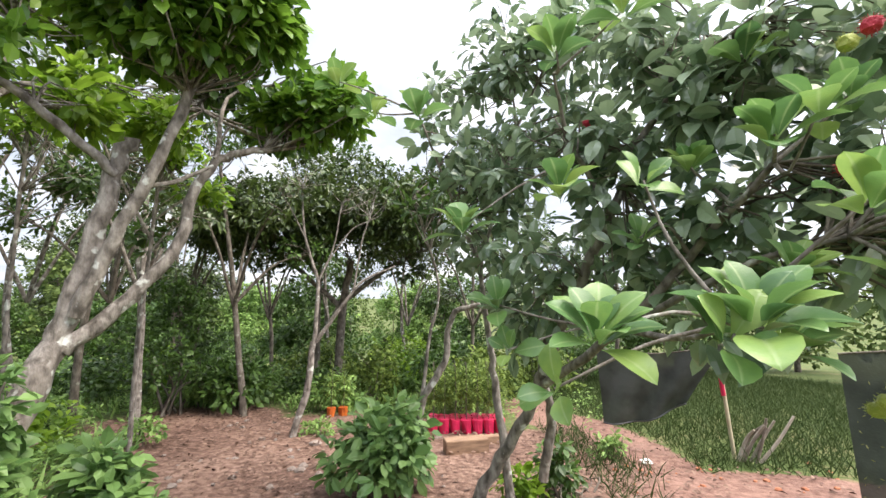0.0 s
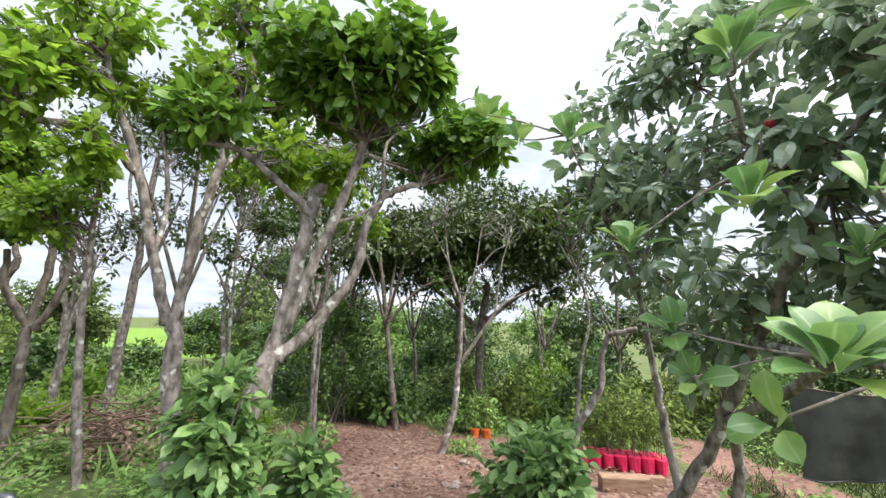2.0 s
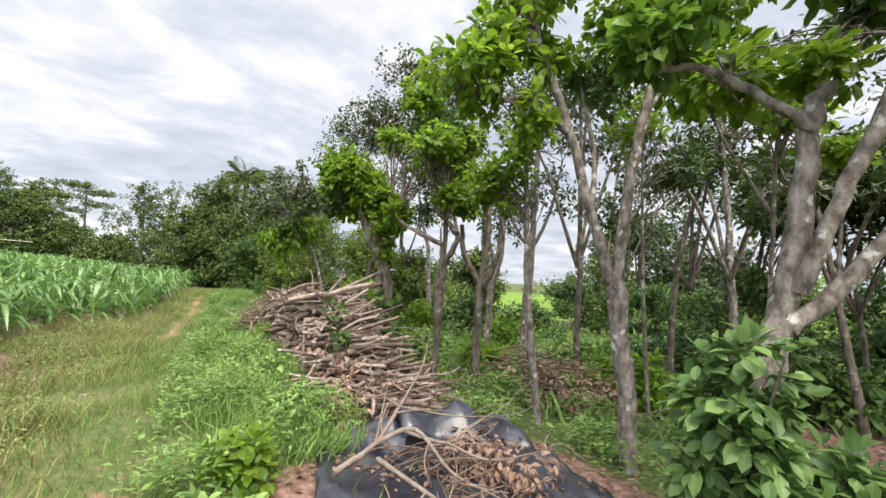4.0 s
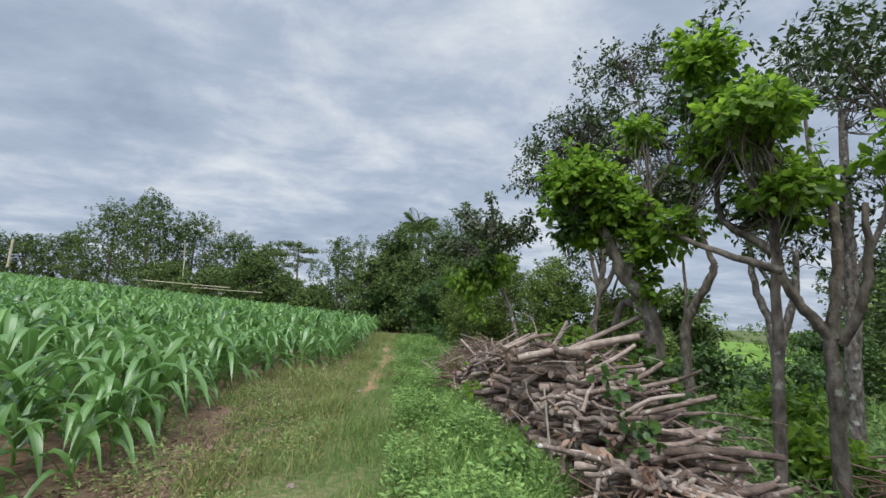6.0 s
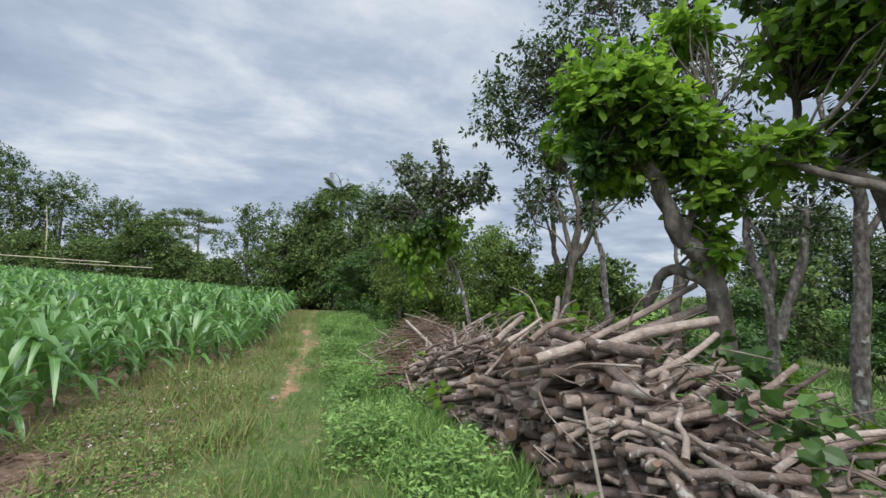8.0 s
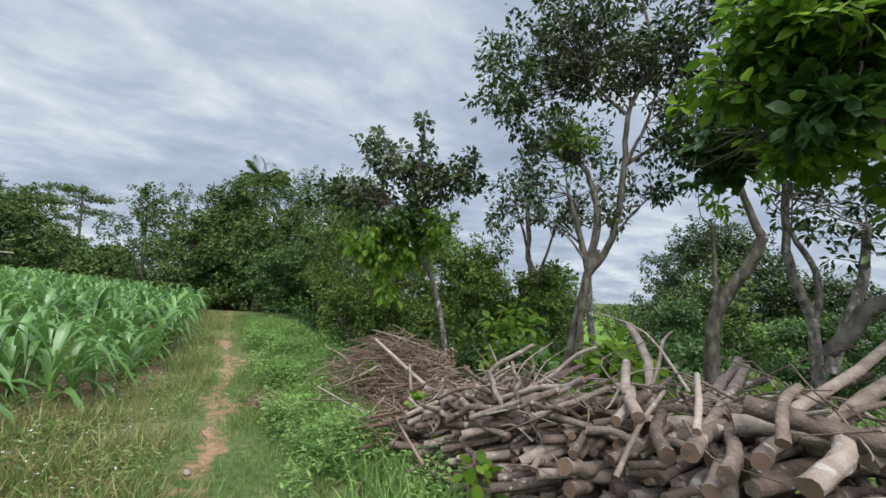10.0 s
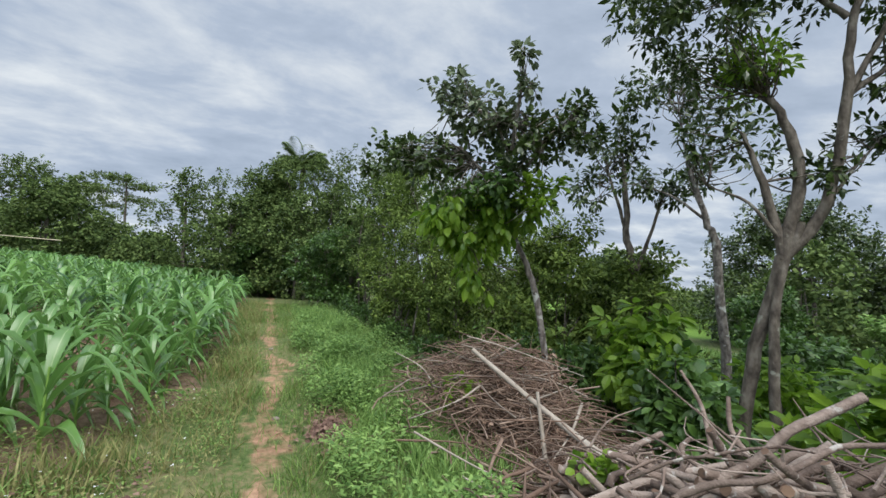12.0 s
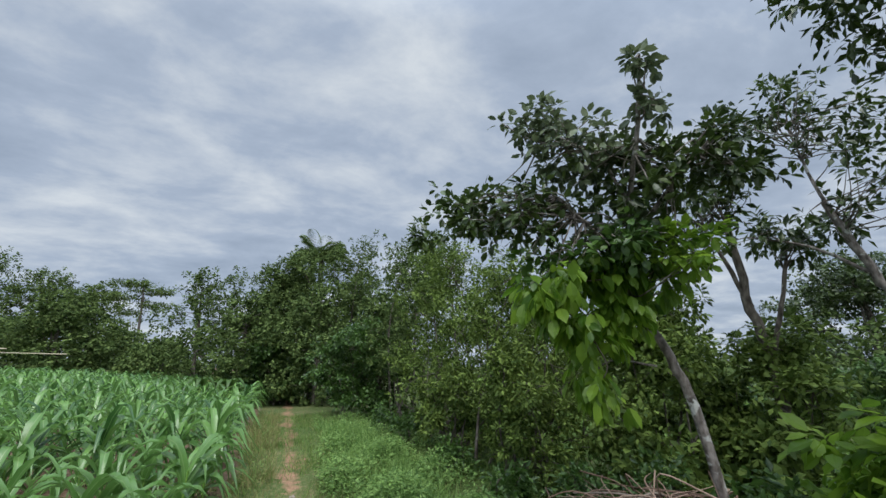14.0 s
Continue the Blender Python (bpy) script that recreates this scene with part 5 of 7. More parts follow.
tree("open_crowned_tree", "grey leaning tree with a sparse dark crown", [
    ([(-10.05, 4.35, 0), (-10.05, 4.28, 1.32), (-9.73, 4.45, 2.03), (-9.57, 4.53, 2.44)], 0.095, 0.06),
    ([(-9.57, 4.53, 2.44), (-9.76, 4.44, 3.10), (-9.84, 4.40, 4.09)], 0.05, 0.02),
    ([(-10.03, 4.30, 1.46), (-10.01, 4.30, 2.03), (-10.03, 4.29, 2.61)], 0.035, 0.02),
    ([(-9.84, 4.40, 4.05), (-9.7, 4.3, 5.2), (-9.3, 4.4, 6.3)], 0.024, 0.010), ([(-9.76, 4.44, 3.10), (-10.1, 4.1, 4.2), (-10.3, 3.85, 5.2)], 0.022, 0.010),
], [((-9.79, 4.42, 3.85), (0.8, 0.8, 0.7), 50, None), ((-9.86, 4.39, 3.12), (0.6, 0.6, 0.5), 24, LEAF_VINE), ((-9.36, 4.62, 4.55), (0.9, 0.9, 0.7), 50, None), ((-9.75, 4.15, 5.5), (1.0, 0.9, 0.7), 66, None), ((-9.25, 4.4, 6.3), (0.9, 0.9, 0.7), 60, None), ((-10.3, 3.85, 5.2), (0.8, 0.8, 0.6), 44, None)], BARK_DARK, LEAF_DARK, 0.12, SIMPLE, 10, shell=0.1)
tree("open_crowned_tree", "pale crooked tree with a thin dark crown", [
    ([(-9.46, 5.33, 0.69), (-9.43, 5.34, 1.38), (-9.63, 5.26, 2.16), (-9.62, 5.27, 3.29)], 0.08, 0.04),
    ([(-9.24, 5.20, 0.87), (-8.97, 5.29, 1.87), (-8.88, 5.32, 2.59)], 0.07, 0.04),
    ([(-9.43, 5.34, 1.38), (-9.36, 5.37, 1.94), (-9.59, 5.28, 2.60)], 0.05, 0.03),
], [((-9.17, 5.44, 3.00), (1.0, 1.0, 0.7), 50, None), ((-9.55, 5.30, 3.74), (0.9, 0.9, 0.7), 40, None), ((-8.87, 5.32, 2.32), (0.4, 0.4, 0.3), 9, None)], BARK_PALE, LEAF_DARK, 0.13, SIMPLE, 9, shell=0.1)

tree("tall_dark_tree", "tall dark-leaved tree rising behind the vine trees", [
    ([(-8.77, 5.84, 0.82), (-8.67, 5.93, 1.97), (-8.61, 5.97, 3.16), (-8.55, 6.02, 4.79)], 0.10, 0.05),
    ([(-8.66, 5.93, 2.13), (-8.35, 6.18, 2.94), (-8.12, 6.34, 4.15)], 0.05, 0.02), ([(-8.62, 5.96, 2.99), (-8.86, 5.77, 3.95), (-8.88, 5.75, 5.33)], 0.05, 0.02)],
     [((-8.46, 6.09, 6.10), (1.2, 1.2, 0.9), 90, None), ((-8.20, 6.29, 4.99), (1.2, 1.2, 0.9), 90, None), ((-8.84, 5.78, 5.93), (0.9, 0.9, 0.7), 50, None), ((-8.39, 6.15, 3.63), (0.9, 0.9, 0.7), 50, None), ((-8.85, 5.77, 3.21), (0.6, 0.6, 0.5), 26, None), ((-7.86, 6.52, 5.71), (1.2, 1.2, 0.9), 80, None)],
     BARK_PALE, LEAF_DARK, 0.12, SIMPLE, 9, shell=0.1)
shrub("leafy_shrub", "large-leaved bright green shrub behind the logs", (-10.11, 2.62, 1.22), (0.85, 0.65, 0.85), 120, LEAF_VINE, 0.17, 7, OVAL, wide=1.0)
shrub("leafy_shrub", "broad-leaved bright green shrub beyond the brush heap", (-12.6, 3.2, 0), (0.75, 0.6, 0.95), 130, LEAF_VINE, 0.20, 7, OVAL, wide=0.95, droop=0.7)
shrub("leafy_shrub", "large drooping-leaved green shrub beyond the brush heap", (-11.9, 3.0, 0), (0.6, 0.5, 0.62), 80, LEAF_SHRUB, 0.21, 7, OVAL, wide=0.95, droop=0.7)
shrub("leafy_shrub", "feathery dark green shrub below the hanging vine", (-13.7, 3.0, 0), (0.7, 0.6, 0.6), 110, LEAF_MID, 0.13, 8, SIMPLE)
shrub("leafy_shrub", "yellow-green shrub behind the brush heap", (-11.89, 2.67, 1.02), (0.5, 0.5, 0.7), 70, LEAF_MID, 0.13, 7, OVAL, wide=1.2)

# tree with the hanging vine, at the end of the walk
tree("vine_hung_tree", "slanting tree with leathery dark leaves and a hanging vine", [
    ([(-13.55, 2.52, 0), (-13.50, 2.20, 1.23), (-13.55, 2.02, 1.85), (-13.60, 1.69, 2.48)], 0.048, 0.036),
    ([(-13.60, 1.69, 2.48), (-13.58, 1.40, 2.94), (-13.62, 1.00, 3.33)], 0.036, 0.015),
    ([(-13.60, 1.69, 2.48), (-13.32, 1.56, 3.21), (-13.00, 1.46, 3.86), (-12.80, 1.38, 4.40)], 0.036, 0.012),
    ([(-13.32, 1.56, 3.21), (-13.41, 1.29, 3.76), (-13.60, 0.85, 3.87)], 0.02, 0.008),
    ([(-13.61, 1.90, 1.77), (-13.76, 1.50, 1.82), (-13.83, 1.22, 1.58)], 0.012, 0.005),
    ([(-13.50, 1.66, 2.83), (-13.18, 1.98, 3.42), (-12.96, 2.17, 3.70)], 0.026, 0.01),
], [
    ((-13.93, 0.69, 3.25), (0.75, 0.75, 0.42), 60, None), ((-14.39, 0.41, 3.34), (0.6, 0.6, 0.34), 34, None), ((-13.49, 1.20, 3.77), (0.8, 0.8, 0.5), 60, LEAF_GREY), ((-13.35, 1.68, 3.49), (0.9, 0.9, 0.6), 76, None), ((-12.93, 2.20, 3.50), (0.8, 0.8, 0.5), 56, None), ((-13.69, 0.90, 4.20), (0.4, 0.4, 0.25), 16, LEAF_GREY), ((-15.09, 0.23, 3.29), (0.3, 0.3, 0.2), 12, None),
    ((-13.66, 0.95, 3.99), (0.35, 0.35, 0.22), 14, LEAF_GREY), ((-12.80, 1.37, 4.34), (0.14, 0.14, 0.22), 7, LEAF_GREY), ((-12.92, 1.54, 3.97), (0.25, 0.25, 0.2), 9, LEAF_GREY), ((-13.44, 1.58, 3.00), (0.5, 0.5, 0.25), 26, LEAF_GREY), ((-12.93, 2.33, 3.91), (0.25, 0.25, 0.25), 9, None),
    ((-13.74, 1.00, 2.65), (0.5, 0.5, 0.25), 30, LEAF_MID), ((-13.29, 1.36, 2.75), (0.5, 0.5, 0.25), 34, LEAF_MID), ((-13.07, 1.82, 2.76), (0.4, 0.4, 0.3), 34, LEAF_VINE),
], BARK_PALE, LEAF_DARK, 0.105, OVAL, 9, 1.05, shell=0.1, more=1.15)
def hanging_vine(label, clumps, size, leaf):
    """Long soft leaves that hang in tiers from a branch."""
    top = np.array(clumps[0][0], float)
    t = empty("hanging_vine", label, "vine", top)
    leaves, stems = Pile(), Pile()
    last = np.zeros(3)
    for c, r, n in clumps:
        V, F, cc = clump_leaves(np.array(c) - top, r, n, 8, size, OVAL, 0.95, droop=1.5, shell=0.25)
        leaves.add(V, F)
        q = np.array(c) - top
        stems.add(*tube(smooth_line([last, (last + q) / 2 + rng.normal(size=3) * 0.04, q], 4), 0.008, 0.005, 5))
        last = q if q[2] < last[2] else last
    mesh_part("foliage", *leaves.done(), leaf, t, smooth=False)
    tagged(mesh_part("stemwork", *stems.done(), BARK_DARK, t), kind="stuff")


hanging_vine("bright green vine with long drooping leaves hung on a tree", [((-13.55, 1.25, 2.62), (0.5, 0.45, 0.22), 26), ((-13.6, 0.75, 2.45), (0.42, 0.4, 0.24), 24), ((-13.5, 1.75, 2.58), (0.4, 0.38, 0.22), 20), ((-13.6, 0.95, 2.22), (0.34, 0.32, 0.22), 16), ((-13.55, 1.5, 2.28), (0.34, 0.32, 0.2), 16), ((-13.6, 1.22, 1.98), (0.26, 0.24, 0.22), 12), ((-13.6, 1.2, 1.62), (0.24, 0.22, 0.24), 13)], 0.165, LEAF_VINE)
tree("wood_tree", "dark-leaved tree at the clearing's edge", [([(-3.17, 10.54, 0.09), (-3.14, 10.54, 1.84), (-3.11, 10.55, 3.84)], 0.08, 0.04), ([(-3.14, 10.54, 1.84), (-3.75, 10.39, 3.20), (-3.87, 10.35, 4.39)], 0.035, 0.015)],
     [((-3.21, 10.53, 4.30), (1.38, 1.38, 1.12), 110, None), ((-3.86, 10.35, 3.91), (1.00, 1.00, 0.88), 70, None), ((-2.65, 10.64, 3.46), (1.12, 1.12, 1.00), 80, None), ((-3.61, 10.63, 5.24), (0.8, 0.8, 0.6), 60, None)], BARK_DARK, LEAF_DARK, 0.14, SIMPLE, 9, shell=0.1)
tree("slim_tree", "slim dark tree with a tall sparse crown", [
    ([(-14.69, 5.25, 0.78), (-14.69, 5.25, 1.65), (-14.78, 5.18, 2.75), (-14.84, 5.14, 3.95)], 0.09, 0.05),
    ([(-14.76, 5.20, 2.56), (-14.92, 5.08, 3.25), (-15.09, 4.95, 3.99)], 0.04, 0.02), ([(-14.69, 5.25, 1.74), (-14.47, 5.51, 2.75), (-14.36, 5.70, 3.51)], 0.04, 0.02)],
     [((-14.92, 5.09, 4.49), (0.9, 0.9, 0.9), 60, None), ((-15.32, 4.76, 3.60), (0.6, 0.6, 0.6), 30, None), ((-14.65, 5.28, 5.29), (0.5, 0.5, 0.5), 20, None), ((-14.36, 5.7, 3.55), (0.6, 0.6, 0.5), 30, None)], BARK_DARK, LEAF_DARK, 0.16, SIMPLE, 9, shell=0.1)
tree("slim_tree", "airy tree with fine bare branches and small dark leaves", [
    ([(-13.09, 5.57, 1.15), (-13.23, 5.51, 2.15), (-13.38, 5.44, 2.78), (-13.62, 5.31, 3.83)], 0.08, 0.04),
    ([(-13.38, 5.44, 2.78), (-13.86, 5.19, 3.26), (-14.40, 4.84, 3.51)], 0.03, 0.012), ([(-13.50, 5.38, 3.29), (-13.66, 5.30, 4.11), (-13.76, 5.24, 5.08)], 0.03, 0.012)],
     [((-13.87, 5.18, 5.42), (0.9, 0.9, 0.6), 44, None), ((-13.22, 5.51, 4.89), (0.9, 0.9, 0.8), 44, None), ((-12.92, 5.64, 3.93), (0.9, 0.9, 0.8), 40, None), ((-14.3, 4.9, 3.55), (0.55, 0.5, 0.4), 22, None), ((-13.5, 5.4, 3.6), (0.6, 0.6, 0.4), 20, None)], BARK_PALE, LEAF_DARK, 0.14, SIMPLE, 9, shell=0.1)

# ---- bushes along the path's far end ----
def bush_at(label, p, r, n, leaf, size, per=10, shape=SIMPLE, stems=9):
    return shrub("bush", label, p, r, n, leaf, size, per, shape, stems, "bush")


def thicket(label, x, y, r, h, n, leaf, size, lumps=7):
    """A tall bush: many thin stems, and lumps of leaves from knee height to an uneven top."""
    b = np.array([x, y, ground_z(x, y)])
    h = h * 1.1
    limbs, cl = [], []
    for k in range(lumps):
        a = k * 2.4 + rng.uniform(0, 0.8)
        f = (k + 0.5) / lumps
        q = r * (0.75 - 0.55 * f ** 2) * (0.5 + 0.5 * rng.random())
        e = b + [np.cos(a) * q, np.sin(a) * q, h * (0.14 + 0.70 * f)]
        s = b + [rng.normal() * 0.2 * r, rng.normal() * 0.2 * r, 0]
        limbs.append(([tuple(s), tuple((s + e) / 2 + rng.normal(size=3) * 0.12 * r), tuple(e)], 0.014 + 0.004 * h, 0.008))
        cl.append((tuple(e), (r * 0.58, r * 0.58, h * 0.17), int(1.9 * n) // lumps, leaf))
    return tree("bush", label, limbs, cl, BARK_DARK, leaf, size * 0.8, SIMPLE if size < 0.12 else TINY, 16, twig_keep=0.1, category="bush", shell=0.15)


thicket("low tangled bush with bare stems at the path's edge", -16.5, 2.15, 0.95, 2.0, 230, LEAF_BUSH, 0.11, 8)
thicket("low leafy bush leaning over the verge", -18.2, 1.75, 0.9, 1.7, 200, LEAF_BUSH, 0.11, 7)
for x, y, r, h in ((-15.2, 2.1, 0.55, 0.36), (-15.9, 1.55, 0.5, 0.28), (-14.7, 2.75, 0.6, 0.5), (-17.4, 1.35, 0.5, 0.26), (-19.4, 1.3, 0.6, 0.4), (-20.8, 1.0, 0.6, 0.45)):
    bush_at("dark green undergrowth at the foot of the thicket", (x, y, 0), (r, r, h), int(170 * r), LEAF_MID, 0.10, 8, SIMPLE, 6)
thicket("dense dark green bush overhanging the path", -17.3, 2.7, 1.7, 3.7, 520, LEAF_BUSH, 0.11, 11)
thicket("dense dark green bush beside the path", -19.8, 2.5, 2.0, 4.7, 560, LEAF_BUSH, 0.118, 11)
thicket("tall tangled bush with small leaves", -16.0, 4.4, 1.5, 3.2, 380, LEAF_BUSH, 0.14, 9)
thicket("tall dark thicket at the path's bend", -23.5, 2.6, 2.5, 6.0, 520, LEAF_FAR_HAZY, 0.135, 9)
thicket("yellow-green bush at the path's bend", -24.5, 0.7, 1.7, 3.0, 300, LEAF_MID, 0.15)
thicket("tall dark thicket behind the path", -27.5, 4.5, 3.0, 7.2, 520, LEAF_FAR_HAZY, 0.16, 9)
thicket("tall dark thicket behind the path", -31.5, 1.8, 3.0, 8.0, 520, LEAF_FAR_HAZY, 0.17, 9)
thicket("tall dark thicket at the corn's far corner", -35.0, -0.8, 3.0, 8.0, 460, LEAF_FAR_HAZY, 0.24, 9)
thicket("low bright bush at the corn's far corner", -31.5, -1.8, 2.0, 3.0, 260, LEAF_MID, 0.2)
thicket("leafy bush behind the forked tree", -5.2, 8.3, 1.2, 2.6, 200, LEAF_MID, 0.13, 8)
thicket("dark thicket of small leaves behind the vine-hung tree", -15.0, 5.6, 1.4, 2.8, 340, LEAF_BUSH, 0.14, 9)
thicket("leafy thicket below the trees", -21.5, 6.0, 2.2, 4.6, 360, LEAF_BUSH, 0.17)
for k, (x, y, r, h, m) in enumerate([(-13.2, 4.2, 0.9, 0.75, LEAF_MID), (-14.8, 4.8, 1.1, 0.85, LEAF_BUSH), (-12.1, 4.9, 0.8, 0.7, LEAF_VINE), (-12.3, 3.1, 0.75, 0.75, LEAF_VINE), (-11.5, 2.5, 0.5, 0.5, LEAF_MID), (-13.0, 3.6, 0.8, 0.7, LEAF_VINE), (-15.2, 3.4, 0.8, 0.6, LEAF_BUSH), (-9.9, 2.9, 0.55, 0.45, LEAF_VINE), (-9.0, 3.6, 0.7, 0.35, WEED),
                                     (-16.2, 6.6, 1.3, 1.0, LEAF_MID), (-7.6, 4.1, 0.6, 0.35, LEAF_VINE), (-13.4, 7.2, 1.3, 0.9, LEAF_MID), (-10.4, 6.4, 1.0, 0.5, LEAF_VINE), (-5.4, 5.2, 0.8, 0.5, LEAF_VINE), (-7.6, 6.4, 1.0, 0.45, WEED),
                                     (-18.5, 8.5, 1.6, 1.1, LEAF_BUSH), (-4.2, 8.6, 1.0, 0.6, LEAF_MID), (-14.2, 10.5, 1.8, 1.0, LEAF_MID), (-9.0, 10.0, 1.4, 0.6, WEED)]):
    bush_at("leafy green undergrowth bush", (x, y, 0), (r, r, h), int(150 * r), m, 0.13 if r < 1 else 0.17, 8, OVAL if r < 1 else TINY, 5)

# ---- clearing: slim tree, hedge, near broad-leaved tree ----
tree("slim_forked_tree", "thin white-barked forked tree with bare upper twigs", [
    ([(-2.22, 6.32, -0.54), (-2.05, 6.38, 0.04), (-1.97, 6.41, 0.82)], 0.055, 0.045),
    ([(-1.96, 6.41, 0.80), (-1.94, 6.41, 1.72), (-2.14, 6.35, 2.42), (-2.20, 6.33, 3.22)], 0.036, 0.012),
    ([(-1.94, 6.41, 0.82), (-1.62, 6.50, 1.29), (-1.29, 6.57, 1.73), (-0.77, 6.66, 2.00)], 0.034, 0.012),
    ([(-1.94, 6.41, 1.72), (-1.73, 6.47, 2.26), (-1.62, 6.50, 2.99)], 0.02, 0.008),
    ([(-1.41, 6.55, 1.59), (-1.30, 6.57, 2.36), (-1.14, 6.60, 2.92)], 0.018, 0.007),
    ([(-1.84, 6.44, 1.99), (-1.48, 6.53, 2.54), (-1.18, 6.60, 2.73)], 0.014, 0.006),
    ([(-2.14, 6.35, 2.42), (-2.35, 6.28, 2.85), (-2.55, 6.20, 3.19)], 0.014, 0.006),
], [((-2.20, 6.43, 3.34), (0.7, 0.7, 0.4), 40, None), ((-1.36, 6.76, 3.24), (0.6, 0.6, 0.3), 26, None), ((-0.90, 6.84, 3.36), (0.5, 0.5, 0.4), 24, None)], BARK_PALE, LEAF_DARK, 0.12, SIMPLE, 8, twig=0.006)

tree("broad_dark_tree", "spreading dark-leaved tree behind the clearing", [
    ([(-2.6, 10.5, 0), (-2.5, 10.4, 1.2), (-2.3, 10.3, 2.4)], 0.12, 0.08), ([(-2.5, 10.4, 1.2), (-3.6, 10.2, 2.2), (-4.4, 10.0, 2.8)], 0.07, 0.03), ([(-2.5, 10.4, 1.4), (-1.2, 10.4, 2.3), (-0.2, 10.5, 2.8)], 0.07, 0.03)],
     [((-4.93, 9.27, 3.23), (1.5, 1.3, 1.0), 460, None), ((-3.12, 10.03, 3.51), (1.7, 1.3, 1.1), 560, None), ((-1.22, 10.43, 3.60), (1.6, 1.3, 1.1), 520, None), ((-1.04, 9.75, 3.79), (1.3, 1.2, 0.8), 300, None), ((0.34, 9.26, 3.97), (1.2, 1.1, 0.8), 280, None), ((1.12, 8.68, 4.46), (1.0, 1.0, 0.8), 180, None), ((-2.10, 9.61, 4.39), (1.0, 1.0, 0.7), 90, None), ((-2.43, 10.52, 4.97), (1.4, 1.2, 0.7), 80, LEAF_MID), ((-3.77, 9.69, 2.37), (1.2, 1.0, 0.4), 60, None), ((-0.91, 10.36, 2.28), (1.0, 1.0, 0.4), 50, None), ((-3.86, 8.76, 3.45), (1.0, 0.9, 0.8), 230, None), ((-2.94, 9.08, 3.45), (1.0, 0.9, 0.85), 260, None), ((-1.94, 9.3, 3.42), (1.0, 0.9, 0.85), 260, None), ((-0.9, 9.3, 3.35), (1.0, 0.9, 0.8), 230, None), ((-2.9, 9.2, 2.68), (0.8, 0.8, 0.4), 90, None), ((-1.4, 9.4, 2.7), (0.8, 0.8, 0.4), 90, None), ((-4.7, 8.5, 3.1), (0.9, 0.8, 0.6), 130, None)],
     BARK_DARK, LEAF_DARK, 0.16, SIMPLE, 9)
for x, y, h in ((-6.2, 9.6, 5.6), (-7.6, 12.0, 6.4), (-5.0, 12.5, 6.2), (-1.0, 12.5, 5.6), (0.8, 11.4, 5.4), (-3.4, 13.0, 6.0), (2.6, 12.5, 5.6), (-7.4, 7.4, 6.4), (-5.9, 6.8, 6.2), (4.6, 11.5, 5.5), (-4.5, 6.3, 6.4), (-6.6, 5.3, 6.6), (-3.7, 8.0, 6.4)):
    b = np.array([x, y, ground_z(x, y)])
    top = b + [rng.normal() * 0.35, rng.normal() * 0.35, h * 0.8]
    fork = b + (top - b) * 0.4
    limbs = [([tuple(b), tuple((b + top) / 2 + rng.normal(size=3) * 0.14), tuple(top)], 0.065, 0.025)]
    cl = [(tuple(top + [0, 0, 0.2]), (1.0, 1.0, 0.7), 60, None)]
    for k in range(4):
        a = k * 1.7 + rng.uniform(0, 1)
        e = b + [np.cos(a) * 1.1, np.sin(a) * 1.1, h * rng.uniform(0.48, 0.82)]
        limbs.append(([tuple(fork), tuple((fork + e) / 2 + [0, 0, 0.25]), tuple(e)], 0.036, 0.012))
        cl.append((tuple(e), (0.9, 0.9, 0.55), 36, LEAF_DARK if k % 2 else None))
    tree("wood_tree", "thin grey tree of the wood with dark foliage", limbs, cl, BARK_PALE if rng.random() < 0.4 else BARK_DARK, LEAF_MID if rng.random() < 0.45 else LEAF_DARK, 0.14, SIMPLE, 9, twig_keep=0.3)
for x, y, r, h, m in ((-6.8, 10.0, 1.1, 0.7, LEAF_VINE), (-5.2, 9.0, 0.8, 0.5, WEED), (-3.3, 11.3, 1.2, 0.8, LEAF_BUSH), (-1.0, 11.2, 1.2, 0.9, LEAF_VINE), (-4.4, 10.2, 0.9, 0.5, WEED), (-3.0, 9.8, 0.9, 0.5, LEAF_MID), (-1.6, 9.6, 1.0, 0.7, LEAF_BUSH), (-0.2, 9.4, 1.1, 0.8, LEAF_MID), (1.0, 9.2, 1.1, 0.85, LEAF_BUSH), (-5.8, 10.5, 1.2, 0.8, WEED), (-2.2, 8.6, 0.6, 0.4, WEED), (0.3, 8.1, 0.8, 0.65, LEAF_BUSH), (2.6, 11, 1.2, 0.8, LEAF_BUSH), (-7.5, 9, 1.1, 0.7, LEAF_MID), (-3.6, 12.5, 1.8, 0.9, LEAF_MID), (0.2, 13, 2.0, 0.9, LEAF_MID), (-7.5, 14, 2.2, 0.9, LEAF_MID), (4.5, 14, 2.2, 0.9, LEAF_MID)):
    bush_at("green hedge bush at the clearing's edge", (x, y, 0), (r, r, h), int(170 * r), m, 0.13, 8, TINY, 5)


for k in range(13):
    x, y = -18 + k * 2.3 + rng.normal() * 0.6, 17.5 + 2.2 * np.sin(k * 1.9)
    thicket("green hedge bush down the slope", x, y, 2.0, (2.6 if x < -10 else 3.5) + rng.random() * 0.9, 230, WEED if k % 3 == 1 else LEAF_MID, 0.2, 6)


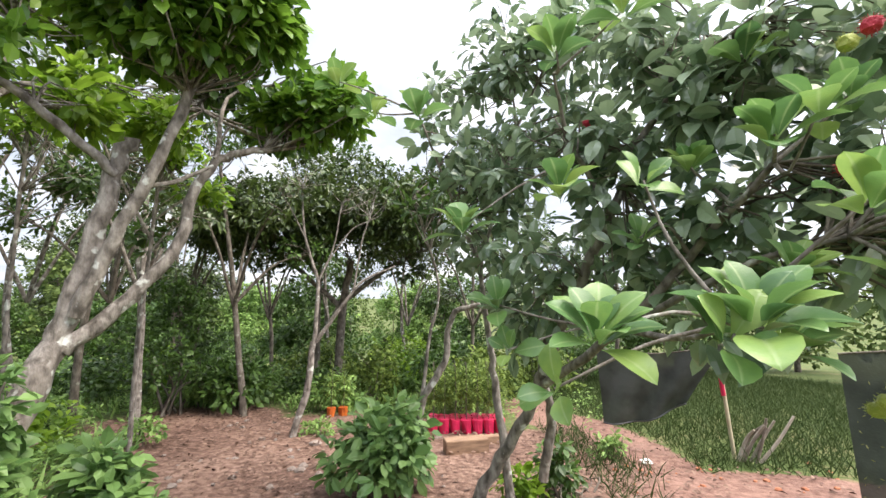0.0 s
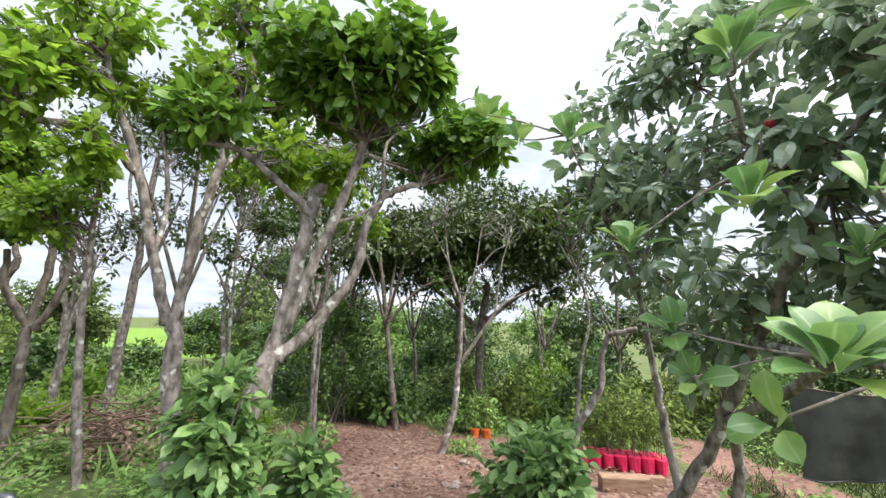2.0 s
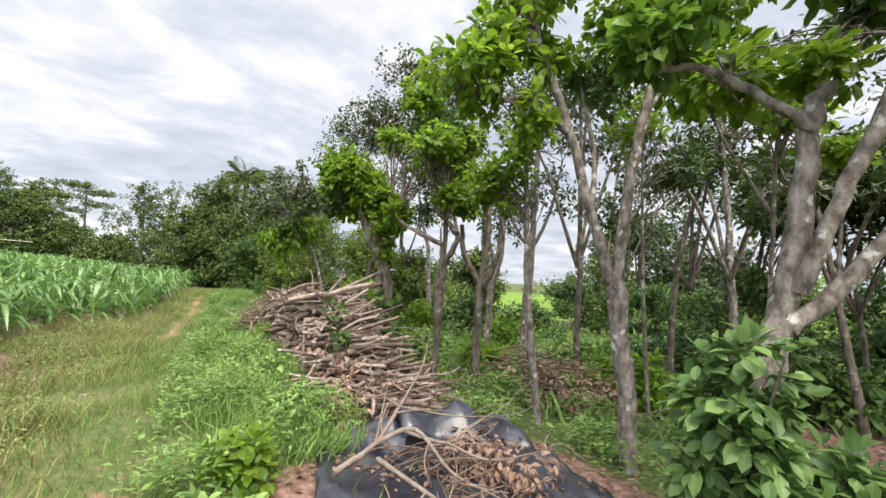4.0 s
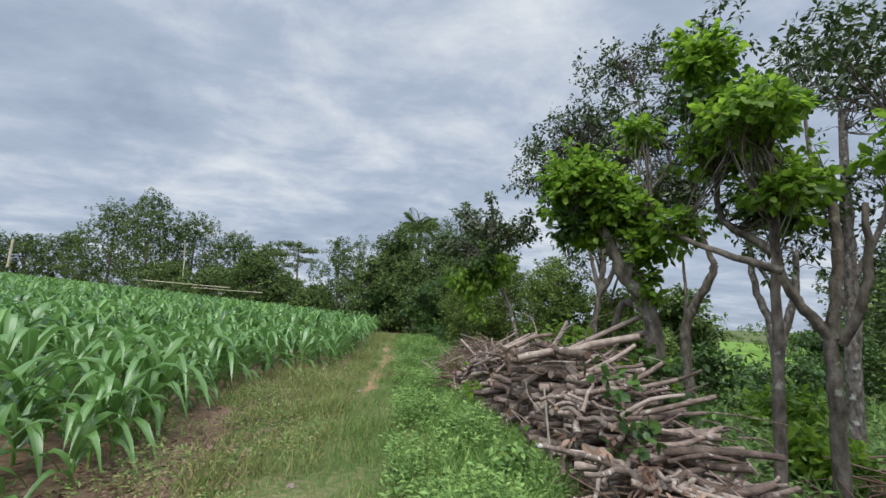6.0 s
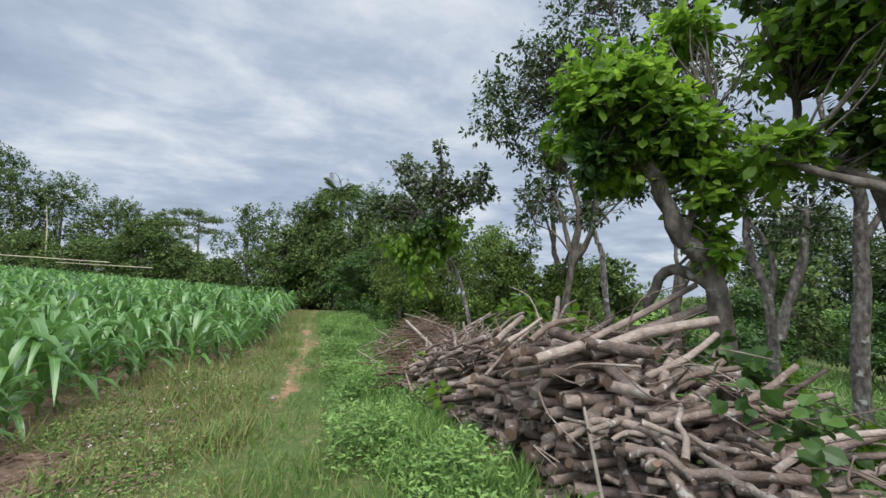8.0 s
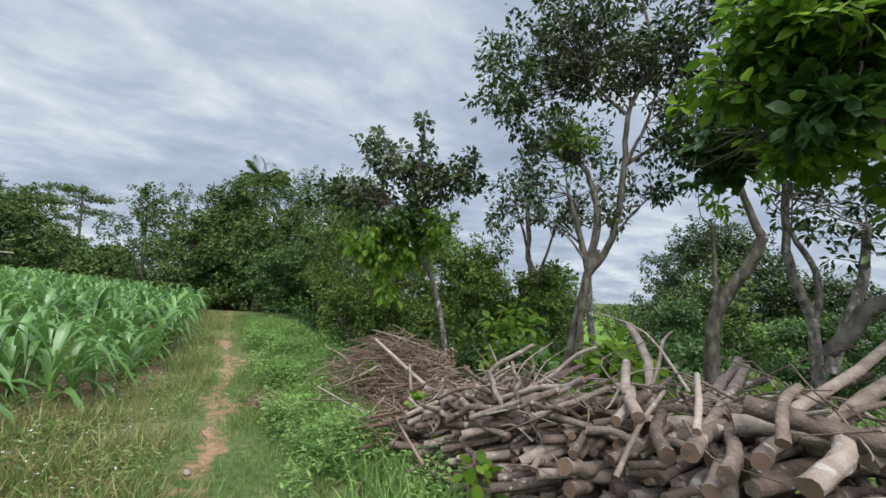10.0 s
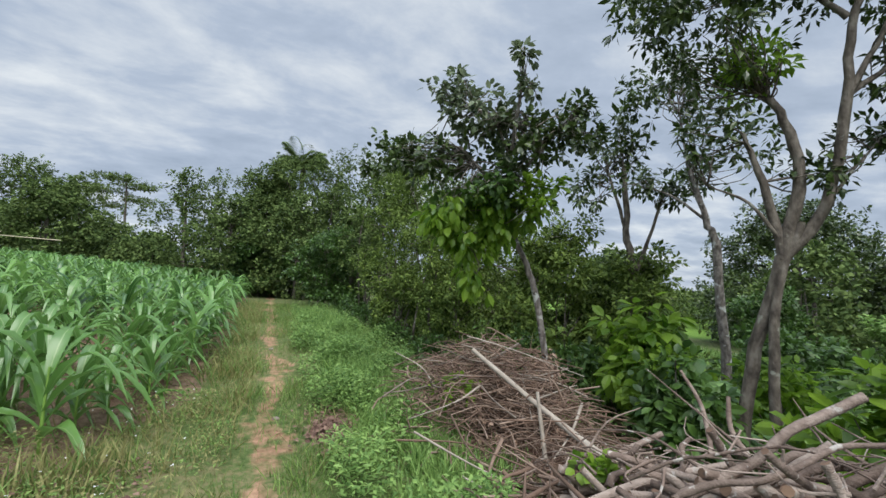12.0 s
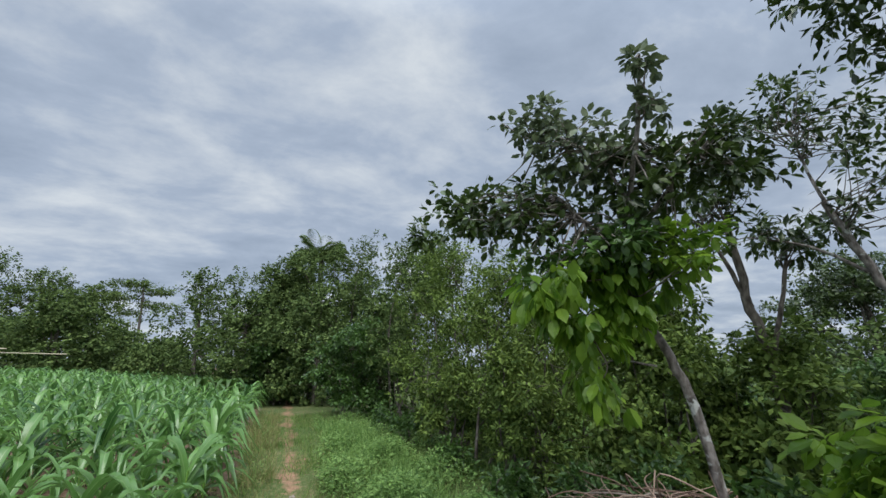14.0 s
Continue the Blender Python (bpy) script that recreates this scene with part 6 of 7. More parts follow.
# near broad-leaved tree: dark inner leaves, pale whorls at the shoots' ends
def build_near_tree():
    base = np.array((0.21, 3.59, -0.17))
    base[2] = ground_z(base[0], base[1])
    t = empty("broadleaf_fruit_tree", "fruit tree with large leathery leaves and pale new shoots", "tree", base)
    limbs = [
        ([base, (0.51, 3.36, 0.35), (0.69, 3.13, 0.81), (0.81, 2.78, 1.37), (0.99, 2.40, 1.98), (1.10, 2.24, 2.37)], 0.055, 0.022),
        ([(0.54, 3.46, -0.15), (0.45, 3.57, 0.68), (0.39, 3.58, 1.15), (0.31, 3.49, 1.76)], 0.04, 0.02),
        ([(0.78, 3.41, 0.08), (0.83, 3.30, 0.62), (0.73, 3.12, 1.03), (0.86, 2.77, 1.67)], 0.04, 0.02),
        ([(0.69, 3.13, 0.83), (0.98, 2.30, 1.33), (1.19, 1.85, 1.77), (1.27, 1.54, 2.01)], 0.032, 0.012),
        ([(0.81, 2.78, 1.37), (0.94, 1.77, 1.33), (0.91, 1.31, 1.42)], 0.022, 0.008),
        ([(0.98, 2.30, 1.33), (1.21, 1.72, 1.61), (1.41, 1.42, 1.71)], 0.022, 0.008),
        ([(0.99, 2.40, 1.98), (0.73, 2.29, 2.39), (0.60, 2.12, 2.70)], 0.02, 0.008),
        ([(1.10, 2.24, 2.37), (1.28, 2.03, 2.68), (1.47, 1.77, 2.81)], 0.02, 0.008),
        ([(0.31, 3.49, 1.76), (0.07, 3.30, 2.30), (-0.19, 2.99, 2.88)], 0.018, 0.007),
    ]
    limbs += [([(0.31, 3.49, 1.76), (0.64, 3.52, 2.96), (0.53, 3.54, 3.55)], 0.018, 0.007), ([(0.64, 3.52, 2.96), (0.86, 3.37, 3.43), (0.98, 3.24, 3.67)], 0.014, 0.006)]
    tips = []
    for i, (pts, r0, r1) in enumerate(limbs):
        line = smooth_line(np.array([np.array(p) for p in pts]) - base, 5)
        line[1:-1] += rng.normal(size=line[1:-1].shape) * r0 * 0.15
        mesh_part("trunk" if i == 0 else "limb", *tube(line, r0, r1, 8, 0.06), BARK_PALE, t)
        tips.append(line[len(line) // 3:])
    tips = np.concatenate(tips)
    dark, tw = Pile(), Pile()
    for c, r, n in (((0.82, 2.78, 1.67), (0.55, 0.45, 0.5), 44), ((1.17, 2.32, 1.84), (0.55, 0.45, 0.5), 48), ((1.39, 1.95, 1.84), (0.5, 0.45, 0.45), 32), ((1.00, 2.40, 2.36), (0.5, 0.45, 0.4), 40), ((1.35, 2.11, 2.54), (0.6, 0.5, 0.45), 48),
                    ((1.60, 1.79, 2.55), (0.55, 0.5, 0.4), 40), ((0.66, 2.82, 2.60), (0.45, 0.4, 0.35), 28), ((1.64, 1.76, 1.98), (0.5, 0.5, 0.45), 26), ((1.23, 1.95, 1.46), (0.5, 0.4, 0.3), 22), ((0.60, 3.04, 1.36), (0.3, 0.3, 0.35), 20),
                    ((0.34, 3.18, 2.37), (0.4, 0.4, 0.35), 20), ((1.67, 1.58, 1.60), (0.45, 0.4, 0.4), 18), ((1.85, 1.53, 1.98), (0.5, 0.5, 0.5), 44), ((1.17, 2.32, 3.07), (0.5, 0.4, 0.35), 30), ((0.46, 3.17, 1.91), (0.35, 0.35, 0.35), 20), ((0.07, 3.20, 2.69), (0.4, 0.4, 0.3), 16), ((1.81, 1.72, 2.72), (0.5, 0.5, 0.4), 30),
                    ((0.75, 3.28, 3.46), (0.45, 0.4, 0.4), 30), ((1.11, 2.76, 3.45), (0.45, 0.4, 0.35), 30), ((1.09, 2.98, 2.84), (0.4, 0.4, 0.35), 26), ((1.32, 2.33, 2.95), (0.4, 0.4, 0.35), 22), ((0.22, 3.73, 2.05), (0.35, 0.3, 0.4), 22), ((0.56, 3.29, 2.40), (0.35, 0.3, 0.35), 22), ((0.53, 3.54, 3.50), (0.45, 0.45, 0.35), 30), ((0.98, 3.24, 3.67), (0.45, 0.4, 0.35), 30), ((0.41, 3.76, 2.82), (0.4, 0.4, 0.35), 24), ((0.02, 3.88, 3.47), (0.35, 0.35, 0.3), 18), ((0.57, 3.35, 3.87), (0.3, 0.3, 0.3), 12), ((1.87, 1.50, 1.51), (0.4, 0.4, 0.35), 10)):
        V, F, cc = clump_leaves(np.array(c) - base, r, int(n * 0.95), 7, 0.14, BROAD, 0.95, shell=0.1, droop=0.35)
        dark.add(V, F)
        twigs_to(cc, tips[np.argsort(np.linalg.norm(tips - (np.array(c) - base), axis=1))[:4]], 0.007, tw, 0.6)
    mesh_part("crown", *dark.done(), LEAF_TREE, t, "dark leathery older leaves", smooth=False)
    tagged(mesh_part("twigwork", *tw.done(), BARK_DARK, t), kind="stuff")
    one = mesh_from("leaf", FINE[0], FINE[1], LEAF_YOUNG_PIECE, True)
    add_rib(one)
    for c, ax, n, s in (((0.43, 1.17, 1.40), (0, -0.35, 1), 15, 0.175), ((0.75, 1.00, 1.45), (0, -0.3, 1), 16, 0.18), ((1.22, 1.43, 1.60), (0, -0.3, 1), 12, 0.14), ((1.55, 1.08, 2.00), (0.1, -0.2, 1), 12, 0.15), ((1.43, 1.38, 2.21), (0, -0.2, 1), 12, 0.15), ((1.09, 1.77, 2.08), (0, -0.3, 1), 11, 0.15), ((1.33, 1.72, 2.56), (0, -0.1, 1), 11, 0.16), ((0.94, 1.96, 1.78), (-0.1, -0.4, 0.8), 9, 0.15), ((1.46, 1.20, 1.68), (0.1, -0.4, 0.8), 10, 0.14), ((0.89, 1.08, 1.39), (0.2, -0.3, 0.8), 11, 0.16), ((0.10, 2.10, 1.86), (-0.1, -0.2, 1), 10, 0.2), ((0.53, 1.83, 2.00), (0, -0.2, 1), 10, 0.2),
                        ((-0.17, 2.69, 2.75), (-0.1, 0, 1), 10, 0.22), ((-0.85, 3.19, 3.24), (-0.1, 0, 1), 10, 0.22), ((0.56, 1.92, 2.71), (0, -0.1, 1), 11, 0.2), ((1.09, 1.31, 2.03), (0, -0.2, 1), 11, 0.19), ((1.09, 1.03, 1.75), (0.2, -0.2, 1), 10, 0.18),
                        ((0.71, 1.43, 1.91), (0, -0.6, 0.7), 6, 0.15), ((1.24, 1.30, 2.12), (0.1, 0, 1), 9, 0.18), ((0.89, 1.90, 2.91), (0, 0, 1), 9, 0.2), ((-0.56, 3.15, 2.96), (-0.1, 0, 1), 8, 0.2), ((0.34, 1.31, 1.22), (-0.3, -0.3, 0.2), 5, 0.13),
                        ((1.59, 1.19, 1.86), (0.1, -0.2, 1), 9, 0.19), ((1.35, 1.17, 1.56), (0.1, -0.2, 1), 9, 0.17), ((0.28, 2.18, 1.46), (-0.2, -0.4, 0.6), 7, 0.17), ((0.32, 2.08, 1.24), (-0.3, -0.5, 0.3), 5, 0.15), ((0.68, 0.99, 1.40), (0, -0.5, 0.4), 5, 0.15)):
        P, D, N, S = rosette(np.array(c) - base, ax, n, s)
        e = np.array(c) - base
        s0 = tips[np.argmin(np.linalg.norm(tips - e, axis=1))]
        sh = mesh_part("shoot", *tube(smooth_line([s0, (s0 + e) / 2 + rng.normal(size=3) * 0.04, e], 3), 0.009, 0.004, 6), BARK_PALE, t)
        for p, d, q, sz in zip(P, D, N, S):
            y = unit(d)
            x = unit(np.cross(y, q))
            z = np.cross(x, y)
            m = Matrix(((x[0], y[0], z[0], p[0]), (x[1], y[1], z[1], p[1]), (x[2], y[2], z[2], p[2]), (0, 0, 0, 1)))
            ob = new("leaf", one)
            ob.parent = sh
            ob.matrix_basis = m @ Matrix.Scale(sz, 4)
    return t


LEAF_TREE = leaf_mat("leaf_tree", (0.066, 0.122, 0.062), (0.320, 0.415, 0.255), 0.25, 0.34, 1.0)
LEAF_YOUNG_PIECE = material("leaf_young_piece", [(0.070, 0.160, 0.062), (0.15, 0.28, 0.085), (0.30, 0.42, 0.11)], scale=3, rough=0.33, bump=0.1, bump_scale=30, rnd=0.55, translucent=0.35, spec=0.5)
with_rib(LEAF_YOUNG_PIECE, (0.36, 0.46, 0.22), 0.6)
build_near_tree()
tree("thin_bent_tree", "thin bent pale stem with a few leaves", [
    ([(-0.37, 4.18, -0.34), (-0.22, 4.19, 0.43), (0.01, 4.20, 0.86), (0.09, 4.20, 1.31), (0.37, 4.18, 1.42)], 0.042, 0.024),
    ([(-0.22, 4.19, 0.43), (-0.14, 4.30, 1.07), (-0.05, 4.40, 1.65), (-0.34, 4.49, 2.59)], 0.022, 0.010)], [((-0.15, 4.40, 2.51), (0.5, 0.5, 0.5), 30, None)], BARK_PALE, LEAF_MID, 0.12, SIMPLE, 8)
shrub("leafy_shrub", "bright green shrub around the thin bent stem", (-0.54, 3.96, -0.15), (0.64, 0.5, 0.50), 180, LEAF_SHRUB, 0.14, 7, OVAL)
shrub("leafy_shrub", "small yellow-green shrub under the fruit tree", (0.64, 3.64, -0.10), (0.2, 0.2, 0.22), 20, LEAF_VINE, 0.1, 8, OVAL)
shrub("leafy_shrub", "leafy climbing shrub at the foot of the stems", (0.98, 3.77, 0.02), (0.28, 0.28, 0.36), 36, LEAF_MID, 0.09, 8, OVAL)
shrub("leafy_shrub", "green shrub at the foot of the leaning trunk", (-2.16, 2.80, 0.55), (0.32, 0.30, 0.46), 90, LEAF_SHRUB, 0.12, 7, OVAL)

# ---- nets, bags, boards ----
def cloth(name, label, corners, sag, mat, n=18, waves=0.05, category="shade net"):
    a, b, c, d = (np.array(v, float) for v in corners)
    s, t = np.meshgrid(np.linspace(0, 1, n), np.linspace(0, 1, n), indexing="ij")
    P = a * ((1 - s) * (1 - t))[..., None] + b * (s * (1 - t))[..., None] + c * (s * t)[..., None] + d * ((1 - s) * t)[..., None]
    P[..., 2] -= sag * np.sin(s * np.pi)
    nrm = unit(np.cross(b - a, d - a))
    P += nrm * (waves * np.sin(s * 13 + t * 3) * (0.3 + t))[..., None]
    i, j = np.meshgrid(np.arange(n - 1), np.arange(n - 1), indexing="ij")
    F = np.stack([i * n + j, (i + 1) * n + j, (i + 1) * n + j + 1, i * n + j + 1], -1).reshape(-1, 4)
    ob = mesh_part(name, P.reshape(-1, 3), F, mat)
    mesh_part("edge_rope", *tube(P[:, 0], 0.008, 0.008, 6), BARK_DARK, ob, "thin dark rope along the top edge")
    mesh_part("bottom_hem", *tube(P[:, -1], 0.010, 0.010, 6), TARP, ob, "folded black hem")
    return tagged(ob, label, category)


def caught_straw(net, corners, n):
    """Dry straw and leaf bits held by the weave of a net."""
    a, b, c, d = (np.array(v, float) for v in corners)
    s, t = rng.random((n, 1)), rng.random((n, 1)) ** 0.7
    P = a * (1 - s) * (1 - t) + b * s * (1 - t) + c * s * t + d * (1 - s) * t
    nrm = unit(np.cross(b - a, d - a))
    nrm = nrm if nrm[1] < 0 else -nrm
    V, F = leaf_batch(P + nrm * 0.03, (b - a) * rng.normal(size=(n, 1)) + (d - a) * rng.normal(size=(n, 1)), np.tile(nrm, (n, 1)), rng.uniform(0.012, 0.035, n), TINY, 0.5)
    tagged(mesh_part("caught_straw", V, F, GRASS_DRY, net, "pale dry straw caught in the weave", smooth=False), kind="stuff")


cloth("shade_net", "sagging black shade net hung between trees", ((2.17, 6.00, 0.78), (3.56, 5.30, 0.92), (3.14, 5.55, 0.13), (2.23, 5.98, -0.23)), 0.10, NET)
WALL_NET = ((2.65, 2.84, 1.12), (4.13, 2.00, 1.34), (4.09, 2.08, 0.21), (2.69, 2.80, -0.07))
caught_straw(cloth("shade_net", "upright black shade net wall with straw caught in it", WALL_NET, 0.0, NET, waves=0.02), WALL_NET, 320)
cloth("plastic_sheet", "folded black plastic sheet hung over the net wall", ((2.99, 2.49, 1.37), (4.05, 1.94, 1.55), (4.03, 1.97, 1.05), (2.86, 2.56, 0.81)), 0.05, TARP, waves=0.05, category="plastic sheet")
stick("red_tipped_stake", "leaning pale stake with a red painted tip", [(3.45, 5.15, -0.40), (3.39, 5.19, 0.58)], 0.022, 0.02, BAMBOO, "stake")
stick("stake_wrap", "red tape wound round the top of the stake", [(3.38, 5.15, 0.32), (3.36, 5.16, 0.56)], 0.026, 0.026, RED_BAG, "tape")
for k in range(7):
    a, b = rng.normal() * 0.05, rng.normal() * 0.05
    stick("cut_stick", "short grey cut stick leaning in the grass", [(3.36 + 0.035 * k, 4.95 + a, -0.36), (3.42 + 0.04 * k + b, 4.90 + a, -0.10), (3.44 + 0.05 * k + 2 * b, 4.83, 0.02 + 0.025 * k)], 0.020, 0.013, DEAD_WOOD if k % 2 else STICK)
build_brush("twig_litter", "broken twigs lying round the stems of the fruit tree", (1.0, 3.9), (0.5, 0.5, 0.12), 50, (0.004, 0.012), (0.15, 0.45), DEAD_WOOD)
bm = bmesh.new()
bmesh.ops.create_grid(bm, x_segments=4, y_segments=4, size=0.07)
for v in bm.verts:
    v.co.z = 0.02 + 0.03 * noise.noise(v.co * 18)
scrap = part("paper_scrap", bm, PETAL)
scrap.location = on_ground((2.35, 5.0, 0))
tagged(scrap, "crumpled scrap of white paper on red earth", "litter")


def seedling_bag(p, h, mat, label):
    bm = bmesh.new()
    bmesh.ops.create_cone(bm, segments=10, radius1=0.07, radius2=0.085, depth=h, cap_ends=True)
    for v in bm.verts:
        v.co += Vector((rng.normal() * 0.006, rng.normal() * 0.006, h / 2 + rng.normal() * 0.006))
    e = empty("seedling_bag", label, "plant bag", on_ground(p), "seedling bags")
    part("bag", bm, mat, e)
    V, F, _ = clump_leaves((0, 0, h + 0.45), (0.13, 0.13, 0.42), 20, 6, 0.085, SIMPLE, 0.7)
    tagged(mesh_part("foliage", V, F, LEAF_BUSH, e, smooth=False), kind="stuff")
    mesh_part("stem", *tube(smooth_line([(0, 0, h - 0.02), (0.01, 0, h + 0.4), (0, 0.01, h + 0.85)], 2), 0.006, 0.003, 5), BARK_DARK, e)


c0 = np.array((0.35, 6.59, -0.55))
for i in range(7):
    for j in range(3):
        seedling_bag(c0 + [-0.50 + i * 0.17, j * 0.19, 0], 0.2, RED_BAG, "bright red plastic seedling bag with a green plant")
c1 = np.array((-2.02, 7.95, -0.67))
for i in range(2):
    seedling_bag(c1 + [-0.05 + i * 0.2, 0.1 * (i % 2), 0], 0.16, ORANGE, "orange plastic seedling bag with a green plant")


def plank(label, p, size, rz, tilt=0):
    bm = bmesh.new()
    bmesh.ops.create_cube(bm, size=1)
    bmesh.ops.scale(bm, vec=size, verts=bm.verts)
    bmesh.ops.bevel(bm, geom=bm.edges[:], offset=0.008, segments=2, affect="EDGES")
    ob = part("timber_block", bm, WOOD)
    x, y, z = on_ground(p)
    ob.matrix_basis = pose(x, y, z + size[2] / 2, 0, tilt, rz)
    tagged(ob, label, "timber")


plank("rough sawn timber block lying on the earth", (0.29, 5.49, -0.41), (0.55, 0.2, 0.17), 12)
plank("second sawn timber board beside the block", (0.51, 5.88, -0.47), (0.6, 0.12, 0.1), 20)


def stone(p, r, mat, label, name="stone"):
    bm = bmesh.new()
    bmesh.ops.create_icosphere(bm, subdivisions=2, radius=1)
    k = rng.uniform(0, 50)
    for v in bm.verts:
        v.co = Vector((v.co.x * r, v.co.y * r * 0.8, v.co.z * r * 0.55)) * (1 + 0.35 * noise.noise(v.co * 1.6 + Vector((k, 0, 0))))
    ob = part(name, bm, mat)
    x, y, z = on_ground(p)
    ob.matrix_basis = pose(x, y, z + r * 0.15, 0, 0, rng.uniform(0, 360))
    tagged(ob, label, name)


stone((0.79, 3.18, -0.00), 0.24, CLAY, "lump of red clay at the foot of the tree", "clay_lump")
for k in range(60):
    x, y = rng.uniform(-3.6, 0.2), rng.uniform(3.9, 7.6)
    stone((x, y, 0), rng.uniform(0.015, 0.05), STONE, "pale stone lying on the leaf-strewn earth")
for k in range(16):
    stone((rng.uniform(-2.2, 0.0), rng.uniform(4.6, 6.6), 0), rng.uniform(0.04, 0.075), STONE, "flat pale stone half sunk in the earth")
for k in range(34):
    stone((rng.uniform(1.8, 4.2), rng.uniform(3.4, 5.0), 0), rng.uniform(0.012, 0.035), CLAY, "small clod of red clay on the track", "clay_clod")
for p in ((-6.85, -1.48, 0.00), (-11.10, -1.34, -0.01), (-16.96, -1.07, 0.20), (-13.68, -1.05, 0.02), (-3.40, 0.02, -0.01)):
    stone(p, 0.04, STONE, "small pale stone beside the path")


def fruit(p, r, mat, label):
    bm = bmesh.new()
    bmesh.ops.create_icosphere(bm, subdivisions=2, radius=r)
    for v in bm.verts[:]:
        v.co *= 1 + 0.25 * rng.random()
    ob = part("hairy_fruit", bm, mat)
    ob.location = p
    tagged(ob, label, "fruit", "fruits on the tree")
    d = unit(rng.normal(size=(60, 3)))
    h = leaf_batch(d * r * 0.9, d + 0.3 * rng.normal(size=d.shape), rng.normal(size=d.shape), np.full(60, r * 0.7), TINY, 0.25)
    mesh_part("hairs", *h, mat, ob)


for p, m, l in (((1.49, 1.34, 2.44), FRUIT_RED, "red"), ((1.44, 1.38, 2.40), FRUIT_GREEN, "yellow-green"), ((1.35, 1.34, 1.93), FRUIT_RED, "red"), ((0.89, 2.44, 2.57), FRUIT_RED, "red"),
                ((1.57, 1.51, 1.13), FRUIT_GREEN, "yellow-green"), ((1.59, 1.49, 1.18), FRUIT_GREEN, "yellow-green"), ((1.59, 1.57, 1.09), FRUIT_GREEN, "yellow-green"), ((1.65, 1.43, 1.25), FRUIT_GREEN, "yellow-green"), ((1.68, 1.39, 1.21), FRUIT_GREEN, "yellow-green"), ((1.61, 1.48, 1.12), FRUIT_GREEN, "yellow-green")):
    fruit(p, 0.028, m, "hairy %s fruit hanging on the tree" % l)


# ---- distance ----
def far_tree(label, p, h, r, n, leaf=LEAF_FAR_HAZY, size=0.5, trunk=0.18, lumps=9, name="far_tree", low=0.12):
    b = np.array(on_ground(p))
    limbs = [([tuple(b), tuple(b + [0.1, 0.1, h * 0.4]), tuple(b + [0, 0, h * 0.7])], trunk, trunk * 0.4)]
    cl = []
    for k in range(lumps):
        f = (k + 0.5) / lumps
        a = k * 2.4 + rng.uniform(0, 1)
        q = r * 0.72 * np.sqrt(max(0.05, 1 - (2 * f - 0.75) ** 2)) * rng.uniform(0.6, 1.0)
        e = b + [np.cos(a) * q, np.sin(a) * q, h * (low + (0.88 - low) * f)]
        if k % 3 == 0:
            limbs.append(([tuple(b + [0, 0, h * 0.3]), tuple((b + e) / 2 + [0, 0, h * 0.12]), tuple(e)], trunk * 0.4, trunk * 0.12))
        cl.append((tuple(e), (r * 0.5, r * 0.5, h * 0.17), 1 + n // lumps, None))
    return tree(name, label, limbs, cl, BARK_DARK, leaf, size, TINY, 12, 1.3, twig=0.02, twig_keep=0.1, shell=0.5)


for p, h, r, n in (((-57.88, -32.52, 4.29), 12.5, 5, 200), ((-59.36, -37.64, 4.27), 11, 5, 160), ((-60.21, -28.22, 3.89), 11, 5, 180), ((-64.07, -24.44, 4.19), 10, 5, 180), ((-61.76, -19.05, 3.47), 9, 4, 140), ((-44.21, -14.76, 2.57), 5.5, 3.2, 160), ((-61.16, -48.90, 5.50), 6, 4, 120), ((-58.25, -52.17, 5.63), 6, 4, 120),
                   ((-54.52, -55.87, 5.53), 8, 5, 120), ((-48.54, -20.14, 3.16), 4, 3.5, 120), ((-50.28, -25.66, 3.40), 4, 3.5, 120), ((-52.99, -50.41, 5.33), 5, 4, 110), ((-49.11, -12.44, 2.51), 3.6, 3, 110), ((-43.80, -8.76, 2.41), 3.0, 2.6, 120), ((-48.93, -60.55, 4.33), 8, 5, 120), ((-61.33, -43.84, 5.86), 7, 4, 120)):
    far_tree("dark green tree in the wood behind the corn", p, h * 1.1, r * 1.1, int(n * 7), LEAF_FAR_HAZY, 0.23, 0.18, 18, low=0.03)
for p, h, r, n in (((-38.21, -5.97, 1.44), 7.5, 2.4, 160), ((-40.40, -4.55, 1.46), 8.0, 2.2, 120), ((-34.57, -2.05, 1.08), 7.0, 2.6, 200), ((-30.58, 0.13, 1.14), 5.5, 2.6, 220), ((-26.42, 2.03, 0.90), 4.6, 2.0, 200), ((-31.52, -2.93, 0.93), 5.0, 2.2, 200), ((-35.60, -0.89, 0.87), 7.6, 2.4, 260), ((-34.44, 2.26, 0.91), 7.2, 2.4, 260)):
    far_tree("dense green tree along the path's end", p, h, r, int(n * 4), LEAF_FAR_HAZY, 0.16, 0.12, 12, low=0.04)
for p, h, r, n in (((-24.6, 30.6, 0), 10.5, 6.0, 1500), ((-20.0, 32.0, 0), 6.0, 3.6, 400), ((-17.82, 31.66, 2.41), 6.4, 3.6, 420)):
    far_tree("big round dark tree in the valley", p, h, r, int(n * 2.2), LEAF_DARK, 0.22, 0.3, 18, low=0.04)
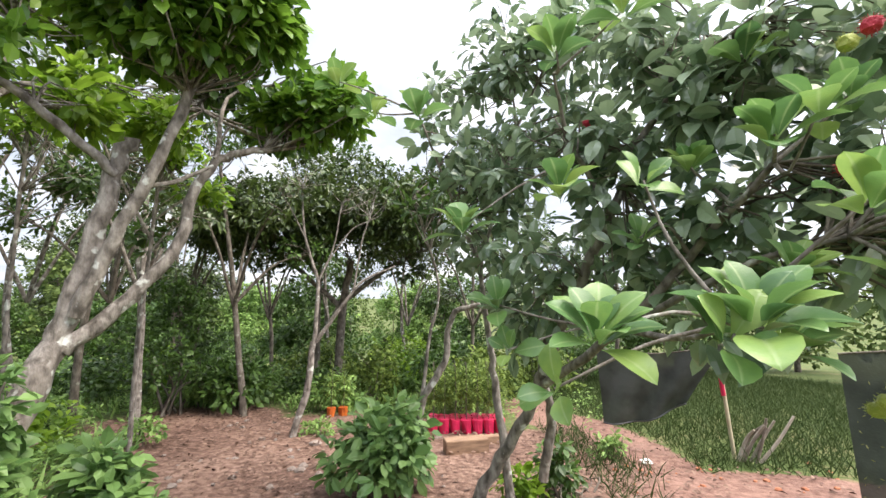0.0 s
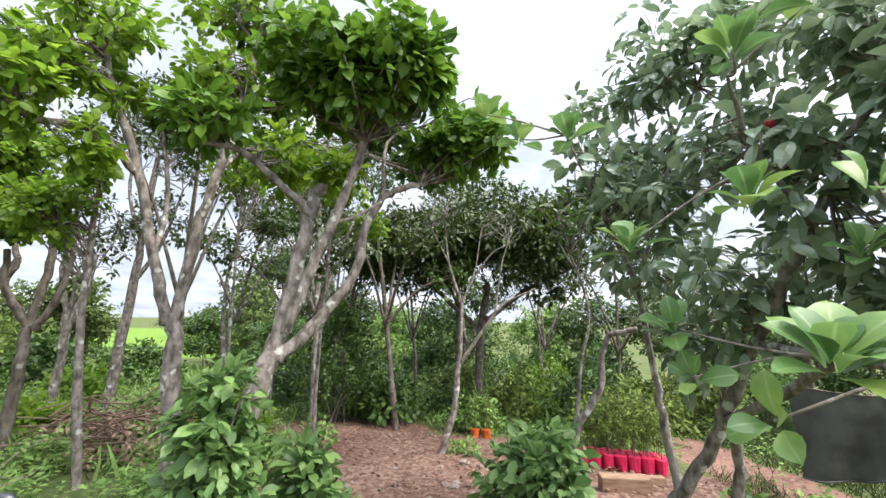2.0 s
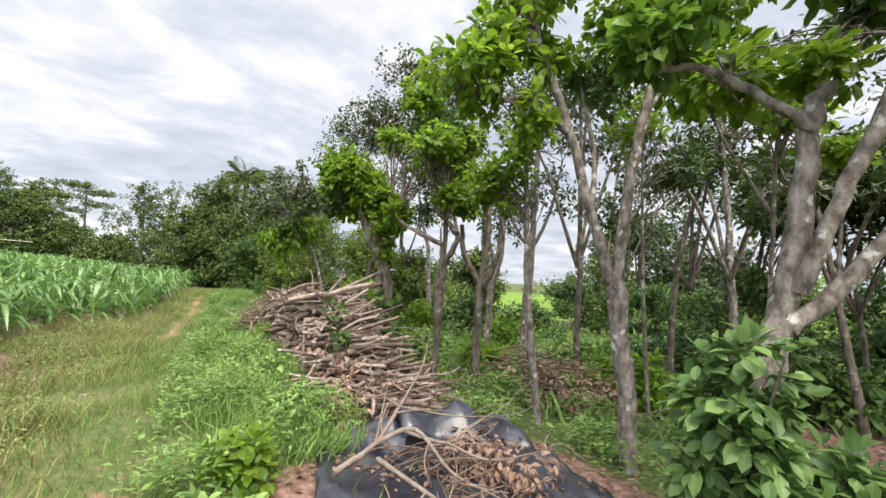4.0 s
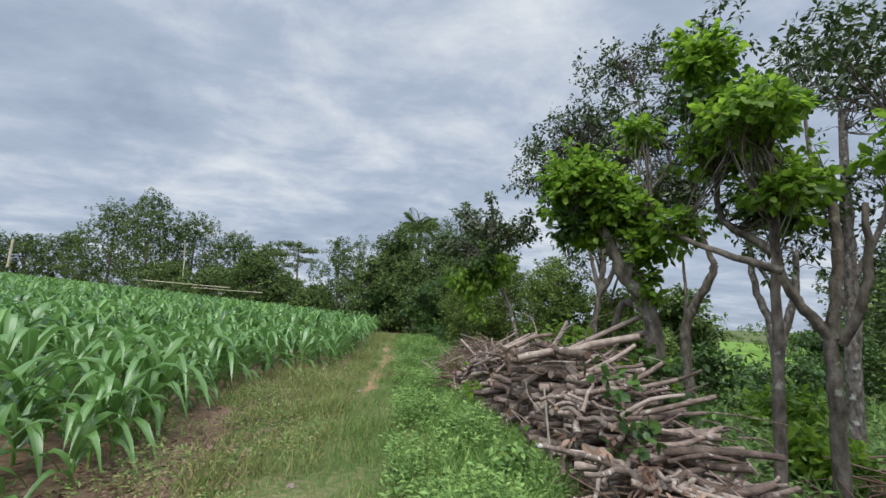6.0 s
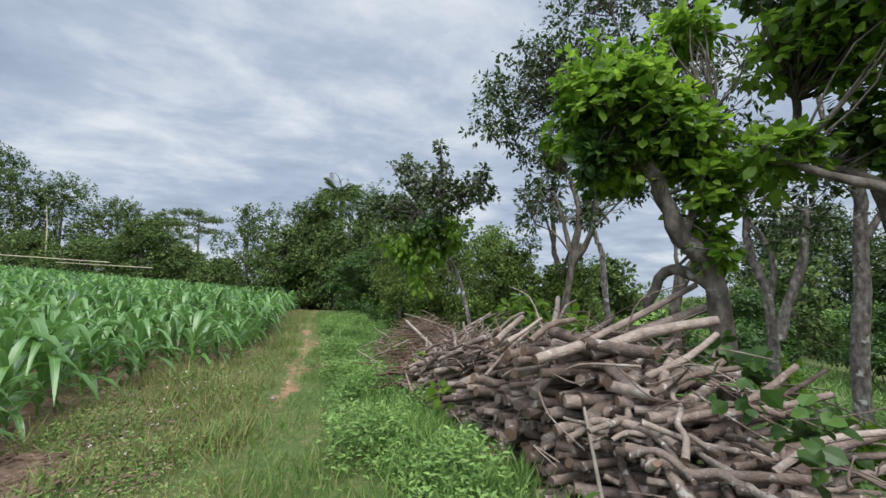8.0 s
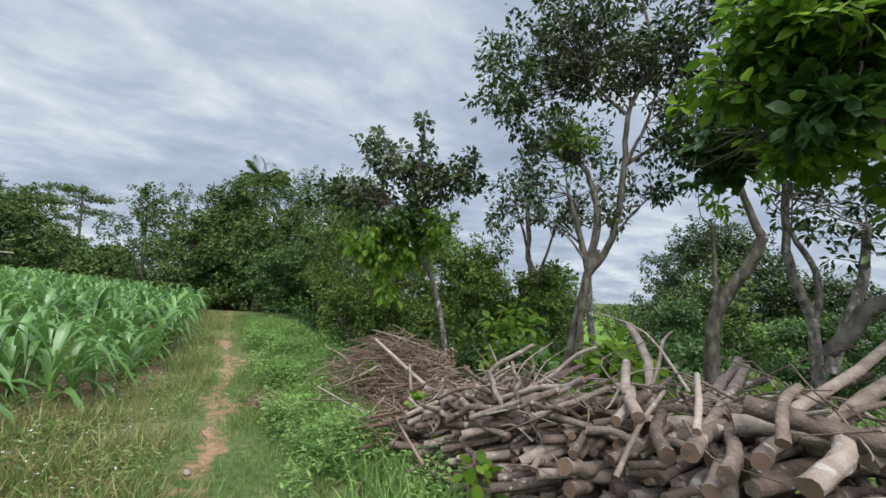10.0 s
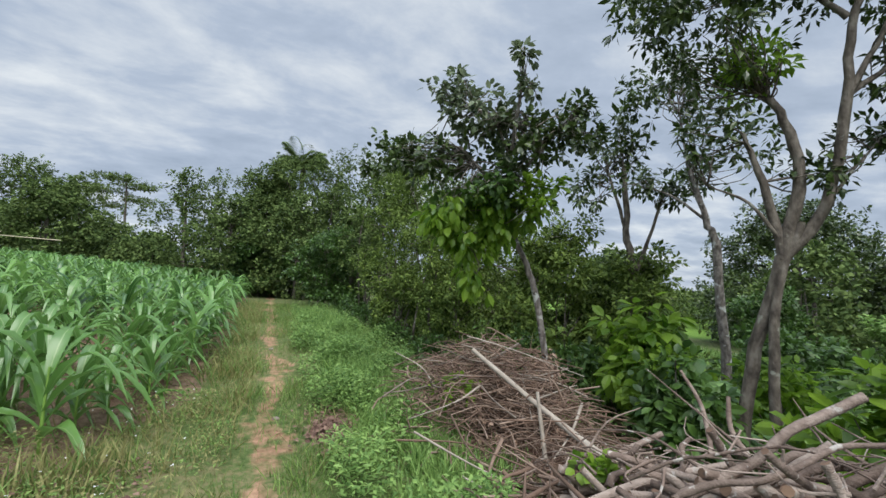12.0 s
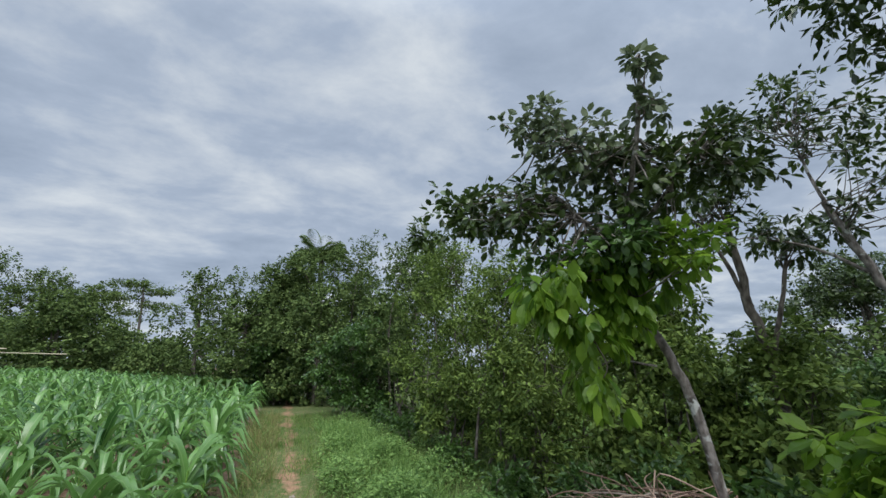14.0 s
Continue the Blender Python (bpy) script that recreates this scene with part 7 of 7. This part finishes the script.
for p, h, r, n in (((-23.48, 14.02, 1.60), 4.5, 2.2, 160), ((-39.69, 18.40, 1.69), 4, 3.5, 120), ((-24.72, 14.31, 1.57), 4.5, 2.0, 160), ((-33.25, 16.68, 1.31), 5, 3, 140), ((-43.96, 47.60, 2.06), 4, 5, 120), ((-44.25, 59.28, 2.51), 5, 6, 120), ((-64.13, 56.88, 2.07), 5, 7, 120), ((-41.15, 40.29, 1.31), 4, 5, 110), ((-33.99, 39.64, 1.38), 5, 5, 120), ((-25.76, 33.14, 1.43), 5, 4, 120),
                   ((-52.51, 29.53, 1.02), 5, 6, 120), ((-32.74, 37.91, 2.80), 5, 6, 120), ((-11.84, 27.51, 1.94), 5, 3.5, 140), ((-19.05, 20.52, 1.66), 6, 3, 140), ((-17.70, 35.87, 1.29), 5, 4, 120), ((-9.77, 43.93, 1.25), 4.5, 5, 120), ((-0.98, 29.98, 1.33), 6, 3, 140), ((7.31, 24.95, 1.36), 6, 3, 140), ((11.79, 20.91, 1.38), 6, 3, 140), ((15.38, 18.42, 1.39), 6, 3, 140), ((15.70, 12.37, 1.37), 6, 3, 140)):
    far_tree("grey-green tree down in the valley", p, h, r, int(n * 2.2), LEAF_FAR_HAZY, 0.24, 0.12, 9)
tree("umbrella_tree", "flat-topped tree with layered feathery foliage", [([on_ground((-55.09, -13.24, 4.57)), (-55.06, -13.38, 7.14), (-55.01, -13.56, 9.40)], 0.12, 0.06)],
     [((-54.88, -14.07, 9.55), (2.3, 2.3, 0.12), 110, None), ((-55.24, -12.63, 8.95), (2.6, 2.6, 0.10), 110, None), ((-54.75, -14.95, 8.31), (2.4, 2.4, 0.10), 90, None), ((-55.19, -12.44, 7.66), (2.2, 2.2, 0.10), 80, None), ((-54.8, -14.3, 7.0), (1.8, 1.8, 0.10), 50, None)], BARK_DARK, LEAF_FAR_HAZY, 0.22, SIMPLE, 10)


def palm(p, top, n=20, L=3.4):
    b, t = np.array(on_ground(p)), np.array(top)
    e = empty("palm_tree", "tall palm with drooping feathery fronds", "palm", b)
    mesh_part("trunk", *tube(smooth_line([b - b, (t - b) * 0.5 + [0.3, 0, 0], t - b], 6), 0.22, 0.14, 8), BARK_DARK, e)
    for i in range(n):
        a, up = i * 2.4, rng.uniform(0.15, 1.9)
        s = np.linspace(0.02, 1, 26)
        out = L * s * (1 - 0.25 * up)
        z = L * (up * s * 0.7 - 0.62 * s ** 2.4)
        q = (t - b) + np.column_stack([np.cos(a) * out, np.sin(a) * out, z])
        fr = Pile()
        side = np.array([-np.sin(a), np.cos(a), 0])
        P = np.vstack([q, q])
        D = np.vstack([side + [np.cos(a) * 0.5, np.sin(a) * 0.5, -0.55]] * 26 + [-side + [np.cos(a) * 0.5, np.sin(a) * 0.5, -0.55]] * 26)
        V, F = leaf_batch(P, D, np.tile([0, 0, 1.0], (52, 1)), np.tile(0.70 * np.sin(0.35 + 2.4 * s), 2), TINY, 0.30)
        mesh_part("frond", V, F, LEAF_FAR_HAZY, e, smooth=False)


palm((-37.57, 0.61, 0.63), (-37.57, 0.61, 8.60), 40, 2.4)
for p in ((-26.78, -3.75, 2.21), (-25.87, -2.79, 2.03)):
    x, y, z = on_ground(p)
    e = empty("banana_plant", "small banana plant at the corn's edge", "banana plant", (x, y, z))
    mesh_part("stem", *tube(smooth_line([(0, 0, -0.05), (0.02, 0, 0.5), (0, 0, 0.85)], 3), 0.07, 0.04, 7), CORN_STALK, e)
    for i in range(6):
        V, F = corn_leaf(0.75, 0.24, 1.3, i * 2.4, 0.8, 6)
        mesh_part("leaf", V, F, LEAF_MID, e)
stick("bamboo_rail", "long pale bamboo rail at the corn field's edge", [(-43.31, -24.05, 3.70), (-40.85, -15.43, 3.22)], 0.03, 0.03, BAMBOO, "rail")
stick("bamboo_rail", "lower bamboo rail at the corn field's edge", [(-42.40, -19.37, 3.19), (-39.83, -12.33, 2.86)], 0.025, 0.025, BAMBOO, "rail")
stick("dead_tree_pole", "bare white dead tree standing in front of the wood", [on_ground((-49.17, -23.47, 3.92)), (-49.11, -23.58, 6.04), (-49.01, -23.78, 8.44)], 0.07, 0.03, BAMBOO, "dead tree")
stick("fence_post", "leaning grey fence post in the corn", [(-26.18, -20.56, 3.06), (-26.18, -20.56, 4.49)], 0.06, 0.055, BAMBOO, "post")

for p, r, h, m, s in (((-4.26, -0.05, -0.01), 0.3, 0.18, LEAF_VINE, 0.10), ((-3.55, -0.21, -0.01), 0.25, 0.16, WEED, 0.08), ((-5.31, 0.41, -0.02), 0.35, 0.25, WEED, 0.08), ((-6.88, 0.28, -0.01), 0.4, 0.25, WEED, 0.08), ((-6.32, 3.56, -0.26), 0.35, 0.2, WEED, 0.07), ((-5.59, 4.07, -0.31), 0.4, 0.25, WEED, 0.07), ((-2.30, 2.17, -0.13), 0.4, 0.2, WEED, 0.06),
                      ((-4.04, 5.80, -0.48), 0.4, 0.25, WEED, 0.08), ((-3.84, 4.48, -0.36), 0.5, 0.25, WEED, 0.08), ((-5.81, 6.15, -0.53), 0.4, 0.35, LEAF_MID, 0.1), ((-1.89, 6.46, -0.55), 0.3, 0.12, WEED, 0.07), ((-5.54, 12.18, -1.13), 0.5, 0.3, WEED, 0.1), ((2.03, 5.27, -0.43), 0.25, 0.16, WEED, 0.07)):
    shrub("weed_clump", "leafy green weed clump growing from the earth", p, (r, r, h), int(90 * r) + 8, m, s, 7, OVAL, 3, "weed")
